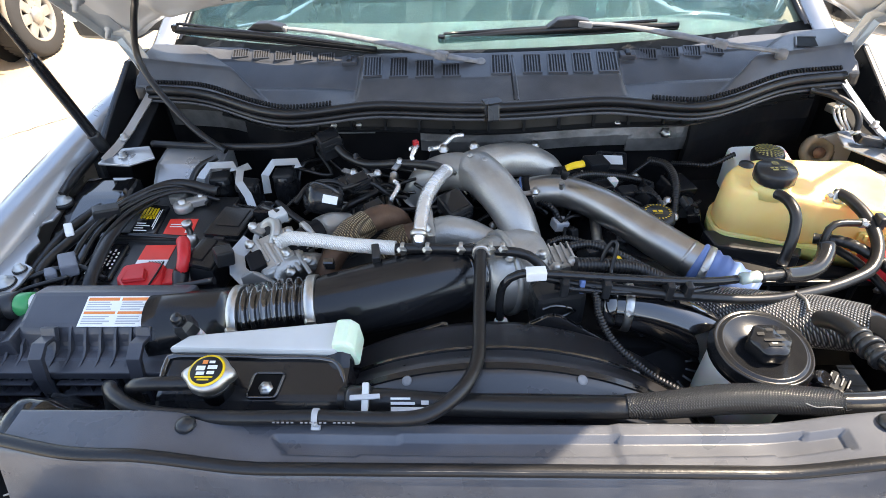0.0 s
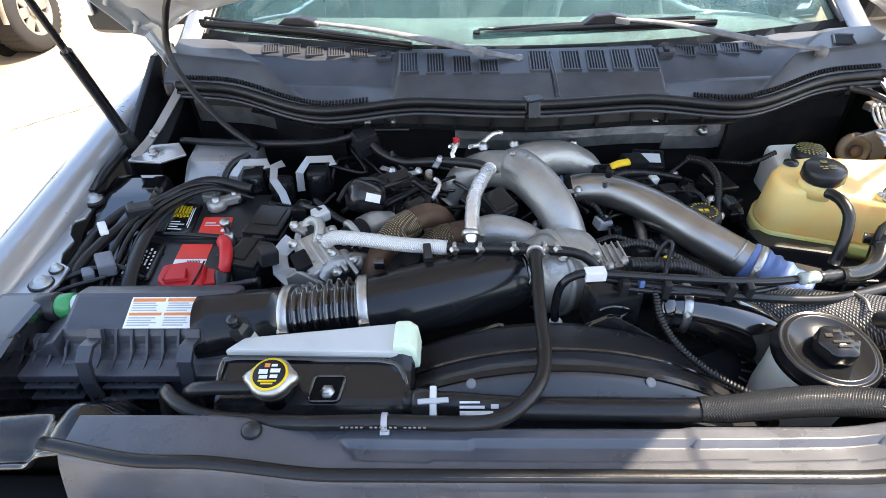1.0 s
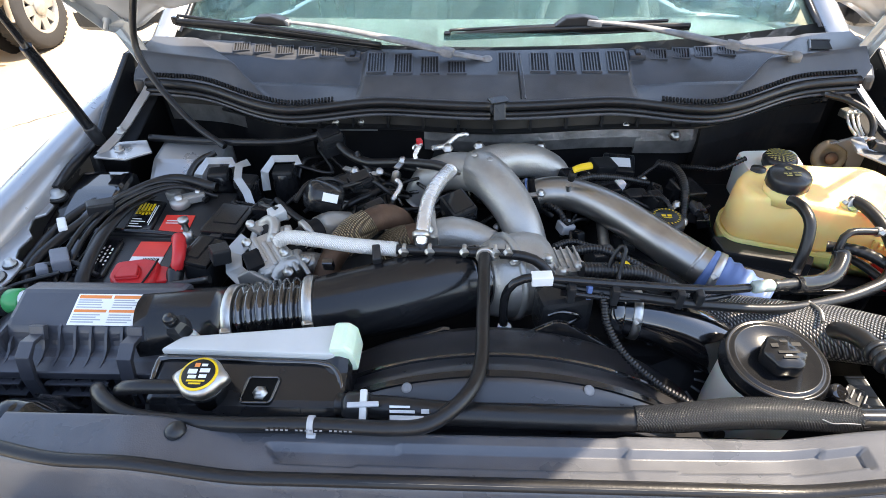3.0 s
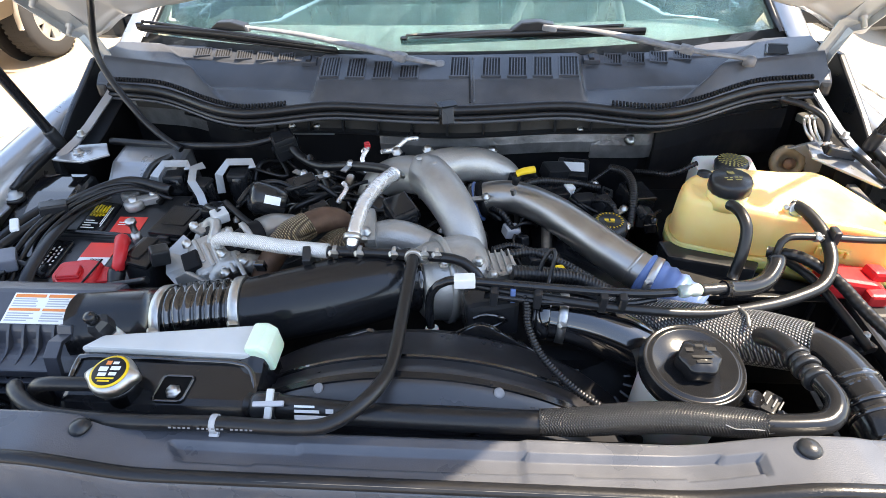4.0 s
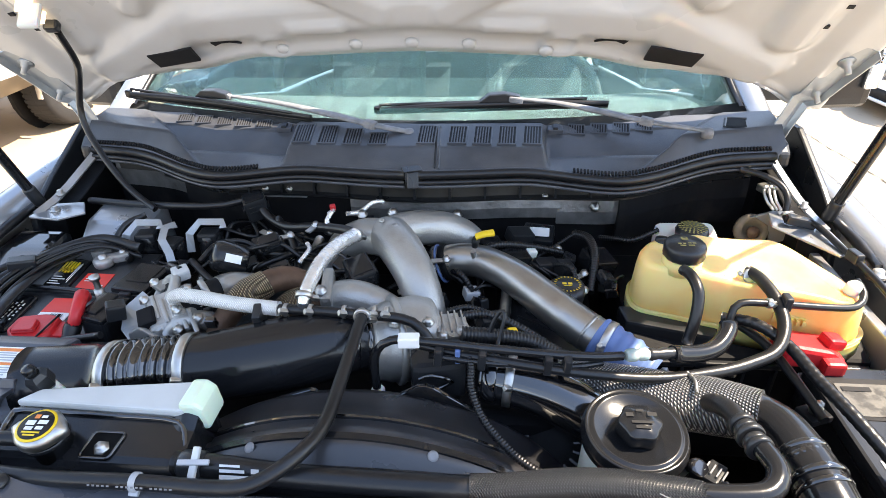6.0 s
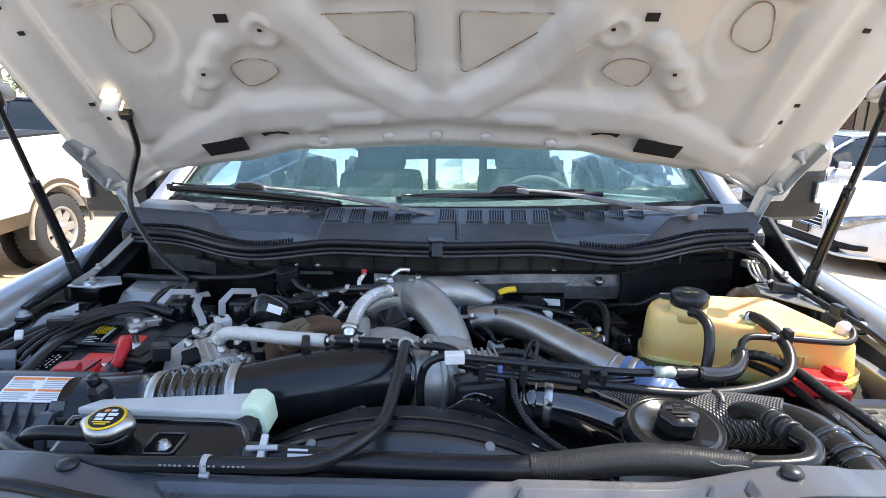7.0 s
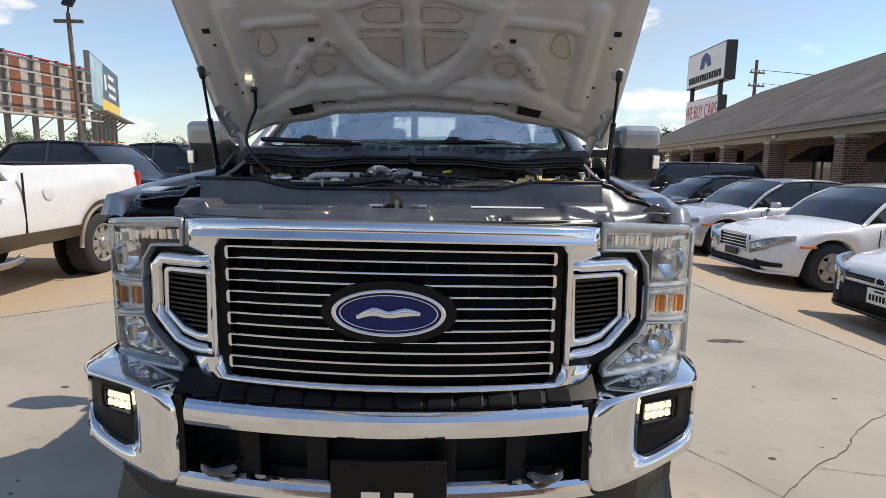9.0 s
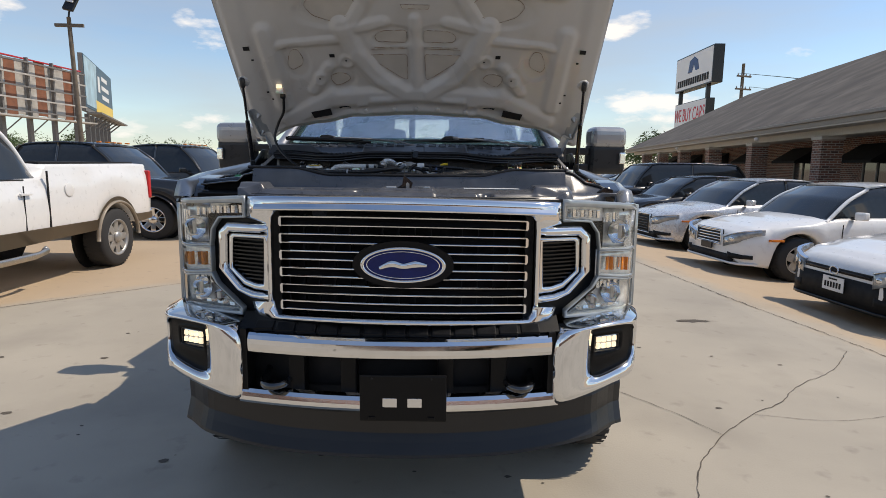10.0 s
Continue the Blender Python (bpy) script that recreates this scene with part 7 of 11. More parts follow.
# small expansion tank with cap
ct = thing("coolant_tank", "black coolant expansion tank with a foil-labelled cap", "coolant tank", (-0.35, 0.57, 1.25))
part("tank_body", prism([(0.512, 1.25), (0.512, 1.392), (0.528, 1.420), (0.600, 1.436), (0.632, 1.430), (0.64, 1.25)], -0.488, -0.218, "x", 0.010), "satin", ct)
part("tank_shoulder", prism([(0.566, 1.30), (0.566, 1.426), (0.606, 1.450), (0.64, 1.44), (0.645, 1.30)], -0.256, -0.216, "x", 0.016), "satin", ct)
def tank_top(x, y, up=0.0):
    return Vector((x, y, 1.420 + 0.222 * (y - 0.528) + up))


corners = rounded([(-0.357, 0.532), (-0.316, 0.532), (-0.309, 0.568), (-0.352, 0.568)], 0.006)
# flat near-black face on the sloped top paints the recess's shade
own = bmesh.new()
own.faces.new([own.verts.new(tank_top(x, y, 0.0012)) for x, y in corners])
recess = part("tank_recess", own, "cavity", ct, "black patch painting a shaded recess in the tank's top")
part("recess_rim", tube([tank_top(x, y, 0.002) for x, y in corners + corners[:1]], 0.0022, 6, 0.01), "gloss", recess)
part("seam_flange", tube([(-0.487, 0.560, 1.424), (-0.486, 0.588, 1.434), (-0.47, 0.594, 1.436), (-0.36, 0.592, 1.436), (-0.262, 0.590, 1.436), (-0.236, 0.582, 1.432), (-0.226, 0.560, 1.422), (-0.222, 0.530, 1.408)], 0.0045, 8, 0.01), "gloss", ct)
bolt((-0.332, 0.546, 1.4245), (0, -0.2, 1), 0.007, ct)
bolt((-0.44, 0.508, 1.40), (0, -0.4, 1), 0.009, ct)
part("top_strip", prism([(-0.484, 0.600), (-0.238, 0.594), (-0.238, 0.652), (-0.462, 0.624)], 1.435, 1.449, "z", 0.004), "greywhite", ct, "pale grey translucent strip")
part("strip_end", prism([(-0.246, 1.435), (-0.246, 1.458), (-0.224, 1.460), (-0.212, 1.448), (-0.208, 1.412), (-0.222, 1.412)], 0.596, 0.648, "y", 0.006), "green_white", ct, "pale green moulded end")
part("filler_neck", lathe([(0.024, -0.03), (0.024, 0.0), (0.028, 0.002), (0.028, 0.01)], (-0.400, 0.545, 1.440), (0, -0.12, 1), 24), "satin", ct)
cap = part("pressure_cap", lathe([(0.026, 0.004), (0.029, 0.006), (0.029, 0.017), (0.024, 0.022), (0, 0.023)], (-0.400, 0.542, 1.448), (0, -0.12, 1), 36, wob=lambda t: 1 + 0.28 * max(0, math.cos(2 * t)) ** 6), "steel", ct, "steel cap with a yellow-ringed label")
cpl = lathe([(0.0245, 0.0225), (0.0245, 0.0236), (0.021, 0.0240)], (-0.400, 0.542, 1.448), (0, -0.12, 1), 32)
part("cap_ring", cpl, "yellow", cap)
part("cap_label", lathe([(0.0212, 0.0236), (0.0212, 0.0246), (0, 0.0248)], (-0.400, 0.542, 1.448), (0, -0.12, 1), 32), "ink", cap)
ux, uy = Vector((1, 0, 0)), Vector((0, 1, 0.12)).normalized()
bars(Vector((-0.400, 0.542, 1.448)) + ux.cross(uy) * 0.0245, ux, uy, [(-0.014, -0.002, -0.001, 0.006), (0.001, 0.014, 0.001, 0.007), (-0.012, -0.001, -0.008, -0.003), (0.002, 0.012, -0.007, -0.002), (0.001, 0.009, 0.010, 0.014)], "ink_white", cap)
bars(Vector((-0.400, 0.542, 1.448)) + ux.cross(uy) * 0.0245, ux, uy, [(-0.008, -0.001, 0.009, 0.015)], "orange", cap)
bars(Vector((-0.400, 0.542, 1.448)) + ux.cross(uy) * 0.0245, ux, uy, [(-0.012, 0.012, -0.0125, -0.010), (-0.008, 0.008, -0.0165, -0.014)], "yellow", cap)
hose("overflow_hose", [(-0.418, 0.538, 1.446), (-0.455, 0.534, 1.450), (-0.490, 0.532, 1.451), (-0.512, 0.534, 1.440), (-0.520, 0.540, 1.400)], 0.0115, "rubber", "short black overflow hose at the cap")

# front hoses
h = hose("vent_hose", [(-0.552, 0.515, 1.375), (-0.552, 0.535, 1.41), (-0.548, 0.540, 1.435), (-0.525, 0.518, 1.442), (-0.47, 0.495, 1.440), (-0.36, 0.487, 1.440), (-0.247, 0.487, 1.442), (-0.15, 0.482, 1.446), (-0.10, 0.486, 1.452), (-0.058, 0.520, 1.460), (-0.038, 0.575, 1.455), (-0.034, 0.66, 1.456), (-0.031, 0.74, 1.464), (-0.029, 0.798, 1.468)], 0.0115, "rubber", "long black rubber vent hose bent across the bay", clamps=(0,))
bars((-0.30, 0.4755, 1.446), (1, 0, 0), (0, 0.5, 0.86), [(0.006 * k, 0.006 * k + 0.0035, 0, 0.0022) for k in range(30) if k % 7 != 5], "dusty", h)
hc = solo("hose_clip", lathe([(0.009, -0.004), (0.0118, -0.0035), (0.0118, 0.0035), (0.009, 0.004)], (-0.247, 0.487, 1.442), (1, 0, 0), 18), "ink_grey", "pale grey plastic hose clip", "clip")
part("clip_foot", box((-0.247, 0.4795, 1.4335), (0.012, 0.010, 0.006), (30, 0, 0), 0.0015), "ink_grey", hc)
h = hose("coolant_hose", [(-0.225, 0.535, 1.418), (-0.16, 0.525, 1.428), (-0.08, 0.520, 1.426), (0.05, 0.518, 1.424), (0.165, 0.516, 1.426)], 0.0185, "rubber", "thick black coolant hose along the radiator")
bars((-0.165, 0.5095, 1.439), (1, 0, 0), (0, 0.5, 0.86), [(0.012, 0.044, 0, 0.004), (0.052, 0.062, 0.0, 0.006), (0.012, 0.055, -0.009, -0.003), (0.012, 0.038, 0.007, 0.010)], "ink_white", h)
wc = thing("quick_connector", "pale plastic quick connector on a coolant hose", "connector", (-0.187, 0.525, 1.41))
part("connector_body", lathe([(0.013, -0.022), (0.0185, -0.016), (0.0185, 0.010), (0.017, 0.014)], (-0.195, 0.528, 1.425), (1, -0.05, 0), 18), "plastic", wc)
part("connector_clip", box((-0.187, 0.516, 1.444), (0.009, 0.040, 0.007), (35, 0, 0), 0.002), "greywhite", wc)
part("connector_clip", box((-0.187, 0.515, 1.447), (0.040, 0.007, 0.005), (20, 0, 4), 0.0015), "ink_grey", wc)
sl = hose("braided_hose", [(0.155, 0.516, 1.428), (0.20, 0.515, 1.432), (0.27, 0.518, 1.440), (0.33, 0.520, 1.440), (0.395, 0.520, 1.434), (0.425, 0.520, 1.432)], [0.0195, 0.0215, 0.0235, 0.0235, 0.0225, 0.0200], "braid_black", "hose in a frayed black braided sleeve")
part("frayed_thread", tube([(0.372, 0.506, 1.449), (0.385, 0.503, 1.445), (0.400, 0.503, 1.446), (0.418, 0.504, 1.443)], 0.0007, 5, 0.004), "dusty", sl, "grey loose thread")
for k_ in range(9):
    part("frayed_thread", tube([(0.424, 0.517 - 0.0165 * math.cos(k_ * 0.5), 1.431 + 0.0165 * math.sin(k_ * 0.5)), (0.430, 0.517 - 0.0178 * math.cos(k_ * 0.5 + 0.1), 1.431 + 0.0178 * math.sin(k_ * 0.5 + 0.1))], 0.0009, 4), "rubber", sl)
cr = solo("coolant_pipe", tube([(0.41, 0.520, 1.432), (0.47, 0.520, 1.434), (0.505, 0.527, 1.436), (0.523, 0.552, 1.440), (0.520, 0.585, 1.438), (0.515, 0.60, 1.436)], 0.0138, 16, 0.008), "satin", "bent satin black coolant pipe", "pipe")
q = thing("hose_coupling", "black ribbed quick coupling joining two hoses", "coupling", (0.512, 0.61, 1.41))
for k, (r, d) in enumerate(((0.018, 0.0), (0.0155, 0.010), (0.019, 0.022), (0.0155, 0.034), (0.0175, 0.044))):
    part("coupling_ring", lathe([(r - 0.002, -0.005), (r, -0.003), (r, 0.003), (r - 0.002, 0.005)], (0.516 - 0.1 * d, 0.590 + d, 1.437 - 0.15 * d), (-0.1, 1, -0.15), 20), "plastic", q)
hose("coolant_hose", [(0.510, 0.632, 1.430), (0.508, 0.655, 1.428), (0.498, 0.685, 1.415), (0.488, 0.705, 1.390), (0.483, 0.715, 1.35)], 0.0165, "rubber", "short curved black coolant hose with a spring clamp", clamps=(3,))
cn = thing("sensor_plug", "grey sensor plug with a corrugated lead", "connector", (0.465, 0.565, 1.38))
part("plug_body", box((0.466, 0.580, 1.392), (0.022, 0.036, 0.018), (0, 0, -40), 0.003), "plastic", cn)
for k_ in range(4):
    part("plug_ridge", box((0.458 + 0.006 * k_, 0.586 - 0.005 * k_, 1.402), (0.002, 0.018, 0.004), (0, 0, -40), 0.0005), "dusty", cn)
part("plug_pipe", lathe([(0.012, -0.02), (0.014, -0.014), (0.014, 0.02), (0.010, 0.024)], (0.442, 0.590, 1.385), (0.3, -0.4, 0.8), 16), "gloss", cn)
part("plug_lead", tube([(0.475, 0.565, 1.392), (0.495, 0.56, 1.38), (0.50, 0.575, 1.36)], 0.007, 10, 0.004, ribs=0.001, pitch=0.005), "dusty", cn)

# fan shroud: stepped half ring round the fan axis
def shroud(prof, a0, a1, c, n=64):
    bm = bmesh.new()
    rows = []
    for i in range(n + 1):
        t = radians(a0 + (a1 - a0) * i / n)
        rows.append([bm.verts.new((c[0] + r * math.sin(t), y, c[1] + r * math.cos(t))) for r, y in prof])
    for a, b in zip(rows, rows[1:]):
        for j in range(len(prof) - 1):
            bm.faces.new((a[j], a[j + 1], b[j + 1], b[j])).smooth = len(prof) > 12
    bmesh.ops.recalc_face_normals(bm, faces=bm.faces)
    return bm


fs = thing("fan_shroud", "glossy black moulded radiator fan shroud", "fan shroud", (0.0, 0.6, 1.0))
SC = (-0.012, 1.006)
part("shroud_ring", shroud([(0.30, 0.515), (0.405, 0.520), (0.418, 0.530), (0.419, 0.545), (0.434, 0.552), (0.436, 0.590), (0.428, 0.597), (0.428, 0.625), (0.418, 0.632), (0.416, 0.668), (0.402, 0.690), (0.385, 0.694), (0.375, 0.69)], -80, 80, SC), "shroud", fs)
part("shroud_lip", shroud([(0.430, 0.566), (0.4378, 0.567), (0.4378, 0.577), (0.430, 0.578)], -60, 60, SC), "satin", fs)
part("shroud_bead", shroud([(0.424, 0.607), (0.4315, 0.609), (0.4315, 0.613), (0.424, 0.615)], -60, 60, SC), "gloss", fs)
part("shroud_panel", prism([(-0.42, 0.92), (-0.42, 1.33), (-0.20, 1.37), (0.20, 1.37), (0.42, 1.33), (0.42, 0.92)], 0.513, 0.519, "y"), "gloss", fs)
for outline in ([(-0.228, 1.336), (-0.149, 1.386), (-0.092, 1.409), (-0.084, 1.408), (-0.074, 1.392), (-0.06, 1.35)], [(0.01, 1.36), (0.028, 1.396), (0.072, 1.425), (0.082, 1.427), (0.094, 1.423), (0.168, 1.370), (0.227, 1.296), (0.19, 1.28)]):
    part("shroud_tab", prism(outline, 0.682, 0.690, "y", 0.002), "gloss", fs)
for a in (-17, 16):
    t = radians(a)
    p = (SC[0] + 0.427 * math.sin(t), 0.560, SC[1] + 0.437 * math.cos(t))
    part("shroud_screw", lathe([(0.0075, 0), (0.0070, 0.0012), (0.003, 0.0015), (0.0, 0.0008)], p, (math.sin(t), -0.5, math.cos(t)), 20), "dusty", fs, "pale plastic screw head")
for k in range(8):
    t = radians(-52 + 15 * k)
    own = box((0, 0, 0.20), (0.085, 0.006, 0.30), (0, 0, 24), 0.002)
    own.transform(Matrix.Translation((SC[0], 0.64, SC[1])) @ Matrix.Rotation(t, 4, "Y"))
    part("fan_blade", own, "plastic", fs)
ss = solo("shroud_strip", tube([(-0.26, 0.545, 1.400), (-0.13, 0.535, 1.418), (0.0, 0.532, 1.424), (0.12, 0.536, 1.416), (0.26, 0.545, 1.392)], 0.006, 8, 0.03), "gloss", "thin black trim strip on the shroud", "trim")

# turbo inlet, intake manifold, charge pipe
tb = thing("turbo_inlet", "grey cast aluminium turbo inlet housing", "turbocharger", (0.03, 0.84, 1.3))
part("volute", lathe([(0.045, -0.065), (0.062, -0.055), (0.070, -0.03), (0.074, 0.0), (0.074, 0.03), (0.066, 0.055), (0.045, 0.065)], (0.025, 0.845, 1.378), (0.92, 0.38, -0.08), 36), "alu", tb)
part("volute_rim", lathe([(0.074, -0.006), (0.079, -0.004), (0.079, 0.004), (0.074, 0.006)], (0.012, 0.840, 1.38), (0.92, 0.38, -0.08), 36), "alu", tb)
part("flange", box((0.112, 0.838, 1.398), (0.055, 0.045, 0.045), (10, 10, 25), 0.010), "alu", tb)
for p in ((0.02, 0.80, 1.448), (0.075, 0.81, 1.445), (0.10, 0.80, 1.425), (0.13, 0.81, 1.43)):
    bolt(p, (0.1, -0.5, 1), 0.007, tb)
part("actuator", box((0.095, 0.745, 1.395), (0.085, 0.05, 0.075), (0, 0, 12), 0.010), "plastic", tb, "black actuator cover")
part("actuator_mark", tube([(0.07, 0.715, 1.41), (0.09, 0.713, 1.42), (0.12, 0.717, 1.405), (0.10, 0.716, 1.392)], 0.0035, 6, 0.01), "gloss", tb)
part("throttle_body", box((0.108, 0.842, 1.392), (0.060, 0.055, 0.06), (12, 0, 14), 0.008), "alu", tb)
for k in range(5):
    part("casting_rib", box((0.086 + 0.011 * k, 0.835 + 0.002 * k, 1.424), (0.003, 0.045, 0.008), (12, 0, 14), 0.001), "alu", tb)
ym = thing("intake_manifold", "sand-cast aluminium Y-shaped intake manifold", "intake manifold", (0.0, 1.05, 1.3))
part("main_leg", tube([(0.060, 0.905, 1.335), (0.055, 0.935, 1.380), (0.035, 0.975, 1.420), (0.005, 1.025, 1.442), (-0.030, 1.085, 1.445), (-0.055, 1.13, 1.425)], [0.036, 0.037, 0.039, 0.042, 0.044, 0.035], 26, 0.01), "alu", ym)
part("right_branch", tube([(-0.045, 1.095, 1.442), (0.01, 1.135, 1.440), (0.07, 1.165, 1.425), (0.118, 1.175, 1.398), (0.145, 1.175, 1.362)], [0.040, 0.038, 0.037, 0.037, 0.035], 24, 0.01), "alu", ym)
part("left_branch", tube([(-0.03, 1.085, 1.440), (-0.085, 1.115, 1.430), (-0.135, 1.125, 1.402), (-0.165, 1.12, 1.35)], [0.040, 0.039, 0.038, 0.036], 24, 0.01), "alu", ym)
part("side_elbow", tube([(-0.125, 0.925, 1.395), (-0.085, 0.928, 1.405), (-0.04, 0.925, 1.395), (0.005, 0.918, 1.365), (0.03, 0.91, 1.33)], [0.034, 0.034, 0.032, 0.032, 0.034], 22, 0.01), "alu", ym)
part("elbow_flange", box((-0.125, 0.928, 1.40), (0.022, 0.085, 0.085), (10, 0, 8), 0.008), "alu", ym)
part("manifold_web", prism([(0.02, 1.34), (0.03, 1.39), (0.052, 1.40), (0.06, 1.34)], 0.905, 0.925, "y", 0.004), "alu", ym)
for p in ((-0.045, 1.075, 1.489), (-0.015, 1.06, 1.487)):
    part("cast_mark", lathe([(0.006, 0), (0.006, 0.003), (0, 0.003)], p, (0, -0.2, 1), 12), "alu", ym)
for p in ((-0.10, 1.145, 1.465), (-0.035, 1.15, 1.468), (0.058, 0.885, 1.362), (-0.128, 0.895, 1.44), (0.10, 1.20, 1.44)):
    bolt(p, (0, -0.3, 1), 0.008, ym)
cp = thing("charge_pipe", "brushed steel charge pipe with a blue silicone boot", "charge pipe", (0.25, 0.95, 1.33))
part("pipe", tube([(0.072, 1.084, 1.384), (0.105, 1.083, 1.396), (0.150, 1.070, 1.403), (0.195, 1.036, 1.406), (0.240, 0.990, 1.404), (0.300, 0.921, 1.395), (0.345, 0.880, 1.384), (0.372, 0.860, 1.377)], [0.035, 0.034, 0.034, 0.034, 0.035, 0.035, 0.035, 0.035], 30, 0.008), "pipe", cp)
part("pipe_weld", lathe([(0.0348, -0.003), (0.0358, 0.0), (0.0348, 0.003)], (0.350, 0.876, 1.383), (0.74, -0.62, -0.2), 28), "pipe", cp)
band((0.084, 1.084, 1.389), (0.93, -0.05, 0.35), 0.0365, 0.014, "dark", cp)
part("pipe_ring", lathe([(0.037, -0.006), (0.041, -0.004), (0.041, 0.004), (0.037, 0.006)], (0.068, 1.084, 1.383), (0.93, -0.05, 0.35), 28), "gloss", cp)
part("boot", tube([(0.362, 0.867, 1.380), (0.386, 0.850, 1.373), (0.418, 0.828, 1.364), (0.446, 0.808, 1.352)], [0.0375, 0.038, 0.036, 0.032], 26, 0.004, ribs=0.0022, pitch=0.020), "blue", cp, "blue silicone boot")
band((0.377, 0.856, 1.376), (0.85, -0.5, -0.15), 0.039, 0.013, "steel", cp)
band((0.074, 1.084, 1.385), (0.93, -0.05, 0.35), 0.0405, 0.004, "blue", cp, "gasket", False)
lp = thing("lower_intake_pipe", "glossy black intake pipe with a steel clamp", "intake pipe", (0.27, 0.72, 1.3))
part("pipe", tube([(0.165, 0.745, 1.392), (0.205, 0.738, 1.392), (0.265, 0.725, 1.384), (0.325, 0.705, 1.362), (0.37, 0.69, 1.325), (0.39, 0.68, 1.27)], [0.036, 0.038, 0.041, 0.042, 0.042, 0.040], 28, 0.01), "gloss", lp)
band((0.208, 0.738, 1.392), (1, -0.15, -0.05), 0.039, 0.014, "steel", lp)
part("pipe_collar", lathe([(0.037, -0.012), (0.041, -0.008), (0.041, 0.008), (0.037, 0.012)], (0.180, 0.743, 1.392), (1, -0.15, 0), 24), "gloss", lp)
hs = thing("heat_sleeve", "silvery woven heat sleeve round a black charge hose", "heat sleeve", (0.5, 0.7, 1.33))
part("sleeve", tube([(0.285, 0.765, 1.368), (0.36, 0.752, 1.372), (0.44, 0.735, 1.372), (0.51, 0.715, 1.380), (0.565, 0.685, 1.394)], [0.036, 0.040, 0.043, 0.043, 0.038], 26, 0.012), "heat", hs)
part("sleeve_seam", tube([(0.475, 0.700, 1.419), (0.478, 0.720, 1.423), (0.475, 0.745, 1.416)], 0.003, 6, 0.006), "steel", hs)
part("lower_hose", tube([(0.560, 0.690, 1.392), (0.578, 0.660, 1.398), (0.585, 0.615, 1.402), (0.592, 0.560, 1.398), (0.602, 0.500, 1.380)], [0.032, 0.033, 0.034, 0.034, 0.033], 24, 0.012), "satin", hs)
for p, r in (((0.5855, 0.612, 1.402), 0.040), ((0.5865, 0.600, 1.402), 0.038), ((0.590, 0.575, 1.400), 0.042), ((0.592, 0.560, 1.398), 0.040), ((0.597, 0.525, 1.39), 0.040)):
    band(p, (0.1, -1, -0.12), r - 0.006, 0.009, "gloss", hs, "hose_ring", False)

# braided heater pipe, foil hose, exhaust elbows
wh = thing("braided_line", "white braided line with black tees and steel clips", "hose", (-0.2, 0.82, 1.45))
part("braid", tube([(-0.385, 0.858, 1.440), (-0.365, 0.846, 1.458), (-0.315, 0.832, 1.464), (-0.25, 0.818, 1.464), (-0.172, 0.808, 1.464)], 0.0125, 14, 0.01), "braid_white", wh)
part("black_line", tube([(-0.178, 0.808, 1.464), (-0.10, 0.806, 1.464), (-0.029, 0.803, 1.462), (0.035, 0.80, 1.458), (0.062, 0.792, 1.448), (0.083, 0.778, 1.425), (0.09, 0.765, 1.40)], 0.0085, 12, 0.01), "rubber", wh)
for x in (-0.160, -0.118, -0.062, -0.012, 0.008):
    band((x, 0.806, 1.464), (1, 0, 0), 0.0095, 0.007, "steel", wh)
part("tee", tube([(-0.029, 0.803, 1.464), (-0.029, 0.785, 1.468)], 0.010, 10, 0.01), "plastic", wh)
band((-0.029, 0.790, 1.4675), (0, 1, -0.2), 0.0125, 0.008, "steel", wh)
part("support_clip", box((-0.205, 0.800, 1.45), (0.014, 0.03, 0.045), (20, 0, 8), 0.003), "plastic", wh)
fo = hose("foil_hose", [(-0.133, 0.81, 1.462), (-0.132, 0.825, 1.480), (-0.130, 0.862, 1.487), (-0.125, 0.915, 1.492), (-0.110, 0.975, 1.490), (-0.092, 1.035, 1.478)], [0.010, 0.013, 0.015, 0.0155, 0.0165, 0.0165], "foil", "hose wrapped in crumpled aluminium foil")
band((-0.133, 0.826, 1.479), (0, 0.8, 0.5), 0.0135, 0.010, "steel", fo)
part("foil_boot", tube([(-0.133, 0.808, 1.460), (-0.133, 0.835, 1.482)], 0.0125, 12, 0.01), "rubber", fo)
hose("rubber_hose", [(-0.088, 1.035, 1.476), (-0.12, 1.065, 1.472), (-0.19, 1.105, 1.455), (-0.27, 1.145, 1.432), (-0.325, 1.185, 1.435), (-0.352, 1.205, 1.455), (-0.37, 1.215, 1.44)], 0.012, "rubber", "black rubber hose crossing behind the manifold", clamps=(0,))
hose("rubber_hose", [(-0.30, 1.17, 1.44), (-0.26, 1.13, 1.41), (-0.235, 1.08, 1.38), (-0.23, 1.03, 1.35)], 0.010, "rubber", "black rubber hose dropping beside the manifold")
ex = thing("exhaust_elbow", "rust-brown exhaust elbow with a bronze flex joint", "exhaust pipe", (-0.25, 0.9, 1.3))
part("elbow", tube([(-0.325, 0.805, 1.30), (-0.315, 0.835, 1.365), (-0.290, 0.868, 1.410), (-0.255, 0.905, 1.432), (-0.215, 0.945, 1.432), (-0.185, 0.965, 1.405), (-0.175, 0.965, 1.35)], [0.021, 0.021, 0.022, 0.023, 0.024, 0.023, 0.022], 20, 0.01), "exhaust", ex)
part("flex_joint", tube([(-0.285, 0.876, 1.415), (-0.262, 0.898, 1.430), (-0.238, 0.922, 1.436)], [0.026, 0.029, 0.026], 22, 0.006), "mesh_gold", ex, "bronze woven flex joint")
ex = thing("exhaust_elbow", "rusty exhaust elbow bolted to the manifold", "exhaust pipe", (-0.17, 0.92, 1.3))
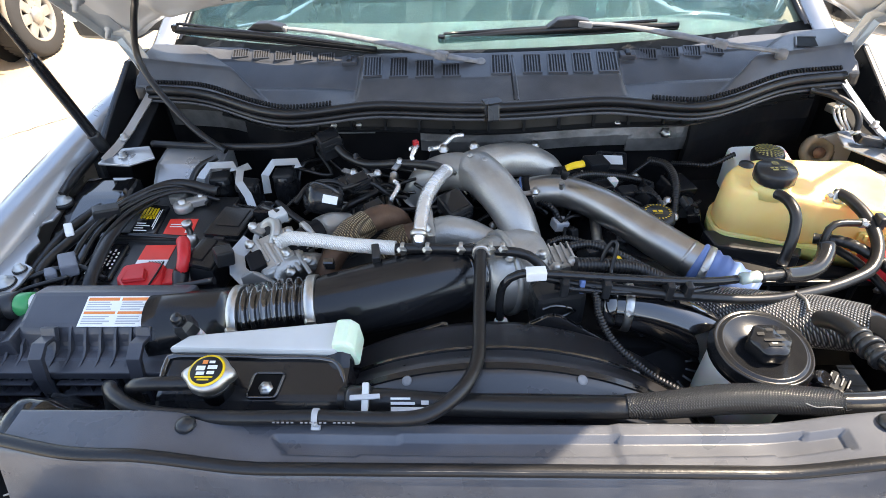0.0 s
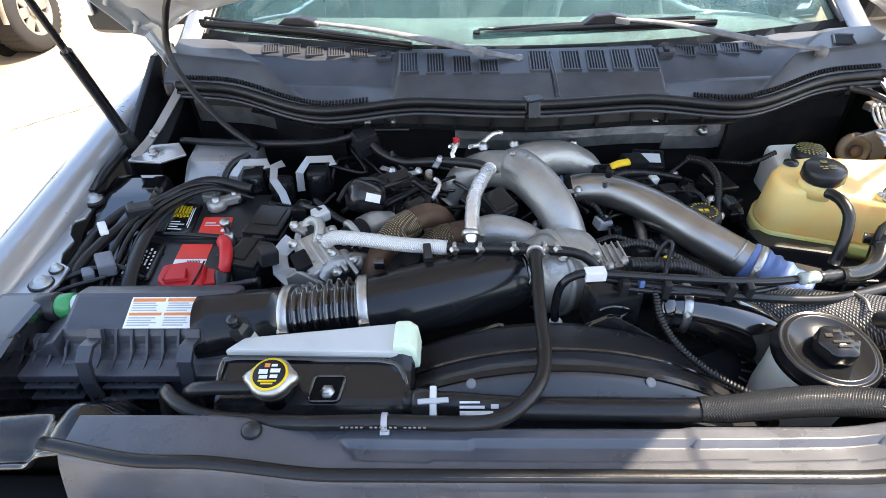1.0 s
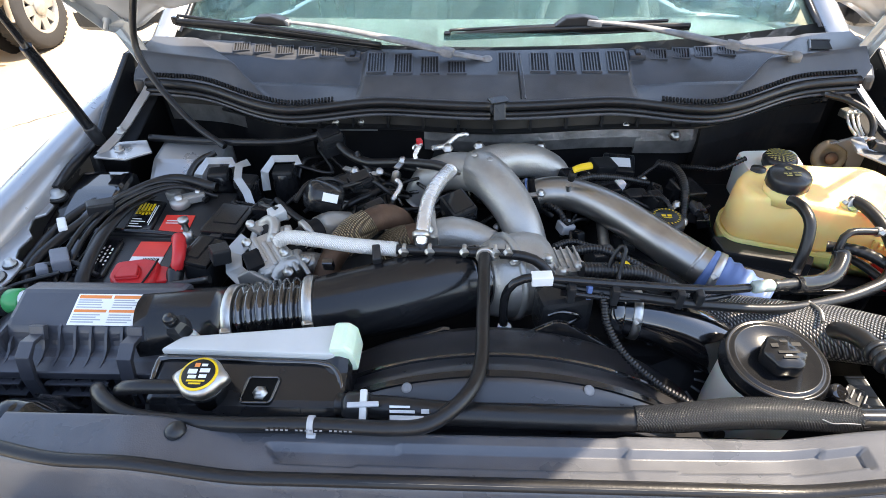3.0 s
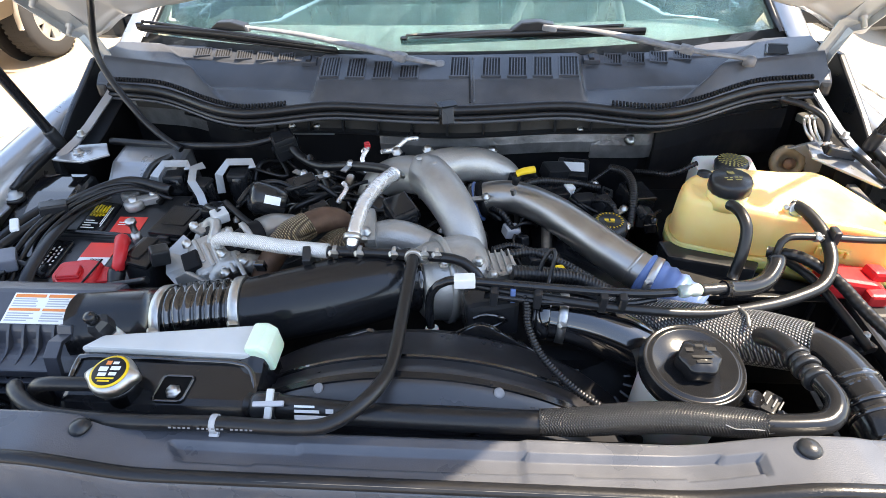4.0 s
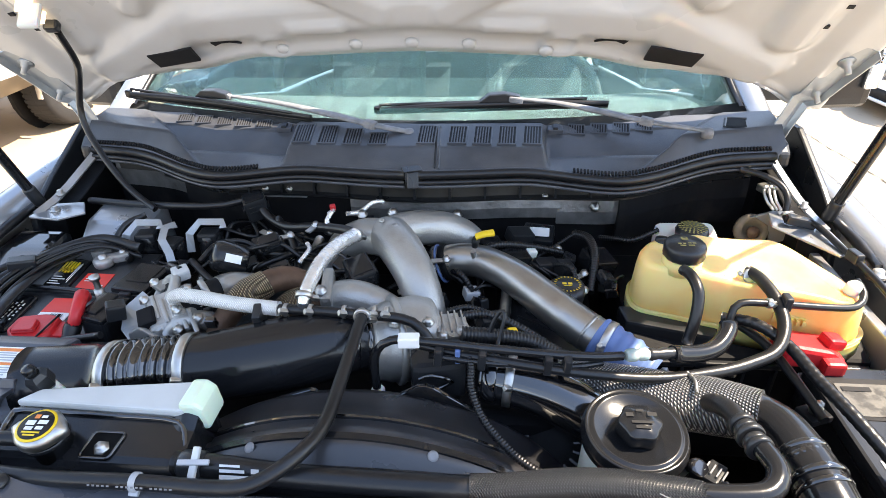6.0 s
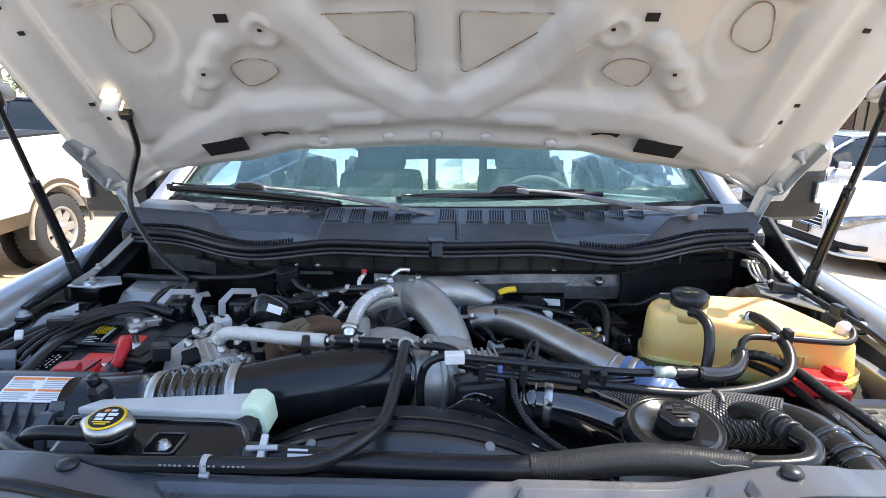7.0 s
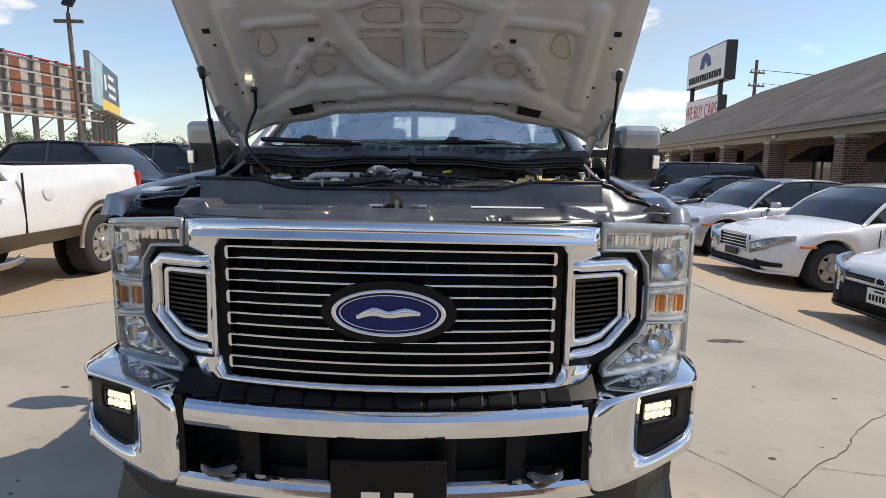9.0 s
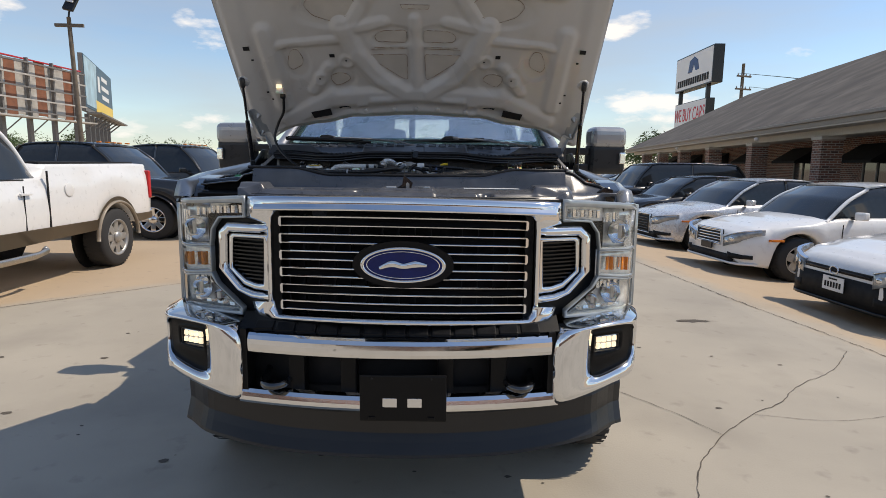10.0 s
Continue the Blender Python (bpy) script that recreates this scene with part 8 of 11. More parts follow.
part("flex_joint", tube([(-0.215, 0.905, 1.375), (-0.19, 0.915, 1.393), (-0.165, 0.922, 1.40)], [0.027, 0.030, 0.027], 22, 0.006), "mesh_gold", ex, "grey woven flex joint")
part("elbow", tube([(-0.175, 0.92, 1.398), (-0.15, 0.925, 1.402), (-0.125, 0.928, 1.402)], 0.026, 20, 0.008), "exhaust", ex)
# EGR valve cluster
eg = thing("egr_valve", "grey cast aluminium valve body with a black actuator", "valve", (-0.39, 0.9, 1.3))
rn = random.Random(5)
part("valve_body", box((-0.400, 0.878, 1.375), (0.085, 0.085, 0.10), (15, -10, 28), 0.014, seg=3), "alu", eg)
AX = Vector((-0.62, -0.35, 0.70))
part("round_flange", lathe([(0.030, -0.010), (0.040, -0.008), (0.041, 0.0), (0.036, 0.006), (0.024, 0.006), (0.021, -0.004), (0, -0.004)], (-0.432, 0.905, 1.418), AX, 28), "alu", eg)
part("flange_ear", prism([(-0.470, 0.925), (-0.452, 0.945), (-0.425, 0.925), (-0.438, 0.905)], 1.414, 1.424, "z", 0.003), "alu", eg)
part("bore", lathe([(0.020, -0.002), (0.020, 0.030), (0.016, 0.034), (0, 0.034)], (-0.432, 0.905, 1.418), -AX, 20), "dark", eg)
part("c_bracket", strap([Vector(q_) for q_ in ((-0.462, 0.900, 1.412), (-0.482, 0.872, 1.400), (-0.474, 0.842, 1.385), (-0.448, 0.822, 1.375))], 0.030, 0.006), "bracket", eg)
for k in range(5):
    part("casting_rib", box((-0.425 + 0.020 * k, 0.858 - 0.006 * k, 1.418 - 0.002 * k), (0.008, 0.058, 0.012), (16, -10, 34), 0.003), "alu", eg)
part("side_plate", prism([(-0.452, 1.345), (-0.456, 1.398), (-0.432, 1.412), (-0.392, 1.380), (-0.385, 1.345)], 0.808, 0.818, "y", 0.003), "alu", eg)
part("valve_neck", tube([(-0.375, 0.875, 1.410), (-0.350, 0.893, 1.424), (-0.330, 0.915, 1.422)], [0.024, 0.022, 0.024], 18, 0.01), "dark", eg)
part("neck_ring", lathe([(0.024, -0.006), (0.029, -0.004), (0.029, 0.004), (0.024, 0.006)], (-0.345, 0.897, 1.426), (0.7, 0.6, 0.15), 22), "alu", eg)
part("valve_pipe", tube([(-0.330, 0.915, 1.422), (-0.312, 0.935, 1.418), (-0.290, 0.965, 1.398)], [0.026, 0.027, 0.026], 18, 0.01), "alu", eg)
part("lower_pipe", tube([(-0.395, 0.830, 1.385), (-0.372, 0.838, 1.402), (-0.345, 0.856, 1.396), (-0.322, 0.890, 1.36)], [0.016, 0.017, 0.018, 0.020], 14, 0.01), "alu", eg)
part("gap_block", box((-0.430, 0.842, 1.392), (0.030, 0.040, 0.06), (15, -10, 28), 0.004), "dark", eg)
for bp_ in ((-0.462, 0.928, 1.424), (-0.402, 0.880, 1.430), (-0.452, 0.872, 1.424), (-0.375, 0.842, 1.428), (-0.355, 0.868, 1.432), (-0.340, 0.842, 1.412), (-0.385, 0.905, 1.430), (-0.365, 0.815, 1.405)):
    bolt(bp_, (-0.2, -0.5, 1), 0.0065, eg)
for k, bp_ in enumerate(((-0.375, 0.850, 1.412), (-0.352, 0.880, 1.415), (-0.335, 0.850, 1.398), (-0.405, 0.828, 1.395))):
    part("casting_boss", lathe([(0.012, -0.03), (0.012, 0.008), (0.008, 0.011), (0, 0.011)], bp_, (0.2 - 0.2 * k, -0.5, 1), 14), "alu", eg)
part("electric_plug", box((-0.412, 0.940, 1.440), (0.030, 0.026, 0.022), (10, 0, 40), 0.004), "greywhite", eg, "pale grey electric plug")
part("actuator", lathe([(0.026, -0.035), (0.031, -0.03), (0.031, 0.02), (0.026, 0.028), (0.014, 0.032)], (-0.335, 0.985, 1.450), (-0.8, -0.35, 0.45), 24), "satin", eg, "black round actuator")
la, ln = Vector((-0.813, -0.356, 0.457)).normalized(), Vector((0.546, -0.733, 0.404)).normalized()
lu = ln.cross(la).normalized()
flat_label(Vector((-0.335, 0.985, 1.450)) + ln * 0.0318 - la * 0.020 - lu * 0.008, la, lu, 0.030, 0.016, "paper", eg, "part_label")
for pts in ([(-0.38, 0.96, 1.455), (-0.36, 1.0, 1.47), (-0.32, 1.03, 1.46), (-0.28, 1.02, 1.44)], [(-0.41, 0.94, 1.45), (-0.45, 0.97, 1.44), (-0.47, 1.02, 1.41)], [(-0.30, 1.00, 1.46), (-0.25, 1.04, 1.45), (-0.21, 1.04, 1.42), (-0.18, 1.06, 1.40)]):
    part("lead", tube(pts, 0.005, 8, 0.01), "rubber", eg)
for c, sz in (((-0.27, 1.04, 1.45), (0.045, 0.03, 0.025)), ((-0.36, 1.205, 1.45), (0.05, 0.04, 0.055)), ((-0.30, 1.06, 1.43), (0.03, 0.03, 0.03)), ((-0.235, 0.99, 1.41), (0.04, 0.02, 0.05)), ((-0.075, 0.985, 1.42), (0.05, 0.06, 0.05))):
    sh_ = solo("sensor_housing", box(c, sz, (12, -8, 30), 0.005), "plastic", "black plastic sensor housing on the engine", "sensor")
    turn_ = pose(*c, 12, -8, 30)
    for nm_, c_, z_, m_ in (("housing_lid", (0, 0, sz[2] / 2 + 0.001), (sz[0] * 0.82, sz[1] * 0.82, 0.005), "satin"), ("housing_socket", (sz[0] * 0.42, -sz[1] * 0.1, 0.0), (sz[0] * 0.35, sz[1] * 0.55, sz[2] * 0.5), "satin"), ("housing_tab", (-sz[0] * 0.5, sz[1] * 0.2, -sz[2] * 0.1), (0.010, 0.012, 0.006), "plastic"), ("housing_rib", (0, -sz[1] * 0.51, 0.0), (sz[0] * 0.7, 0.003, 0.003), "plastic"), ("housing_rib", (0, -sz[1] * 0.51, sz[2] * 0.25), (sz[0] * 0.7, 0.003, 0.003), "plastic")):
        own = box(c_, z_, bev=0.0015)
        own.transform(turn_)
        part(nm_, own, m_, sh_)
hose("foil_lead", [(-0.155, 1.08, 1.455), (-0.165, 1.10, 1.475), (-0.155, 1.12, 1.488), (-0.17, 1.14, 1.47)], 0.006, "foil", "thin sensor lead wrapped in crumpled foil", "wire")
hose("foil_lead", [(-0.13, 1.13, 1.475), (-0.105, 1.15, 1.47), (-0.08, 1.165, 1.485), (-0.06, 1.18, 1.48)], 0.006, "foil", "thin sensor lead wrapped in crumpled foil", "wire")
hose("foil_lead", [(-0.20, 1.06, 1.44), (-0.19, 1.04, 1.44), (-0.205, 1.01, 1.425)], 0.006, "foil", "thin sensor lead wrapped in crumpled foil", "wire")
solo("red_plug", box((-0.157, 1.125, 1.492), (0.012, 0.014, 0.012), (0, 0, 20), 0.003), "red", "small red sensor plug", "connector")

# right side of the engine: dipstick, oil cap, plugs
ds = thing("dipstick_handle", "bright yellow dipstick handle", "dipstick", (0.17, 1.05, 1.44))
part("grip", tube([(0.145, 1.045, 1.474), (0.160, 1.047, 1.479), (0.180, 1.052, 1.480)], [0.008, 0.009, 0.009], 12, 0.006, flat=0.7), "yellow", ds)
part("collar", lathe([(0.006, -0.02), (0.008, -0.008), (0.008, 0.0)], (0.147, 1.046, 1.470), (0.2, 0, 1), 12), "ink", ds)
part("dip_tube", tube([(0.14, 1.046, 1.44), (0.15, 1.06, 1.38), (0.16, 1.08, 1.30)], 0.006, 8, 0.02), "steel", ds)
oc = thing("oil_filler_cap", "black oil filler cap with yellow print", "oil cap", (0.322, 0.985, 1.37))
part("cap", lathe([(0.026, -0.03), (0.034, -0.012), (0.036, 0.0), (0.034, 0.010), (0.028, 0.014), (0, 0.014)], (0.322, 0.985, 1.395), seg=30, wob=lambda t: 1 + 0.03 * math.cos(10 * t)), "plastic", oc)
ring_print((0.322, 0.985, 1.4092), 0.0235, 22, "yellow", oc)
bars((0.322, 0.985, 1.4092), (1, 0, 0), (0, 1, 0), [(-0.010, -0.002, -0.002, 0.005), (0.001, 0.009, -0.002, 0.005), (-0.008, 0.008, -0.007, -0.005)], "yellow", oc)
part("filler_neck", lathe([(0.03, -0.09), (0.028, -0.02)], (0.322, 0.985, 1.40), seg=20), "plastic", oc)
for c, sz, m in (((0.260, 1.118, 1.392), (0.022, 0.018, 0.026), "milky"), ((0.24, 1.20, 1.39), (0.055, 0.04, 0.03), "plastic"), ((0.29, 1.10, 1.375), (0.05, 0.03, 0.03), "plastic"), ((0.22, 1.10, 1.40), (0.07, 0.05, 0.02), "satin"), ((0.33, 1.08, 1.38), (0.03, 0.04, 0.03), "plastic"), ((0.17, 1.13, 1.40), (0.06, 0.05, 0.03), "satin"), ((0.40, 1.12, 1.37), (0.06, 0.06, 0.05), "satin"), ((0.18, 0.88, 1.395), (0.05, 0.03, 0.03), "plastic"), ((0.215, 0.845, 1.40), (0.018, 0.018, 0.014), "yellow")):
    solo("engine_connector", box(c, sz, (8, 10, 24), 0.004), m, "small plastic connector on the engine", "connector")
lb = solo("coil_cover", box((0.285, 1.235, 1.37), (0.07, 0.06, 0.03), (14, 0, -10), 0.005), "plastic", "black module with a white label", "module")
flat_label((0.262, 1.215, 1.384), (1, -0.1, 0), (0.1, 1, 0.2), 0.045, 0.030, "paper", lb, "part_label")
for pts, r in (([(0.13, 1.07, 1.42), (0.19, 1.10, 1.425), (0.26, 1.13, 1.405), (0.33, 1.15, 1.38)], 0.008), ([(0.30, 1.10, 1.38), (0.335, 1.06, 1.40), (0.345, 1.02, 1.385), (0.34, 0.98, 1.35)], 0.006), ([(0.36, 1.20, 1.40), (0.385, 1.16, 1.41), (0.39, 1.10, 1.40), (0.375, 1.03, 1.36)], 0.010), ([(0.42, 1.22, 1.38), (0.45, 1.18, 1.40), (0.48, 1.16, 1.41), (0.53, 1.17, 1.43)], 0.006), ([(0.12, 0.86, 1.42), (0.17, 0.875, 1.415), (0.22, 0.865, 1.40), (0.27, 0.84, 1.385)], 0.010), ([(0.13, 0.80, 1.43), (0.18, 0.81, 1.42), (0.25, 0.82, 1.40), (0.34, 0.80, 1.36)], 0.016), ([(0.10, 0.90, 1.40), (0.14, 0.92, 1.395), (0.20, 0.90, 1.385)], 0.007)):
    hose("engine_harness", pts, r, "rubber", "black corrugated wiring loom on the engine", "wiring", ribs=0.0009, pitch=0.006)
hose("harness_loop", [(0.172, 0.80, 1.42), (0.180, 0.812, 1.445), (0.192, 0.818, 1.466), (0.199, 0.812, 1.464), (0.194, 0.800, 1.44), (0.188, 0.785, 1.42)], 0.0042, "rubber", "taped black harness loop standing up", "wiring")

rn2 = random.Random(21)
for k in range(16):
    x_, y_ = rn2.uniform(0.13, 0.44), rn2.uniform(0.99, 1.20)
    z_ = 1.335 + rn2.uniform(0, 0.04)
    pl_ = thing("injector_plug", "small black injector plug with a thin lead", "connector", (x_, y_, z_ - 0.02), "plugs on the engine")
    part("plug_body", box((x_, y_, z_), (rn2.uniform(0.016, 0.03), rn2.uniform(0.02, 0.034), rn2.uniform(0.016, 0.026)), (rn2.uniform(-20, 20), rn2.uniform(-20, 20), rn2.uniform(0, 90)), 0.003), rn2.choice(("plastic", "satin", "gloss", "plastic", "ink_grey")), pl_)
    part("plug_tab", box((x_, y_ - 0.004, z_ + 0.013), (0.008, 0.014, 0.005), (0, 0, rn2.uniform(0, 90)), 0.001), "satin", pl_)
    a_ = rn2.uniform(0, 6.28)
    part("plug_lead", tube([(x_, y_, z_), (x_ + 0.02 * math.cos(a_), y_ + 0.02 * math.sin(a_), z_ + 0.02), (x_ + 0.05 * math.cos(a_ + 0.5), y_ + 0.05 * math.sin(a_ + 0.5), z_ + 0.006), (x_ + 0.08 * math.cos(a_ + 0.9), y_ + 0.08 * math.sin(a_ + 0.9), z_ - 0.03)], 0.0034, 7, 0.012), "rubber", pl_)
for k in range(10):
    x_, y_ = rn2.uniform(-0.33, -0.14), rn2.uniform(0.99, 1.16)
    z_ = 1.36 + rn2.uniform(0, 0.05)
    a_ = rn2.uniform(0, 6.28)
    hose("engine_lead", [(x_, y_, z_), (x_ + 0.03 * math.cos(a_), y_ + 0.03 * math.sin(a_), z_ + 0.02), (x_ + 0.07 * math.cos(a_ + 0.6), y_ + 0.07 * math.sin(a_ + 0.6), z_ + 0.004), (x_ + 0.10 * math.cos(a_ + 1.0), y_ + 0.10 * math.sin(a_ + 1.0), z_ - 0.05)], rn2.uniform(0.003, 0.006), rn2.choice(("rubber", "satin", "gloss")), "thin black engine lead among the hoses", "wire")
for x_, y_, z_, a_ in ((-0.245, 1.06, 1.455, 20), (-0.30, 1.10, 1.44, -30), (-0.195, 1.09, 1.46, 70), (0.075, 1.04, 1.42, 10), (0.355, 1.05, 1.385, 40)):
    hcl = thing("steel_bracket", "small bright steel bracket with a bolt", "bracket", (x_, y_, z_ - 0.01))
    part("bracket_arm", box((x_, y_, z_), (0.036, 0.012, 0.004), (8, 0, a_), 0.001), "steel", hcl)
    bolt((x_ + 0.012 * math.cos(radians(a_)), y_ + 0.012 * math.sin(radians(a_)), z_ + 0.002), (0, -0.2, 1), 0.006, hcl)

# fuel and vapour lines
fl = thing("fuel_line", "thin black fuel lines clipped side by side", "fuel line", (0.2, 0.73, 1.45))
part("upper_line", tube([(0.002, 0.718, 1.372), (0.0, 0.722, 1.42), (0.006, 0.725, 1.455), (0.028, 0.727, 1.474), (0.07, 0.728, 1.474), (0.17, 0.727, 1.466), (0.274, 0.727, 1.458), (0.335, 0.735, 1.45), (0.375, 0.745, 1.445)], 0.0068, 10, 0.01), "satin", fl)
part("lower_line", tube([(0.062, 0.742, 1.457), (0.11, 0.735, 1.450), (0.17, 0.725, 1.447), (0.30, 0.715, 1.436), (0.42, 0.728, 1.418), (0.52, 0.760, 1.405), (0.585, 0.785, 1.405), (0.632, 0.810, 1.412), (0.655, 0.850, 1.432), (0.655, 0.90, 1.452), (0.643, 0.945, 1.462), (0.633, 0.968, 1.46)], [0.0075, 0.0075, 0.0075, 0.0075, 0.008, 0.0095, 0.010, 0.0105, 0.0105, 0.0105, 0.0105, 0.0105], 12, 0.01), "rubber", fl)
part("third_line", tube([(0.085, 0.722, 1.452), (0.17, 0.718, 1.445), (0.29, 0.722, 1.44), (0.345, 0.738, 1.436)], 0.005, 8, 0.01), "satin", fl)
part("end_clip", lathe([(0.009, -0.008), (0.011, -0.004), (0.011, 0.006), (0.008, 0.01)], (0.003, 0.718, 1.375), seg=12), "milky", fl)
part("tag", box((0.055, 0.727, 1.475), (0.032, 0.018, 0.017), (0, 0, 4), 0.002), "paper", fl, "white tape tag")
for x in (0.10, 0.165, 0.262, 0.290):
    part("line_clip", box((x, 0.722, 1.455 - 0.05 * (x - 0.1)), (0.012, 0.028, 0.030), (0, 4, -4), 0.003), "plastic", fl)
part("blue_clip", box((0.128, 0.728, 1.452), (0.008, 0.018, 0.026), bev=0.002), "blue", fl)
part("white_fitting", lathe([(0.007, -0.020), (0.010, -0.015), (0.010, -0.004), (0.008, 0.0), (0.010, 0.005), (0.010, 0.015), (0.006, 0.020)], (0.398, 0.750, 1.444), (0.9, 0.25, -0.1), 16), "frosted", fl, "milky quick fitting")
part("barb", lathe([(0.008, -0.03), (0.010, -0.02), (0.008, -0.01), (0.010, 0.0), (0.008, 0.01), (0.010, 0.02), (0.008, 0.03)], (0.44, 0.762, 1.438), (0.9, 0.25, -0.1), 12), "plastic", fl)
hose("vapour_hose", [(0.455, 0.766, 1.434), (0.50, 0.780, 1.425), (0.535, 0.800, 1.424), (0.558, 0.828, 1.432), (0.562, 0.842, 1.440)], 0.0165, "satin", "thick curved black vapour hose")
hose("vapour_hose", [(0.512, 0.945, 1.474), (0.519, 0.920, 1.477), (0.524, 0.890, 1.465), (0.520, 0.868, 1.43), (0.510, 0.852, 1.385)], 0.0115, "rubber", "bent black hose standing before the amber tank")
hose("bleed_line", [(0.575, 0.86, 1.39), (0.578, 0.872, 1.432), (0.592, 0.882, 1.450), (0.64, 0.885, 1.450), (0.74, 0.892, 1.440), (0.795, 0.905, 1.435), (0.815, 0.93, 1.445), (0.812, 0.955, 1.455)], 0.0075, "rubber", "thin black bleed line looping round the amber tank", clamps=(3,))
solo("line_bracket", box((0.665, 0.882, 1.455), (0.012, 0.022, 0.026), bev=0.003), "plastic", "black clip holding the bleed line", "clip")

# degas bottle and washer tank
dg = thing("degas_bottle", "translucent amber coolant bottle with a black cap", "coolant bottle", (0.65, 1.02, 1.30))
own = bottle([(0.452, 1.055), (0.450, 0.990), (0.58, 0.945), (0.780, 0.888), (0.838, 0.922), (0.832, 0.995), (0.755, 1.098), (0.60, 1.118), (0.50, 1.10)], 1.351, 1.456, 0.045, "tank")
for vert in own.verts:
    q = vert.co
    if q.z > 1.40:
        # a valley between the filler's shoulder and the long back, which leans towards the fender
        q.z -= 0.010 * math.exp(-((q.x - 0.625) / 0.022) ** 2) + 0.030 * smooth(0.70, 0.85, q.x)
    q.y += 0.012 * math.exp(-((q.x - 0.625) / 0.03) ** 2) * (1 if q.y < 1.0 else 0)
part("bottle", own, "tank", dg)
part("seam", bottle([(0.447, 1.06), (0.445, 0.984), (0.58, 0.940), (0.785, 0.880), (0.845, 0.919), (0.839, 1.0), (0.755, 1.106), (0.60, 1.126), (0.50, 1.108)], 1.352, 1.3555, 0.0, "tank"), "tank", dg)
part("neck", lathe([(0.035, -0.02), (0.035, 0.006), (0.031, 0.008)], (0.527, 0.998, 1.462), seg=26), "tank", dg)
dc = part("bottle_cap", lathe([(0.034, 0.0), (0.037, 0.004), (0.037, 0.022), (0.033, 0.028), (0, 0.029)], (0.527, 0.998, 1.470), seg=40, wob=lambda t: 1 + 0.02 * math.cos(16 * t)), "plastic", dg, "black screw cap with yellow print")
bars((0.527, 0.998, 1.4995), (1, 0, 0), (0, 1, 0), [(-0.006, 0.006, 0.006, 0.009), (-0.006, -0.003, 0.006, 0.018), (0.003, 0.006, 0.006, 0.018), (-0.006, 0.006, 0.016, 0.018), (-0.004, 0.004, 0.011, 0.013), (-0.016, -0.010, -0.008, -0.004), (-0.007, -0.002, -0.008, -0.004), (0.002, 0.008, -0.006, -0.002), (0.010, 0.016, -0.006, -0.002), (-0.014, -0.004, -0.015, -0.011), (0.001, 0.012, -0.014, -0.010)], "flange_tan", dc)
part("outlet", lathe([(0.018, -0.014), (0.014, 0.0), (0.012, 0.016)], (0.632, 0.965, 1.446), (-0.05, -0.5, 0.8), 16), "tank", dg)
band((0.634, 0.958, 1.456), (0.1, -0.85, 0.45), 0.0122, 0.010, "steel", dg)
part("side_nipple", lathe([(0.012, -0.03), (0.014, 0.01), (0.009, 0.018)], (0.805, 0.945, 1.440), (0, -0.3, 0.9), 14), "milky", dg)
part("moulded_mark", box((0.70, 0.914, 1.395), (0.055, 0.006, 0.018), (0, 0, -14), 0.002), "tank", dg)
for k in range(5):
    part("moulded_mark", box((0.682 + 0.009 * k, 0.9135 - 0.0024 * k, 1.396), (0.005, 0.008, 0.012), (0, 0, -14), 0.001), "tank", dg)
part("bracket_tray", prism([(0.425, 1.0), (0.432, 0.950), (0.58, 0.912), (0.60, 0.945), (0.46, 1.0)], 1.320, 1.353, "z", 0.006), "plastic", dg, "black carrier tray")
wt = thing("washer_tank", "milky washer fluid tank with a black cap", "washer tank", (0.60, 1.18, 1.25))
part("tank", bottle([(0.528, 1.132), (0.655, 1.134), (0.668, 1.240), (0.535, 1.234)], 1.28, 1.414, 0.03, "milky", rr=0.02), "milky", wt)
wcp = part("tank_cap", lathe([(0.026, 0.0), (0.032, 0.003), (0.034, 0.018), (0.030, 0.026), (0, 0.026)], (0.598, 1.165, 1.414), seg=30, wob=lambda t: 1 + 0.03 * math.cos(12 * t)), "plastic", wt)
for r_, n_ in ((0.026, 20), (0.019, 15), (0.012, 9), (0.005, 4)):
    ring_print((0.598, 1.165, 1.4402), r_, n_, "flange_tan", wcp, 0.005, r_ * 40)
part("small_cap", lathe([(0.014, -0.03), (0.014, 0.012), (0, 0.013)], (0.512, 1.078, 1.448), seg=18), "plastic", dg)
tr = solo("tank_support", prism([(0.90, 1.05), (0.90, 1.315), (0.96, 1.337), (1.24, 1.325), (1.24, 1.05)], 0.44, 0.86, "x", 0.008), "dark", "dark steel tray under the tanks", "tray")
for k in range(7):
    part("tray_rib", box((0.475 + 0.055 * k, 0.896, 1.22), (0.006, 0.012, 0.15), bev=0.001), "plastic", tr)
part("tray_lip", box((0.65, 0.898, 1.302), (0.41, 0.014, 0.012), bev=0.003), "plastic", tr)
for x in (0.50, 0.62, 0.74):
    bolt((x, 0.893, 1.285), (0, -1, 0.1), 0.006, tr)
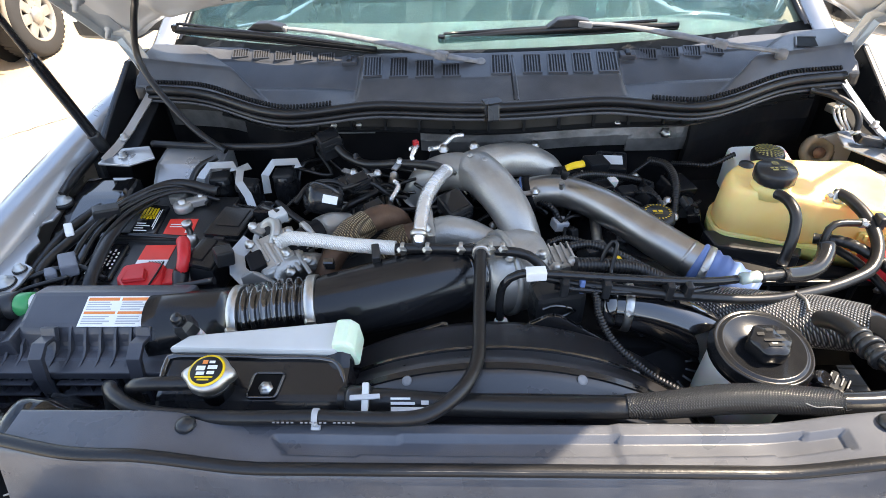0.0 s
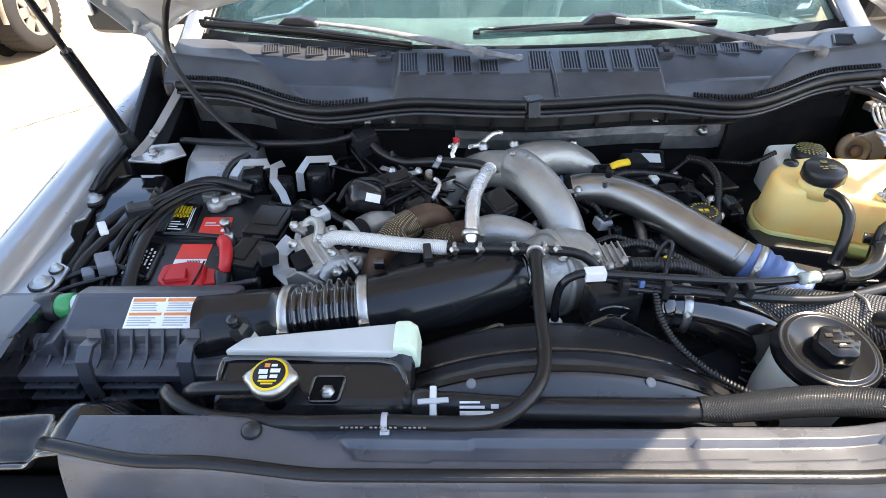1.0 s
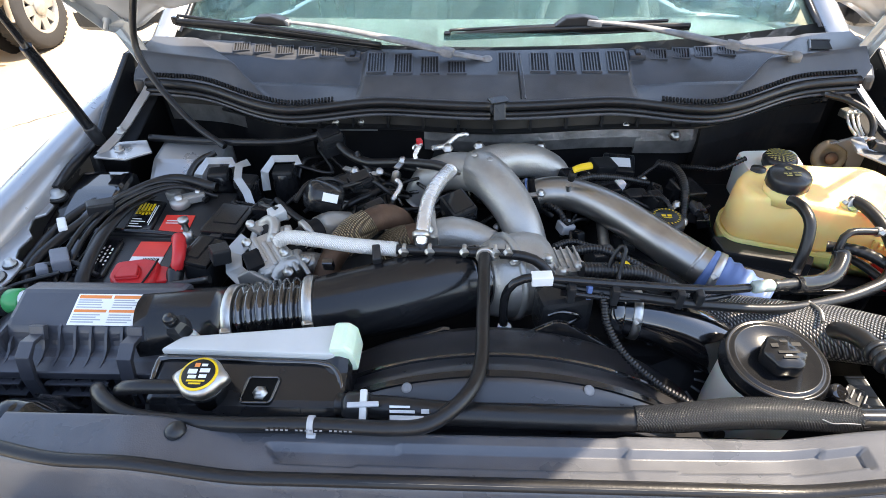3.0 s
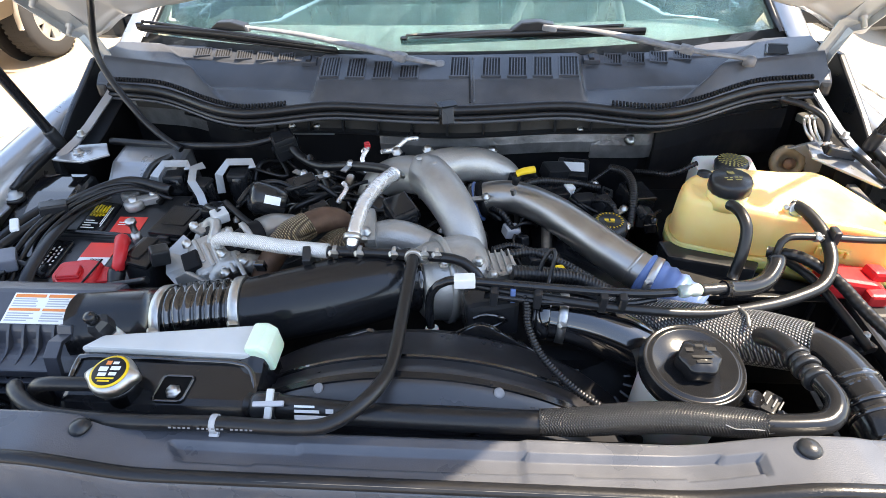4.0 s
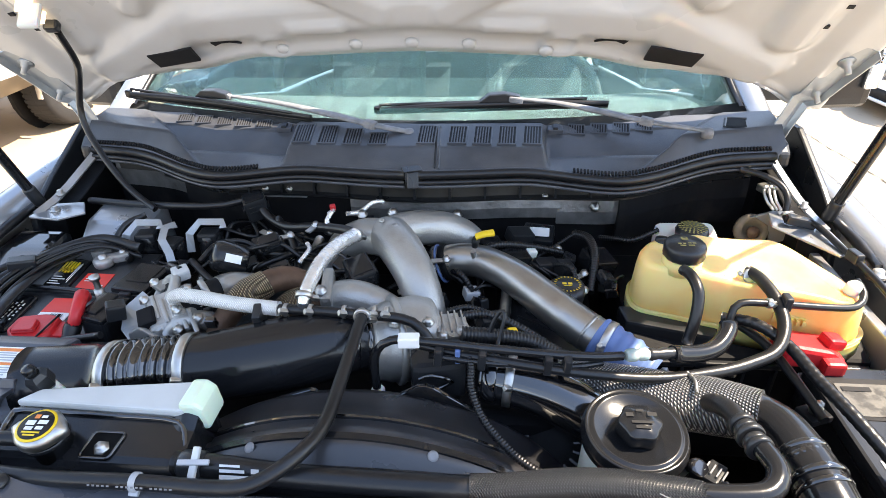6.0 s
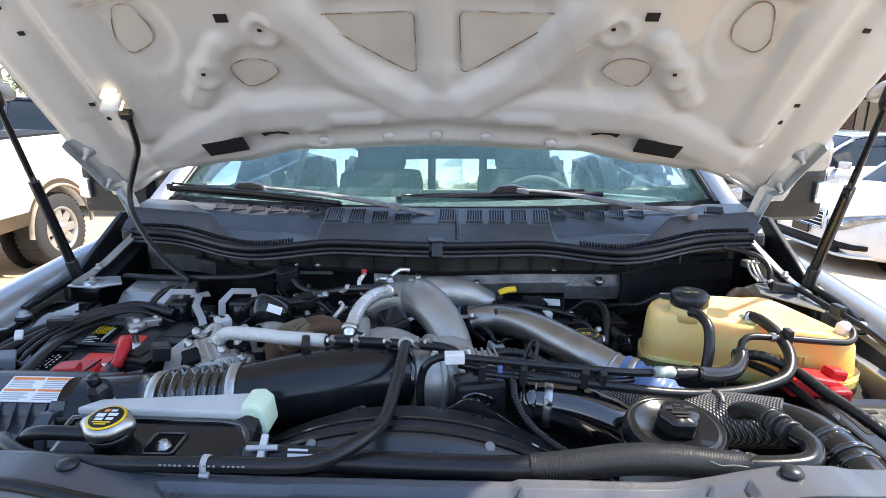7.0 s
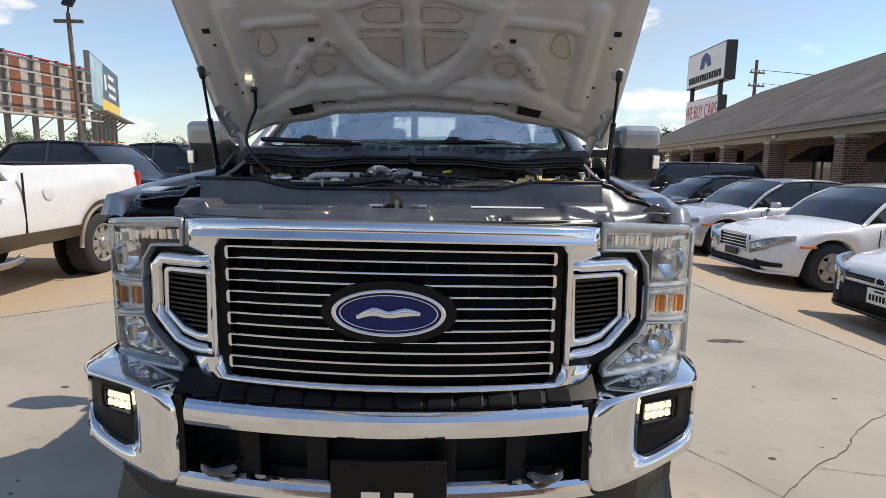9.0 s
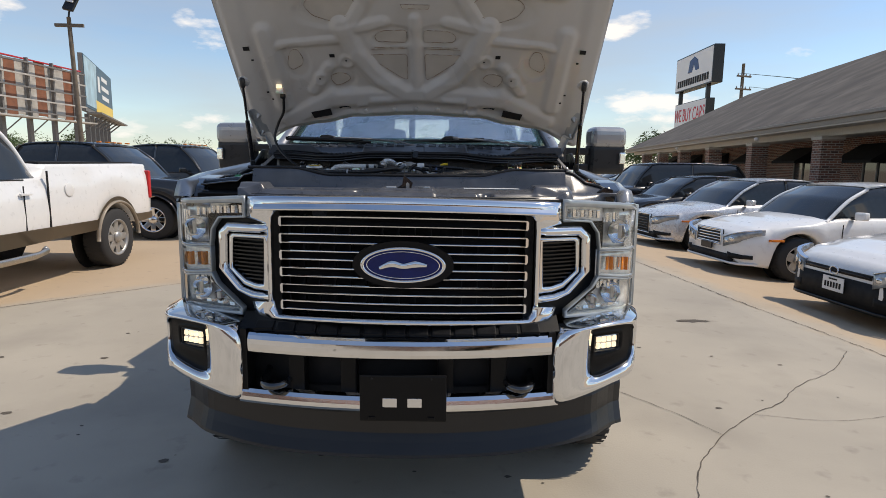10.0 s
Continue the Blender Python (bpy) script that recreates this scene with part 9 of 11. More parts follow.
# battery on the far side
b2 = battery((0.795, 0.695, 1.352), (0.175, 0.29, 0.20), None)
flat_label((0.722, 0.725, 1.3535), (1, 0, 0), (0, 1, 0), 0.145, 0.09, "ink", b2, "printed_label")
flat_label((0.732, 0.732, 1.3545), (1, 0, 0), (0, 1, 0), 0.120, 0.070, "seal_worn", b2, "worn_label")
bars((0.732, 0.732, 1.3555), (1, 0, 0), (0, 1, 0), [(0.006, 0.050, 0.052, 0.062)], "ink", b2)
bars((0.732, 0.732, 1.3555), (1, 0, 0), (0, 1, 0), [(0.060, 0.112, 0.010, 0.018)], "ink", b2)
flat_label((0.722, 0.60, 1.3535), (1, 0, 0), (0, 1, 0), 0.145, 0.05, "ink_grey", b2, "printed_label")
cl = thing("terminal_clamp", "grey lead battery terminal clamp with bolt", "clamp", (0.76, 0.59, 1.35))
part("clamp_ring", lathe([(0.021, -0.008), (0.023, 0.0), (0.023, 0.012), (0.017, 0.016)], (0.765, 0.59, 1.362), seg=18), "bracket", cl)
part("clamp_arm", box((0.74, 0.60, 1.368), (0.06, 0.03, 0.014), (0, 0, 15), 0.004), "bracket", cl)
bolt((0.73, 0.585, 1.374), (0, 0, 1), 0.008, cl)
rc = thing("terminal_cover", "red plastic battery terminal cover with a moulded cap", "terminal cover", (0.70, 0.86, 1.35))
part("cover_body", prism([(0.662, 1.352), (0.662, 1.388), (0.680, 1.395), (0.745, 1.384), (0.768, 1.368), (0.768, 1.352)], 0.838, 0.892, "y", 0.008), "red", rc)
part("cover_cap", box((0.752, 0.868, 1.388), (0.032, 0.030, 0.020), (0, 12, 10), 0.006), "red", rc)
part("cover_snout", box((0.742, 0.832, 1.364), (0.034, 0.026, 0.026), (0, 0, 0), 0.006), "red", rc)
hose("battery_cable", [(0.575, 0.895, 1.41), (0.62, 0.870, 1.418), (0.655, 0.825, 1.412), (0.672, 0.755, 1.405), (0.690, 0.69, 1.40), (0.712, 0.635, 1.385), (0.725, 0.60, 1.37)], 0.0115, "rubber", "taped black battery cable curving to the clamp", "cable", ribs=0.0004, pitch=0.012)
hose("battery_cable", [(0.60, 0.92, 1.39), (0.635, 0.85, 1.392), (0.652, 0.78, 1.385), (0.665, 0.70, 1.375)], 0.009, "rubber", "black battery cable beside the heat sleeve", "cable")
hose("battery_cable", [(0.735, 0.54, 1.37), (0.78, 0.545, 1.385), (0.83, 0.575, 1.38), (0.86, 0.63, 1.37)], 0.008, "rubber", "black battery cable over the battery lid", "cable")
tn = thing("terminal_stud", "small bright stud nut on the cable bracket", "stud", (0.667, 0.728, 1.352))
part("stud_foot", box((0.667, 0.728, 1.358), (0.040, 0.034, 0.012), (0, 0, 20), 0.003), "dark", tn)
part("stud_nut", lathe([(0.010, 0.0), (0.010, 0.010), (0.006, 0.012), (0.006, 0.022), (0, 0.023)], (0.667, 0.728, 1.364), (0.05, -0.15, 1), 6), "steel", tn)
# reservoir with black lid
rs = thing("steering_reservoir", "white fluid reservoir with a wide black screw lid", "reservoir", (0.372, 0.622, 1.22))
part("body", lathe([(0.055, -0.20), (0.062, -0.17), (0.064, -0.02), (0.064, 0.0)], (0.372, 0.622, 1.405), (0.02, -0.10, 1), 36), "milky", rs)
part("lid", lathe([(0.064, -0.012), (0.070, -0.010), (0.071, 0.004), (0.068, 0.008), (0.068, 0.013), (0.066, 0.017), (0.064, 0.0145), (0.060, 0.0145), (0.058, 0.018), (0.055, 0.018), (0.053, 0.0155), (0, 0.016)], (0.372, 0.622, 1.412), (0.02, -0.10, 1), 52), "satin", rs, "black ringed lid")
kn = part("cap_knob", lathe([(0.027, 0.014), (0.028, 0.020), (0.028, 0.036), (0.025, 0.041), (0, 0.042)], (0.372, 0.616, 1.412), (0.02, -0.10, 1), 48, wob=lambda t: 1 + 0.06 * math.cos(6 * t)), "satin", rs, "black lobed cap")
bars((0.374, 0.6115, 1.4545), (1, 0, 0), (0, 1, 0.1), [(-0.020, -0.010, 0.004, 0.010), (-0.006, 0.004, 0.012, 0.016), (0.008, 0.020, 0.006, 0.012), (-0.014, 0.014, -0.006, -0.002), (-0.010, 0.010, -0.014, -0.010)], "ink", kn)
al = thing("alternator", "dark slotted alternator below the hoses", "alternator", (0.285, 0.74, 1.18))
part("housing", lathe([(0.05, -0.05), (0.065, -0.04), (0.068, 0.03), (0.055, 0.05), (0.02, 0.055)], (0.285, 0.725, 1.265), (-0.2, -0.6, 0.75), 30), "dark", al)
for k in range(18):
    t = k * math.tau / 18
    own = box((0.048 * math.cos(t), 0.048 * math.sin(t), 0.05), (0.026, 0.005, 0.012), (0, 0, math.degrees(t)), 0.001)
    own.transform(Matrix.Translation((0.285, 0.725, 1.265)) @ Vector((0, 0, 1)).rotation_difference(Vector((-0.2, -0.6, 0.75))).to_matrix().to_4x4())
    part("fin", own, "satin", al)
hose("corrugated_loom", [(0.135, 0.745, 1.455), (0.148, 0.715, 1.445), (0.150, 0.680, 1.430), (0.168, 0.640, 1.412), (0.205, 0.595, 1.402), (0.245, 0.555, 1.405)], 0.0062, "rubber", "thin corrugated wiring loom over the shroud", "wiring", ribs=0.0012, pitch=0.005)
hose("lower_loom", [(0.20, 0.60, 1.30), (0.28, 0.62, 1.31), (0.30, 0.56, 1.33)], 0.012, "rubber", "black loom beneath the reservoir", "wiring")
# cold air snorkel ahead of the air box
sk = thing("air_snorkel", "glossy black air intake snorkel at the front corner", "air snorkel", (-0.68, 0.46, 1.30))
def lip_z(x):
    return bend_smooth(x, [(-0.86, 1.385), (-0.71, 1.398), (-0.668, 1.428), (-0.640, 1.432), (-0.598, 1.416)])


def ridge_z(x):
    return bend_smooth(x, [(-0.86, 1.405), (-0.70, 1.418), (-0.655, 1.440), (-0.63, 1.436), (-0.600, 1.415)])


own = bmesh.new()
rows = []
for i in range(49):
    x = -0.86 + 0.262 * i / 48
    row = []
    for j in range(15):
        v = j / 14
        y = 0.452 + 0.108 * v
        z = lip_z(x) + (ridge_z(x) - lip_z(x)) * smooth(0.0, 0.45, v) - 0.045 * smooth(0.55, 1.0, v) - 0.003 * smooth(0.10, 0.16, v) * smooth(0.24, 0.18, v)
        row.append(own.verts.new((x, y, z)))
    rows.append(row)
for a, b in zip(rows, rows[1:]):
    for j in range(14):
        own.faces.new((a[j], b[j], b[j + 1], a[j + 1])).smooth = True
bmesh.ops.solidify(own, geom=own.faces[:], thickness=0.004)
part("duct", own, "gloss", sk)
part("mouth", tube([(-0.86 + 0.262 * k / 24, 0.450, lip_z(-0.86 + 0.262 * k / 24)) for k in range(25)], 0.0042, 8, 0.01), "gloss", sk, "rounded black lip of the intake mouth")
# near-black back sheet and floor below put the mouth's inner shade into colour
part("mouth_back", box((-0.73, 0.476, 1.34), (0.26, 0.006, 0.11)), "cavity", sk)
part("mouth_floor_edge", tube([(-0.86, 0.425, 1.365), (-0.78, 0.420, 1.352), (-0.70, 0.420, 1.348), (-0.65, 0.425, 1.362), (-0.605, 0.43, 1.382)], 0.003, 8, 0.01), "gloss", sk)
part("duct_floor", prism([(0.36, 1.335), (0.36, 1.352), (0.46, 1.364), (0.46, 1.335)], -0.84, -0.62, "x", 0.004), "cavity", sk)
hose("snorkel_clamp", [(-0.585, 0.515, 1.40), (-0.57, 0.505, 1.405), (-0.55, 0.502, 1.40)], 0.006, "steel", "bright spring clamp by the snorkel", "clamp")
for s in (-1, 1):
    solo("side_duct", prism([(0.33, 1.20), (0.34, 1.31), (0.42, 1.335), (0.52, 1.30), (0.52, 1.20)], s * 0.66, s * 0.78, "x", 0.014), "plastic", "black plastic duct behind the headlight", "duct")
# right rear corner
rg = thing("round_grommet", "old tan rubber grommet in a bright bulkhead bracket", "grommet", (0.77, 1.29, 1.34))
part("grommet_rubber", lathe([(0.030, -0.012), (0.038, -0.004), (0.037, 0.004), (0.030, 0.008), (0.021, 0.006), (0.017, -0.006), (0, -0.008)], (0.770, 1.272, 1.378), (-0.15, -0.9, 0.30), 28), "old_rubber", rg)
part("bulkhead_bracket", prism([(0.755, 1.415), (0.800, 1.430), (0.845, 1.432), (0.850, 1.36), (0.812, 1.345), (0.800, 1.395), (0.770, 1.414)], 1.262, 1.270, "y", 0.002), "paint", rg, "bright painted bracket sheet")
part("grommet_plug", lathe([(0.014, 0), (0.013, 0.006), (0, 0.008)], (0.772, 1.266, 1.376), (-0.15, -0.9, 0.30), 16), "exhaust", rg)
br = thing("brake_line_block", "steel brake line block with bent lines", "brake lines", (0.80, 1.30, 1.44))
part("block", box((0.792, 1.305, 1.470), (0.034, 0.024, 0.018), (0, 0, 20), 0.004), "steel", br)
for k in range(3):
    part("line", tube([(0.785 + 0.011 * k, 1.298, 1.472), (0.780 + 0.011 * k, 1.285, 1.468), (0.785 + 0.010 * k, 1.268, 1.452), (0.800 + 0.008 * k, 1.262, 1.436)], 0.0035, 8, 0.01), "steel", br)
    part("line_nut", lathe([(0.006, -0.006), (0.006, 0.006), (0, 0.006)], (0.785 + 0.011 * k, 1.297, 1.474), (0, -1, 0.3), 6), "steel", br)
hose("vacuum_hose", [(0.735, 1.325, 1.505), (0.775, 1.300, 1.502), (0.806, 1.268, 1.490), (0.812, 1.240, 1.470), (0.806, 1.222, 1.446), (0.806, 1.205, 1.438)], 0.0085, "rubber", "bent black vacuum hose beside the bulkhead", clamps=(4,))
solo("hose_joint", box((0.828, 1.197, 1.442), (0.058, 0.022, 0.020), (0, 8, -12), 0.005), "plastic", "black plastic joint on the fender cable", "connector")
hose("fender_cable", [(0.806, 1.203, 1.440), (0.845, 1.19, 1.445), (0.865, 1.10, 1.436), (0.875, 0.98, 1.43), (0.88, 0.85, 1.41)], 0.0075, "rubber", "black cable clipped along the fender", "cable")
solo("cable_clip", box((0.868, 1.06, 1.44), (0.016, 0.03, 0.022), (0, 0, 10), 0.003), "plastic", "black clip on the fender cable", "clip")
solo("bulkhead_strip", sweepx([(0.05, 1.452), (0.045, 1.468), (0.06, 1.475), (0.075, 1.455)], 0.44, 0.78, lip, 12), "plastic", "black strip along the bulkhead", "trim")
# ---- parked vehicles ----
def poly_at(pts, s):
    if s <= pts[0][0]:
        return pts[0][1]
    for (a, va), (b, vb) in zip(pts, pts[1:]):
        if s <= b:
            t = (s - a) / (b - a)
            t = t * t * (3 - 2 * t) * 0.5 + t * 0.5
            return va + (vb - va) * t
    return pts[-1][1]


def vehicle(name, label, cat, L, W, deck, sill, axles, r_wheel, glass, roof_z, paint, at, turn, lower=None, spokes=5, rim="alu", arch=1.16, side_in=0.86, group="parked cars", plan=None, tyre_w=0.22):
    """A car, nose at local y = 0. deck and sill: (distance from the nose, height). glass: four distances, from the windscreen's foot over the roof to the rear glass's foot."""
    v = thing(name, label, cat, (0, 0, 0), group)
    hw = W / 2
    plan = plan or [(0, 0.66), (0.10, 0.82), (0.35, 0.94), (0.9, 1.0), (L - 0.9, 1.0), (L - 0.3, 0.94), (L - 0.05, 0.84), (L, 0.76)]
    bm = bmesh.new()
    rows, n = [], int(L / 0.045)
    for i in range(n + 1):
        s = L * i / n
        w = hw * poly_at(plan, s)
        zt, zb = poly_at(deck, s), poly_at(sill, s)
        for ax in axles:
            d = abs(s - ax)
            ra = r_wheel * arch
            if d < ra:
                zb = max(zb, r_wheel + math.sqrt(ra * ra - d * d))
        zb = min(zb, zt - 0.05)
        h = zt - zb
        sec = [(0.0, zb + 0.02), (w * 0.80, zb + 0.01), (w * 0.965, zb), (w * 0.985, zb + 0.10 * h), (w, zb + 0.40 * h), (w * 0.992, zb + 0.62 * h), (w * 0.975, zb + 0.80 * h), (w * 0.93, zt - 0.035), (w * side_in, zt - 0.004), (w * 0.55, zt + 0.018), (0.0, zt + 0.026)]
        rows.append([bm.verts.new((x, s, z)) for x, z in sec] + [bm.verts.new((-x, s, z)) for x, z in sec[-2::-1]])
    for a, b in zip(rows, rows[1:]):
        for j in range(len(a) - 1):
            bm.faces.new((a[j], b[j], b[j + 1], a[j + 1])).smooth = True
    for rr in (rows[0], rows[-1]):
        half = len(rr) // 2
        for j in range(half):
            q = list(dict.fromkeys([rr[j], rr[j + 1], rr[-2 - j], rr[-1 - j]]))
            if len(q) > 2:
                bm.faces.new(q).smooth = True
    bmesh.ops.remove_doubles(bm, verts=bm.verts, dist=0.0005)
    bmesh.ops.recalc_face_normals(bm, faces=bm.faces)
    body = part("body", bm, paint, v)
    # greenhouse
    g0, g1, g2, g3 = glass
    z0, z3 = poly_at(deck, g0), poly_at(deck, g3)
    bm, rm = bmesh.new(), bmesh.new()
    st = [(g0, z0 - 0.02, 0.90), (g0 + (g1 - g0) * 0.5, z0 + (roof_z - z0) * 0.56, 0.82), (g1, roof_z - 0.05, 0.735), (g1 + 0.25, roof_z - 0.012, 0.715), ((g1 + g2) / 2, roof_z, 0.71), (g2 - 0.25, roof_z - 0.015, 0.70), (g2, roof_z - 0.05, 0.69), (g2 + (g3 - g2) * 0.5, z3 + (roof_z - z3) * 0.55, 0.78), (g3, z3 - 0.02, 0.86)]
    fine, k = [], 6
    for a, b in zip(st, st[1:]):
        for q in range(k):
            t = q / k
            fine.append(tuple(a[c] + (b[c] - a[c]) * t for c in range(3)))
    fine.append(st[-1])
    rows = []
    for s, z, wf in fine:
        zd = poly_at(deck, s) - 0.03
        w_low = hw * poly_at(plan, s) * side_in
        w_top = hw * wf
        rows.append([bm.verts.new((sg * x, s, zz)) for sg, x, zz in ((1, w_low, zd), (1, w_low + (w_top - w_low) * 0.6, zd + (z - zd) * 0.6), (1, w_top, max(zd, z - 0.03)), (1, w_top * 0.86, z), (1, 0, z + 0.012), (-1, w_top * 0.86, z), (-1, w_top, max(zd, z - 0.03)), (-1, w_low + (w_top - w_low) * 0.6, zd + (z - zd) * 0.6), (-1, w_low, zd))])
    for a, b in zip(rows, rows[1:]):
        for j in range(8):
            bm.faces.new((a[j], b[j], b[j + 1], a[j + 1])).smooth = True
    bmesh.ops.recalc_face_normals(bm, faces=bm.faces)
    part("glazing", bm, "tint", v, "dark glass greenhouse")
    rr = []
    for s, z, wf in fine:
        if g1 - 0.06 <= s <= g2 + 0.06:
            w_top = hw * wf
            rr.append([rm.verts.new((x, s, zz + 0.008)) for x, zz in ((w_top + 0.008, z - 0.035), (w_top * 0.87, z), (0, z + 0.013), (-w_top * 0.87, z), (-w_top - 0.008, z - 0.035))])
    for a, b in zip(rr, rr[1:]):
        for j in range(4):
            rm.faces.new((a[j], b[j], b[j + 1], a[j + 1])).smooth = True
    bmesh.ops.solidify(rm, geom=rm.faces[:], thickness=0.012)
    part("roof", rm, paint, v)
    for sg in (-1, 1):
        def edge(s, up):
            for (sa, za, wa), (sb, zb_, wb) in zip(fine, fine[1:]):
                if sa <= s <= sb:
                    break
            t = (s - sa) / max(1e-6, sb - sa)
            z, wf = za + (zb_ - za) * t, wa + (wb - wa) * t
            zd = poly_at(deck, s) - 0.03
            wl, wt = hw * poly_at(plan, s) * side_in, hw * wf
            return Vector((sg * (wl + (wt - wl) * up + 0.004), s, zd + (z - 0.03 - zd) * up))
        for s0, s1 in ((g0 + 0.02, g1), (g2, g3 - 0.02)):
            part("pillar", tube([edge(s0, 1.0), edge((s0 + s1) / 2, 1.0), edge(s1, 1.0)], 0.028, 8, 0.08), paint, v)
        mid = g1 + (g2 - g1) * 0.47
        part("pillar", tube([edge(mid, 0.02), edge(mid, 0.5), edge(mid, 1.0)], 0.026, 6, 0.08), "gloss", v)
        part("window_trim", tube([edge(g0 + 0.25 + (g3 - g0 - 0.5) * q / 8, 0.03) for q in range(9)], 0.010, 6, 0.1), "chrome" if group != "parked trucks" else "plastic", v)
        for s in (g0 + 0.22, mid, g3 - 0.35):
            za, zz = poly_at(sill, s) + 0.12, poly_at(deck, s) - 0.08
            part("door_gap", box((sg * (hw * poly_at(plan, s) * 0.997), s, (za + zz) / 2), (0.012, 0.008, zz - za)), "ink", v)
        for s in (mid - 0.18, min(L - 0.8, g2 + 0.05)):
            part("door_handle", box((sg * (hw + 0.004), s, poly_at(deck, s) - 0.17), (0.03, 0.17, 0.028), bev=0.008), paint, v)
        mrx = part("door_mirror", box((sg * (hw + 0.09), g0 + 0.42, poly_at(deck, g0) + 0.07), (0.17, 0.11, 0.12), (0, 0, sg * 12), 0.035, seg=3), paint, v)
        part("mirror_foot", box((sg * (hw - 0.03), g0 + 0.42, poly_at(deck, g0) + 0.03), (0.12, 0.06, 0.05), bev=0.01), "plastic", mrx)
        for ax in axles:
            add_wheel(v, (sg * (hw - tyre_w / 2 - 0.012), ax, r_wheel), r_wheel, tyre_w, sg, spokes, rim)
            part("wheel_well", lathe([(r_wheel * 1.12, -0.02), (r_wheel * 1.12, 0.02)], (sg * (hw - tyre_w - 0.10), ax, r_wheel), (1, 0, 0), 24), "ink", v)
    if lower:
        for sg in (-1, 1):
            own = bmesh.new()
            rws = []
            for i in range(n + 1):
                s = L * i / n
                w = hw * poly_at(plan, s)
                zb, zt = poly_at(sill, s), lower[1]
                for ax in axles:
                    d = abs(s - ax)
                    ra = r_wheel * arch * 1.06
                    if d < ra:
                        zb = max(zb, r_wheel + math.sqrt(ra * ra - d * d))
                zt = max(zt, zb + 0.05 if zb > zt - 0.05 else zt)
                rws.append([own.verts.new((sg * (w + 0.006), s, zb)), own.verts.new((sg * (w + 0.008), s, zt))])
            for a, b in zip(rws, rws[1:]):
                own.faces.new((a[0], b[0], b[1], a[1])).smooth = True
            bmesh.ops.solidify(own, geom=own.faces[:], thickness=0.006)
            part("lower_cladding", own, lower[0], v, "tan lower body panel")
    v.matrix_world = pose(*at, 0, 0, turn)
    return v, body


M["white_car"] = mat("white_car_paint", (0.80, 0.80, 0.79), 0.3, var=0.02, coat=0.9, bump=0.0)
M["silver_car"] = mat("silver_car_paint", (0.60, 0.61, 0.63), 0.28, metal=0.40, var=0.03, coat=0.8, bump=0.0)
M["black_car"] = mat("black_car_paint", (0.014, 0.015, 0.018), 0.22, var=0.05, coat=0.9, bump=0.0)
M["tan_paint"] = mat("tan_paint", (0.30, 0.25, 0.19), 0.35, var=0.04, coat=0.5, bump=0.0)
M["lampglass"] = mat("headlamp_glass", (0.30, 0.33, 0.36), 0.08, metal=0.4, var=0.5, scale=9, coat=1.0, bump=0.3, bscale=30)

SEDAN_DECK = [(0, 0.60), (0.08, 0.70), (0.3, 0.78), (0.8, 0.87), (1.35, 0.93), (1.6, 0.95), (3.0, 0.96), (4.1, 1.0), (4.7, 0.98), (4.9, 0.90), (5.0, 0.78)]
SEDAN_SILL = [(0, 0.34), (0.12, 0.24), (0.5, 0.20), (4.4, 0.21), (4.8, 0.30), (5.0, 0.45)]
GZ = -0.20


NOSE = [(0, 0.0), (0.58, 0.004), (0.68, 0.035), (0.76, 0.095), (0.82, 0.19), (0.87, 0.33), (0.91, 0.55), (0.93, 0.90)]


def nose_y(x):
    return poly_at(NOSE, abs(x))


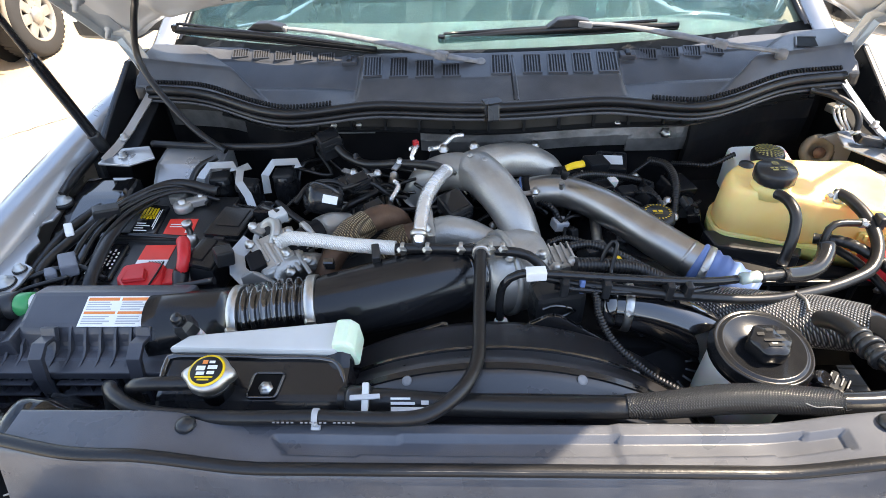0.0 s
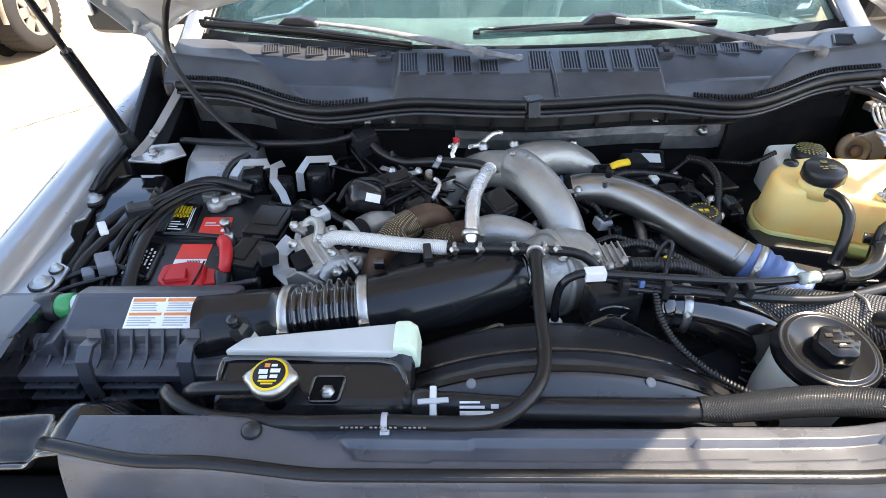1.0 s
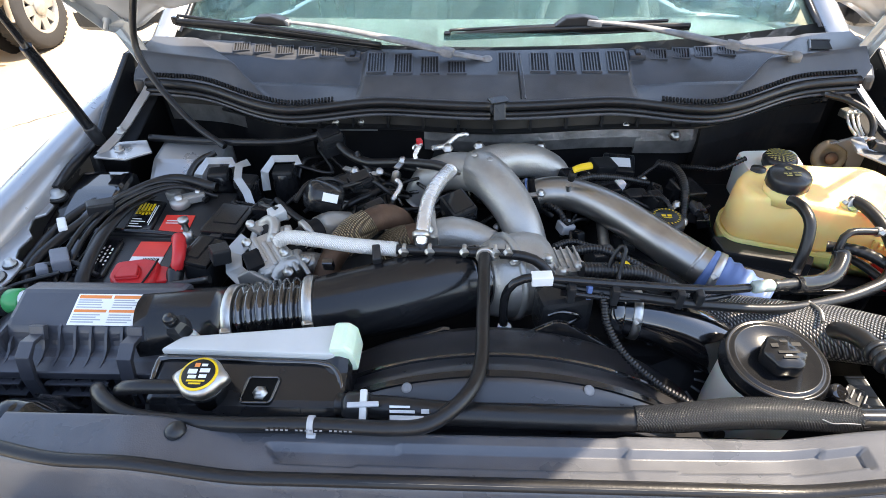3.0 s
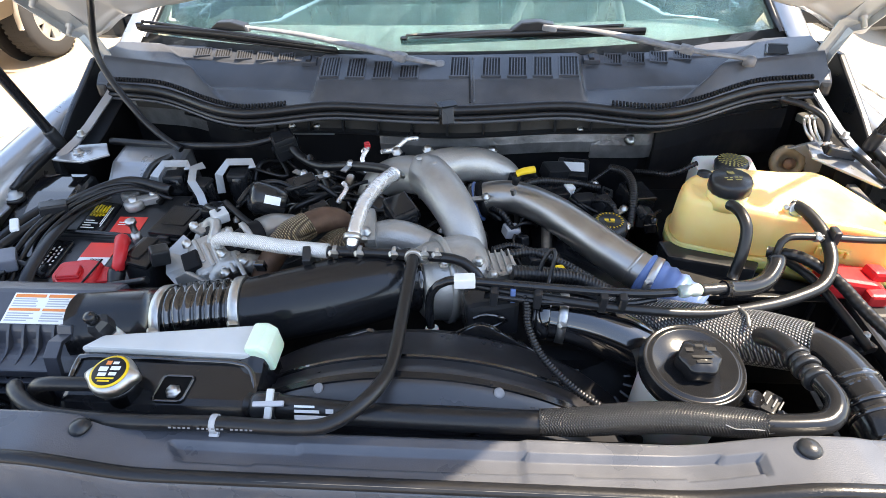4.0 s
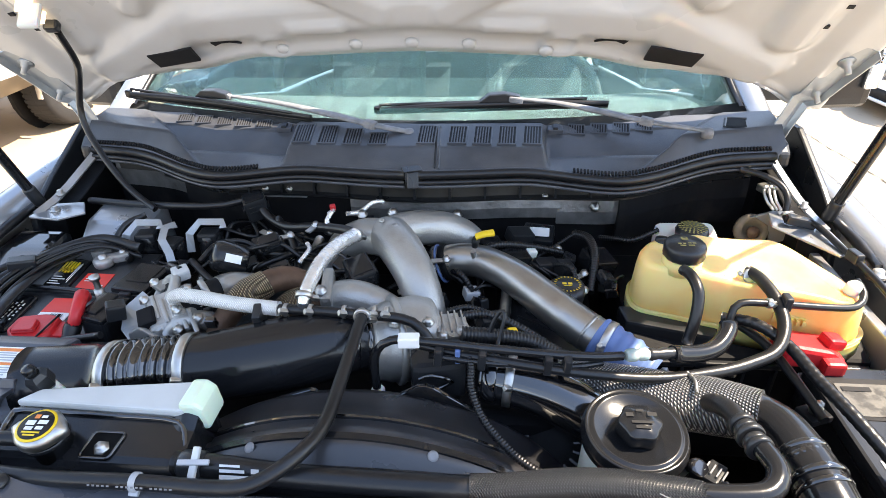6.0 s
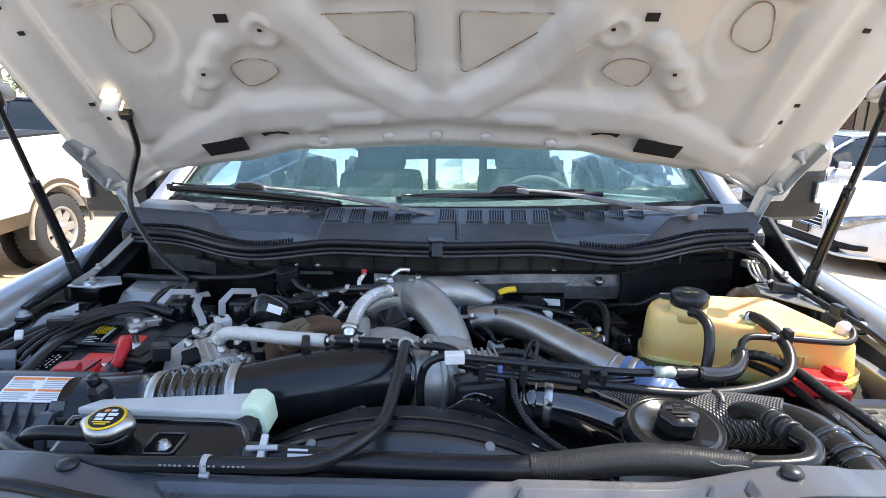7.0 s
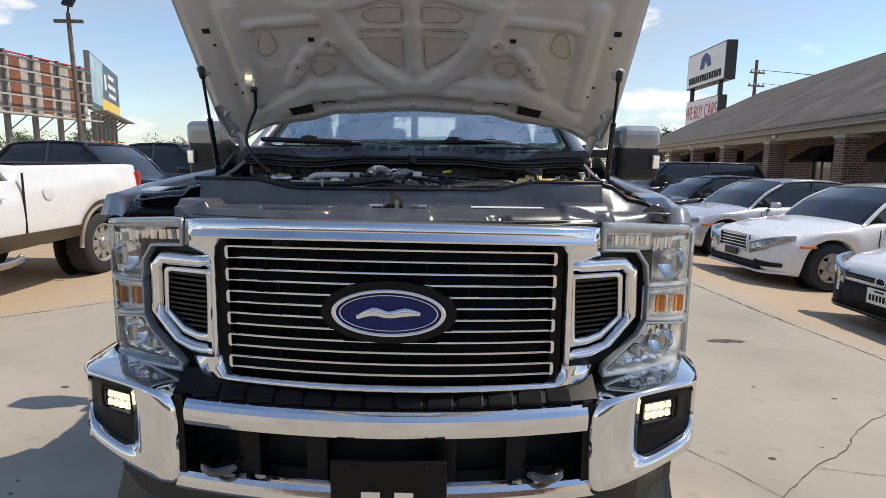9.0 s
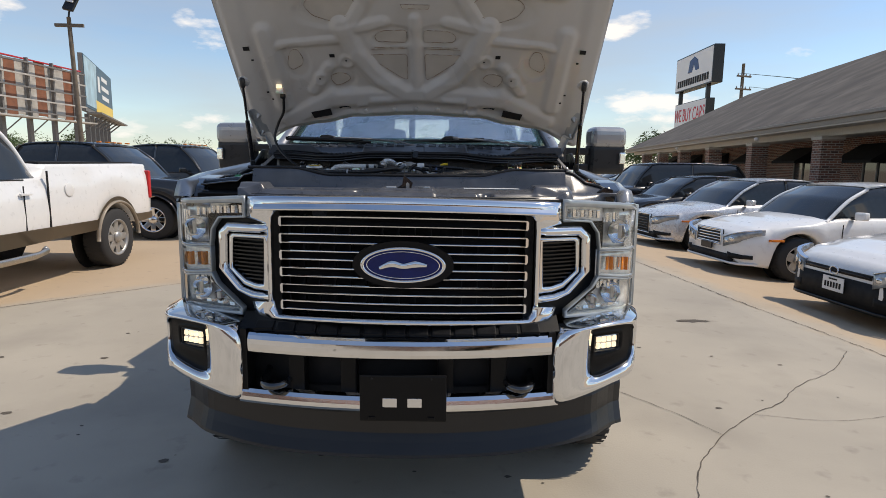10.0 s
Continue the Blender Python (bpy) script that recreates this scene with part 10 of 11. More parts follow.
def sedan(name, label, at, turn, paint, nose, kit):
    v, body = vehicle(name, label, "car", 4.95, 1.86, SEDAN_DECK, SEDAN_SILL, (0.88, 3.80), 0.335, (1.30, 2.05, 3.35, 4.25), 1.455, paint, at, turn, spokes=kit.get("spokes", 5))
    for s in (-1, 1):
        x0, x1 = kit["lamp"]
        a, b = kit["lz"]
        lampf = lambda x: a + (b - a) * (x - x0) / (x1 - x0)
        hl_ = part("headlight", column_block(x0, x1, lambda x: lampf(x) - 0.125 + 0.08 * smooth(x1 - 0.22, x1, x), lambda x: lampf(x) + 0.035, nose_y, 0.06, 0.016, 14, 2, s), "lampglass", v, "clear headlight with dark surround")
        part("lamp_rim", column_block(x0 - 0.008, x1 + 0.004, lambda x: lampf(x) + 0.028, lambda x: lampf(x) + 0.040, nose_y, 0.05, 0.020, 14, 1, s), "chrome", hl_)
        part("lamp_eye", lathe([(0.042, 0), (0.036, 0.012), (0.02, 0.018), (0, 0.018)], (s * (x0 * 0.55 + x1 * 0.45), nose_y(x0 * 0.55 + x1 * 0.45) - 0.014, lampf(x0 * 0.55 + x1 * 0.45) - 0.045), (s * 0.4, -1, 0), 18), "chrome", hl_)
        part("lamp_eye", lathe([(0.034, 0), (0.028, 0.010), (0.014, 0.015), (0, 0.015)], (s * (x0 * 0.8 + x1 * 0.2), nose_y(x0 * 0.8 + x1 * 0.2) - 0.014, lampf(x0 * 0.8 + x1 * 0.2) - 0.050), (s * 0.3, -1, 0), 18), "chrome", hl_)
        part("fog_opening", column_block(0.52, 0.82, lambda x: 0.325 + 0.02 * (x - 0.5), lambda x: 0.415 - 0.10 * (x - 0.52), nose_y, 0.04, 0.012, 10, 1, s), "ink", v)
        part("side_marker", column_block(0.885, 0.915, lambda x: 0.605, lambda x: 0.640, nose_y, 0.02, 0.012, 4, 1, s), "amber", v)
    gx, gz0, gz1 = kit["grille"]
    gr = part("grille", column_block(-gx, gx, lambda x: gz0, lambda x: gz1, nose_y, 0.05, 0.014, 12, 2), "ink", v, "dark front grille")
    for k in range(kit["slats"]):
        z = gz0 + (gz1 - gz0) * (k + 0.5) / kit["slats"]
        part("grille_slat", column_block(-gx * 0.97, gx * 0.97, lambda x: z - 0.008, lambda x: z + 0.008, nose_y, 0.02, 0.022, 8, 1), kit["slat_m"], gr)
    if kit.get("frame", True):
        for z in (gz0, gz1):
            part("grille_frame", column_block(-gx - 0.012, gx + 0.012, lambda x: z - 0.010, lambda x: z + 0.010, nose_y, 0.03, 0.024, 10, 1), "chrome", gr)
        for sx in (-1, 1):
            part("grille_frame", column_block(gx - 0.002, gx + 0.016, lambda x: gz0, lambda x: gz1, nose_y, 0.03, 0.024, 2, 2, sx), "chrome", gr)
    lw_ = kit.get("low", 0.11)
    part("lower_intake", column_block(-0.60 if lw_ < 0.2 else -0.80, 0.60 if lw_ < 0.2 else 0.80, lambda x: 0.27, lambda x: 0.27 + lw_, nose_y, 0.05, 0.010, 18, 2), "ink", v)
    part("bumper_lip", column_block(-0.84, 0.84, lambda x: 0.235, lambda x: 0.268, nose_y, 0.08, 0.022, 20, 1), kit.get("lip", paint), v)
    if kit.get("plate"):
        pl = part("licence_plate", box((0, -0.03, kit["plate"]), (0.305, 0.01, 0.155), bev=0.004), "paper", v, "white licence plate with blurred characters")
        for k in range(6):
            part("plate_mark", box((-0.105 + 0.042 * k, -0.0365, kit["plate"] - 0.012), (0.026, 0.003, 0.06)), "ink", pl)
        part("plate_mark", box((0, -0.0365, kit["plate"] + 0.052), (0.12, 0.003, 0.016)), "ink", pl)
    if kit.get("holder"):
        part("plate_holder", box((0, -0.04, 0.46), (0.30, 0.02, 0.10), bev=0.004), "plastic", v)
    if kit.get("emblem"):
        part("emblem", tube([(0.06 * math.cos(t), -0.035, kit["emblem"] + 0.042 * math.sin(t)) for t in (k * math.tau / 16 for k in range(17))], 0.008, 8, 0.02), "chrome", v, "plain chrome ring")
    if kit.get("rings"):
        for k in range(4):
            part("emblem", tube([(-0.09 + 0.06 * k + 0.036 * math.cos(t), -0.035, 0.66 + 0.036 * math.sin(t)) for t in (q * math.tau / 14 for q in range(15))], 0.006, 6, 0.02), "chrome", v)
    return v


sedan("white_sedan", "white sedan with a wide black lower grille", (4.42, 4.15, GZ), -86, "white_car", 0, dict(lamp=(0.50, 0.86), lz=(0.62, 0.74), ly=0.03, grille=(0.48, 0.575, 0.625), slats=1, slat_m="satin", plate=0.45, emblem=0.60, frame=False, low=0.27, lip="satin", spokes=10))
sedan("luxury_sedan", "white luxury sedan with a chrome slatted grille", (4.45, 7.25, GZ), -84, "white_car", 0, dict(lamp=(0.40, 0.86), lz=(0.60, 0.74), ly=0.03, grille=(0.33, 0.50, 0.73), slats=5, slat_m="chrome", holder=True, spokes=5))
sedan("silver_sedan", "silver sedan with a tall chrome-edged grille", (4.35, 10.15, GZ), -84, "silver_car", 0, dict(lamp=(0.44, 0.86), lz=(0.64, 0.71), ly=0.03, grille=(0.35, 0.34, 0.72), slats=7, slat_m="satin", spokes=10))
sedan("black_sedan", "black sedan with bright window trim", (4.4, 13.2, GZ), -84, "black_car", 0, dict(lamp=(0.44, 0.86), lz=(0.62, 0.71), ly=0.03, grille=(0.35, 0.45, 0.70), slats=5, slat_m="chrome", spokes=10))
vehicle("dark_suv", "dark grey-green boxy SUV parked in the row", "SUV", 4.9, 1.95, [(0, 0.78), (0.1, 0.98), (0.6, 1.06), (1.15, 1.10), (4.6, 1.14), (4.9, 1.0)], [(0, 0.40), (0.3, 0.30), (4.5, 0.30), (4.9, 0.4)], (0.95, 3.85), 0.38, (1.05, 1.65, 4.45, 4.85), 1.80, "black_car", (4.7, 16.2, GZ), -84, group="parked cars")
for k, yy in enumerate((19.6, 22.8)):
    sedan("dark_sedan", "dark sedan far down the parked row", (4.9 + 0.4 * k, yy, GZ), -84, "silver_car" if k else "black_car", 0, dict(lamp=(0.44, 0.86), lz=(0.62, 0.71), ly=0.03, grille=(0.35, 0.45, 0.70), slats=3, slat_m="chrome", spokes=10))

TRUCK_DECK = [(0, 1.00), (0.06, 1.12), (0.35, 1.17), (1.35, 1.22), (1.55, 1.24), (3.9, 1.27), (3.98, 1.30), (4.02, 1.42), (6.25, 1.43), (6.3, 1.40)]
TRUCK_SILL = [(0, 0.55), (0.2, 0.45), (0.6, 0.48), (5.9, 0.58), (6.3, 0.60)]
TRUCK_PLAN = [(0, 0.86), (0.08, 0.94), (0.4, 1.0), (6.1, 1.0), (6.3, 0.985)]


def other_pickup(name, label, at, turn, paint, lower=None, rim="alu"):
    v, body = vehicle(name, label, "pickup truck", 6.3, 2.03, TRUCK_DECK, TRUCK_SILL, (0.98, 5.35), 0.41, (1.50, 2.15, 3.55, 3.93), 1.96, paint, at, turn, lower, spokes=8, rim=rim, arch=1.20, side_in=0.93, group="parked trucks", plan=TRUCK_PLAN, tyre_w=0.27)
    part("bed_opening", box((0, 5.15, 1.425), (1.62, 2.05, 0.06)), "ink", v)
    part("rear_bumper", box((0, 6.36, 0.66), (1.9, 0.16, 0.16), bev=0.03), "chrome", v)
    for s in (-1, 1):
        part("tail_lamp", box((s * 0.955, 6.27, 1.12), (0.13, 0.08, 0.42), bev=0.02), "red", v)
        stp = part("side_step", tube([(s * 1.02, 1.75, 0.46), (s * 1.08, 1.9, 0.42), (s * 1.08, 3.6, 0.42), (s * 1.02, 3.8, 0.46)], 0.05, 10, 0.1, flat=0.6), "steel", v, "bright metal side step")
        part("wheel_lip", tube([(s * 1.02, 5.35 + 0.50 * math.cos(t), 0.41 + 0.50 * math.sin(t)) for t in (math.pi * q / 12 for q in range(13))], 0.03, 8, 0.05, flat=0.6), lower[0] if lower else paint, v)
        part("wheel_lip", tube([(s * 1.02, 0.98 + 0.50 * math.cos(t), 0.41 + 0.50 * math.sin(t)) for t in (math.pi * q / 12 for q in range(13))], 0.03, 8, 0.05, flat=0.6), lower[0] if lower else paint, v)
        part("headlight", box((s * 0.84, 0.06, 0.98), (0.26, 0.14, 0.24), (0, 0, s * 14), 0.02), "lampglass", v)
        part("amber_marker", box((s * 0.965, 0.12, 0.99), (0.06, 0.12, 0.16), bev=0.015), "amber", v)
        part("fuel_door", lathe([(0.085, 0), (0.085, 0.006), (0.08, 0.008), (0, 0.008)], (s * 1.012, 4.35, 1.12), (s, 0, 0), 28), paint, v)
        part("bed_gap", box((s * 1.012, 3.97, 0.95), (0.012, 0.022, 0.80)), "ink", v)
    gr = part("grille", box((0, 0.0, 0.95), (1.35, 0.08, 0.34), bev=0.03), "ink", v)
    for k in range(3):
        part("grille_slat", box((0, -0.04, 0.84 + 0.11 * k), (1.30, 0.03, 0.05), bev=0.012), "chrome", gr)
    part("front_bumper", box((0, -0.06, 0.64), (1.98, 0.22, 0.22), bev=0.05), "chrome", v)
    for x in (-0.5, -0.2, 0.0, 0.2, 0.5):
        part("roof_lamp", box((x, 2.18, 1.965), (0.08, 0.07, 0.03), bev=0.01), "amber", v)
    return v


other_pickup("two_tone_pickup", "white pickup truck with tan lower panels", (-5.44, 0.70, 0), 0, "white_car", ("tan_paint", 0.70))
pk = other_pickup("black_pickup", "black dually pickup truck with chrome wheels", (-4.35, 9.75, 0), 90, "black_car", None, "chrome")
pk.matrix_world = pk.matrix_world @ Matrix.Diagonal((1.0, 1.0, 0.93, 1.0))
pk = other_pickup("black_pickup", "second black pickup truck parked behind", (-4.3, 13.2, 0), 84, "black_car", None)
pk.matrix_world = pk.matrix_world @ Matrix.Diagonal((1.0, 1.0, 0.97, 1.0))
sedan("white_sedan", "white sedan parked far behind the trucks", (-2.6, 24.0, 0), 90, "white_car", 0, dict(lamp=(0.44, 0.86), lz=(0.62, 0.71), ly=0.03, grille=(0.35, 0.45, 0.70), slats=3, slat_m="chrome"))

# ---- brick building ----
def brick_material():
    m = mat("red_brown_brick", (0.2, 0.1, 0.07), 0.9, bump=0.3)
    n, l = m.node_tree.nodes, m.node_tree.links
    b = n["Principled BSDF"]
    tc = n.new("ShaderNodeTexCoord")
    sep, com = n.new("ShaderNodeSeparateXYZ"), n.new("ShaderNodeCombineXYZ")
    add = n.new("ShaderNodeMath")
    l.new(tc.outputs["Object"], sep.inputs[0])
    l.new(sep.outputs[0], add.inputs[0])
    l.new(sep.outputs[1], add.inputs[1])
    l.new(add.outputs[0], com.inputs[0])
    l.new(sep.outputs[2], com.inputs[1])
    br = n.new("ShaderNodeTexBrick")
    br.inputs["Color1"].default_value, br.inputs["Color2"].default_value = (0.27, 0.115, 0.075, 1), (0.10, 0.055, 0.045, 1)
    br.inputs["Mortar"].default_value = (0.42, 0.38, 0.33, 1)
    br.inputs["Scale"].default_value = 1.0
    br.inputs["Brick Width"].default_value, br.inputs["Row Height"].default_value = 0.22, 0.075
    br.inputs["Mortar Size"].default_value = 0.009
    l.new(com.outputs[0], br.inputs["Vector"])
    l.new(br.outputs["Color"], b.inputs["Base Color"])
    bp = n.new("ShaderNodeBump")
    bp.inputs["Strength"].default_value, bp.inputs["Distance"].default_value = 0.6, 0.01
    bp.invert = True
    l.new(br.outputs["Fac"], bp.inputs["Height"])
    l.new(bp.outputs["Normal"], b.inputs["Normal"])
    return m


def shingle_material():
    m = mat("grey_shingles", (0.135, 0.120, 0.106), 0.95, var=0.4, scale=1.6, bump=0.5, bscale=30, dirt=(0.06, 0.054, 0.05), dscale=0.8, dlo=0.42, dhi=0.62, damount=0.65)
    n, l = m.node_tree.nodes, m.node_tree.links
    b = n["Principled BSDF"]
    tc, w = n.new("ShaderNodeTexCoord"), n.new("ShaderNodeTexWave")
    w.wave_type, w.bands_direction, w.wave_profile = "BANDS", "Z", "SAW"
    w.inputs["Scale"].default_value = 2.2
    w.inputs["Distortion"].default_value, w.inputs["Detail Scale"].default_value = 0.6, 4.0
    l.new(tc.outputs["Object"], w.inputs["Vector"])
    bp = n.new("ShaderNodeBump")
    bp.inputs["Strength"].default_value, bp.inputs["Distance"].default_value = 0.8, 0.03
    l.new(w.outputs["Fac"], bp.inputs["Height"])
    l.new(bp.outputs["Normal"], b.inputs["Normal"])
    return m


M["brick"], M["shingle"] = brick_material(), shingle_material()
M["fascia"] = mat("taupe_fascia", (0.30, 0.27, 0.235), 0.7, var=0.08)
M["soffit"] = mat("cream_soffit", (0.52, 0.49, 0.44), 0.8, var=0.06)
M["awning"] = mat("black_canvas", (0.012, 0.012, 0.013), 0.85, bump=0.3, bscale=100)
bld = thing("brick_building", "long single-storey brick building with a shingled porch roof", "building", (0, 0, 0))
# local frame: x away from the lot, y along the front
B0, B1 = -8.5, 33.0
GB = -0.25
part("back_wall", box((3.2, (B0 + B1) / 2, 1.5 + GB), (0.3, B1 - B0, 3.2)), "brick", bld, "red-brown brick wall")
part("end_wall", box((7.0, B1 - 0.3, 1.5 + GB), (7.4, 0.3, 3.2)), "brick", bld)
part("porch_slab", box((1.5, (B0 + B1) / 2, GB + 0.07), (4.0, B1 - B0, 0.14), bev=0.02), "concrete", bld)
own = bmesh.new()
ez, rz_, ex, rx_ = 3.18 + GB, 7.05 + GB, -0.75, 6.6
pts = [(ex, B0 - 0.5, ez), (ex, B1 + 0.7, ez), (rx_, B1 - 6.2, rz_), (rx_, B0 - 0.5, rz_), (2 * rx_ - ex, B1 + 0.7, ez), (2 * rx_ - ex, B0 - 0.5, ez)]
vv = [own.verts.new(p) for p in pts]
own.faces.new((vv[0], vv[3], vv[2], vv[1]))
own.faces.new((vv[1], vv[2], vv[4]))
own.faces.new((vv[2], vv[3], vv[5], vv[4]))
bmesh.ops.recalc_face_normals(own, faces=own.faces)
bmesh.ops.solidify(own, geom=own.faces[:], thickness=0.10)
roof = part("roof", own, "shingle", bld, "weathered grey shingle roof")
part("fascia", box((ex, (B0 + B1) / 2, ez - 0.10), (0.05, B1 - B0 + 1.2, 0.24), bev=0.008), "fascia", bld)
part("gutter", box((ex - 0.06, (B0 + B1) / 2, ez - 0.03), (0.10, B1 - B0 + 1.2, 0.10), bev=0.02), "fascia", bld)
part("soffit", box((1.2, (B0 + B1) / 2, ez - 0.24), (3.9, B1 - B0 + 1.1, 0.04)), "soffit", bld)
part("porch_beam", box((0.0, (B0 + B1) / 2, ez - 0.36), (0.30, B1 - B0, 0.22), bev=0.01), "soffit", bld)
for k in range(8):
    y = -5.6 + 5.6 * k
    if y > B1 - 1:
        continue
    pl = part("pillar", box((0.0, y, 1.35 + GB), (0.60, 0.60, 2.75)), "brick", bld, "square brick porch pillar")
    part("pillar_cap", box((0.0, y, 2.66 + GB), (0.68, 0.68, 0.10), bev=0.015), "soffit", pl)
    wy = y + 2.8
    if wy < B1 - 2:
        win = part("window", box((3.02, wy, 1.45 + GB), (0.06, 1.7, 1.5)), "tint", bld, "dark shop window")
        for dy in (-0.88, 0.0, 0.88):
            part("window_frame", box((2.99, wy + dy, 1.45 + GB), (0.08, 0.07, 1.6), bev=0.008), "fascia", win)
        for dz in (0.68, 2.22):
            part("window_frame", box((2.99, wy, dz + GB), (0.08, 1.8, 0.07), bev=0.008), "fascia", win)
        part("awning", prism([(2.1, 2.05 + GB), (3.0, 2.65 + GB), (3.0, 2.0 + GB), (2.1, 1.95 + GB)], wy - 1.2, wy + 1.2, "y", 0.01), "awning", bld, "black canvas awning")
for y in (4.0, 16.0):
    part("eave_lamp", lathe([(0.06, -0.12), (0.09, -0.06), (0.09, 0.0), (0.03, 0.02)], (ex + 0.12, y, ez - 0.32), seg=14), "paper", bld)
for y in (2.0, 3.5, 9.0):
    part("roof_vent", lathe([(0.05, -0.2), (0.05, 0.25), (0.08, 0.25), (0.08, 0.32)], (rx_ - 0.3, y, rz_ + 0.05), seg=12), "dark", roof)
bld.matrix_world = pose(11.9, 16.0, 0, 0, 0, -8.3)

# ---- signs, poles, billboards ----
def text_on(words, size, m, parent, at, rot, name="lettering"):
    cu = bpy.data.curves.new(name, "FONT")
    cu.body, cu.size, cu.extrude, cu.align_x, cu.align_y = words, size, 0.01, "CENTER", "CENTER"
    tmp = bpy.data.objects.new(name, cu)
    scene.collection.objects.link(tmp)
    me = bpy.data.meshes.new_from_object(tmp.evaluated_get(bpy.context.evaluated_depsgraph_get()))
    bpy.data.objects.remove(tmp)
    me.materials.clear()
    me.materials.append(M[m])
    me.transform(pose(*at, *rot))
    ob = new(name, me)
    ob.parent = parent
    return ob


sg = thing("pole_sign", "two-panel white dealer sign on black posts", "sign", (0, 0, 0))
for x in (-6.5, 5.5):
    part("post", box((x, 0.1, 6.2), (0.45, 0.45, 12.8), bev=0.02), "satin", sg)
up = part("upper_panel", box((0, 0.3, 12.25), (16.2, 1.1, 3.9), bev=0.05), "satin", sg, "white panel with a dark mark")
part("panel_face", box((0, -0.27, 12.25), (15.7, 0.03, 3.6)), "paper", up)
part("mark", prism([(-2.2, 12.1), (-0.5, 12.1), (0.2, 12.95), (1.1, 12.2), (2.6, 12.2), (1.8, 13.3), (0.3, 13.75), (-1.6, 13.4)], -0.31, -0.29, "y"), "navy", up, "plain dark emblem")
for k in range(14):
    part("print_bar", box((-6.4 + 0.98 * k, -0.30, 11.15), (0.74, 0.02, 0.75)), "ink", up)
lo = part("lower_panel", box((-0.9, 0.3, 7.4), (14.0, 0.9, 3.0), bev=0.05), "satin", sg, "white panel with red words")
part("panel_face", box((-0.9, -0.17, 7.4), (13.6, 0.03, 2.8)), "paper", lo)
text_on("WE BUY CARS", 2.1, "ink_red", lo, (-0.9, -0.20, 7.4), (90, 0, 0))
sg.matrix_world = pose(28.15, 65.0, 0, 0, 0, -90.5) @ Matrix.Diagonal((0.617, 1.0, 1.0, 1.0))
M["wood_pole"] = mat("weathered_pole", (0.16, 0.13, 0.10), 0.9, var=0.3, scale=6, bump=0.5, bscale=20)
up_ = thing("utility_pole", "weathered wooden utility pole with crossarms", "utility pole", (0, 0, 0))
part("pole", tube([(0, 0, -0.3), (0, 0, 6), (0, 0, 12.2)], [0.22, 0.19, 0.15], 12, 0.6), "wood_pole", up_)
for z, w in ((10.9, 1.9), (9.6, 2.1)):
    arm = part("crossarm", box((0, -0.18, z), (w, 0.14, 0.16), bev=0.02), "wood_pole", up_)
    for k in range(4):
        part("insulator", lathe([(0.05, 0), (0.08, 0.06), (0.05, 0.12), (0.06, 0.2), (0, 0.22)], (-w / 2 + 0.15 + (w - 0.3) * k / 3, -0.18, z + 0.08), seg=10), "ink_grey", arm)
up_.matrix_world = pose(31.0, 60.0, 0, 0, 0, 20)
for k, dz in enumerate((11.18, 11.18, 9.88)):
    solo("power_line", tube([(31.05 + 0.75 * (k - 1), 59.8 + 0.28 * (k - 1), dz), (60, 61 + k, dz - 1.6), (95, 62 + k, dz + 0.4)], 0.022, 5, 4.0), "ink", "thin black overhead power line", "power line")
lp_ = thing("light_pole", "tall brown lot light pole with a lamp head", "light pole", (0, 0, 0))
part("pole", tube([(0, 0, -0.05), (0, 0, 3), (0, 0, 6.0)], [0.078, 0.072, 0.062], 12, 0.5), "wood_pole", lp_)
part("crossarm", box((0.0, 0, 5.75), (0.85, 0.10, 0.10), (0, 0, 10), 0.01), "wood_pole", lp_)
part("lamp_bracket", tube([(0, 0, 5.95), (0.03, 0, 6.15), (0.10, 0, 6.28)], 0.03, 8, 0.1), "satin", lp_)
hd = part("lamp_head", box((0.13, -0.02, 6.42), (0.34, 0.10, 0.55), (-25, 14, 0), 0.03), "satin", lp_)
for k in range(4):
    part("lamp_cell", box((0.13 + (0.03 * k - 0.04), -0.085, 6.27 + 0.10 * k), (0.20, 0.02, 0.07), (-25, 14, 0), 0.006), "paper", hd)
lp_.matrix_world = pose(-11.82, 17.25, 0, 0, -1.5, 0)

M["teal_panel"] = mat("teal_panel", (0.10, 0.22, 0.20), 0.7, var=0.2)
M["brown_panel"] = mat("brown_panel", (0.24, 0.10, 0.06), 0.75, var=0.25, scale=2)
M["grey_panel"] = mat("grey_panel", (0.42, 0.40, 0.37), 0.75, var=0.2, scale=2)
M["steel_dark"] = mat("weathered_steel", (0.20, 0.19, 0.18), 0.6, metal=0.3, var=0.2)
M["bill_blue"] = mat("poster_slate", (0.07, 0.13, 0.18), 0.6, var=0.1)
M["bill_sky"] = mat("poster_pale", (0.36, 0.52, 0.60), 0.6, var=0.25, scale=0.8)
bb = thing("billboard_frame", "back of a billboard with rails and coloured panels", "billboard", (0, 0, 0))
W1, rnd = 17.0, random.Random(12)
cols = ["brown_panel", "brown_panel", "grey_panel", "brown_panel", "teal_panel", "grey_panel", "grey_panel", "brown_panel"]
n_p = 20
for k in range(n_p):
    part("board_panel", box((-W1 / 2 + W1 * (k + 0.5) / n_p, 0.0, 6.6 + rnd.uniform(-0.04, 0.04)), (W1 / n_p * 0.98, 0.08, 3.5)), cols[(k * 5 + k // 3) % len(cols)], bb)
for k in range(5):
    z = 5.05 + 0.78 * k
    part("rail", box((0, -0.45, z), (W1, 0.09, 0.10)), "grey_panel" if k % 2 else "steel_dark", bb)
part("top_edge", box((0, -0.1, 8.42), (W1, 0.16, 0.08)), "red", bb)
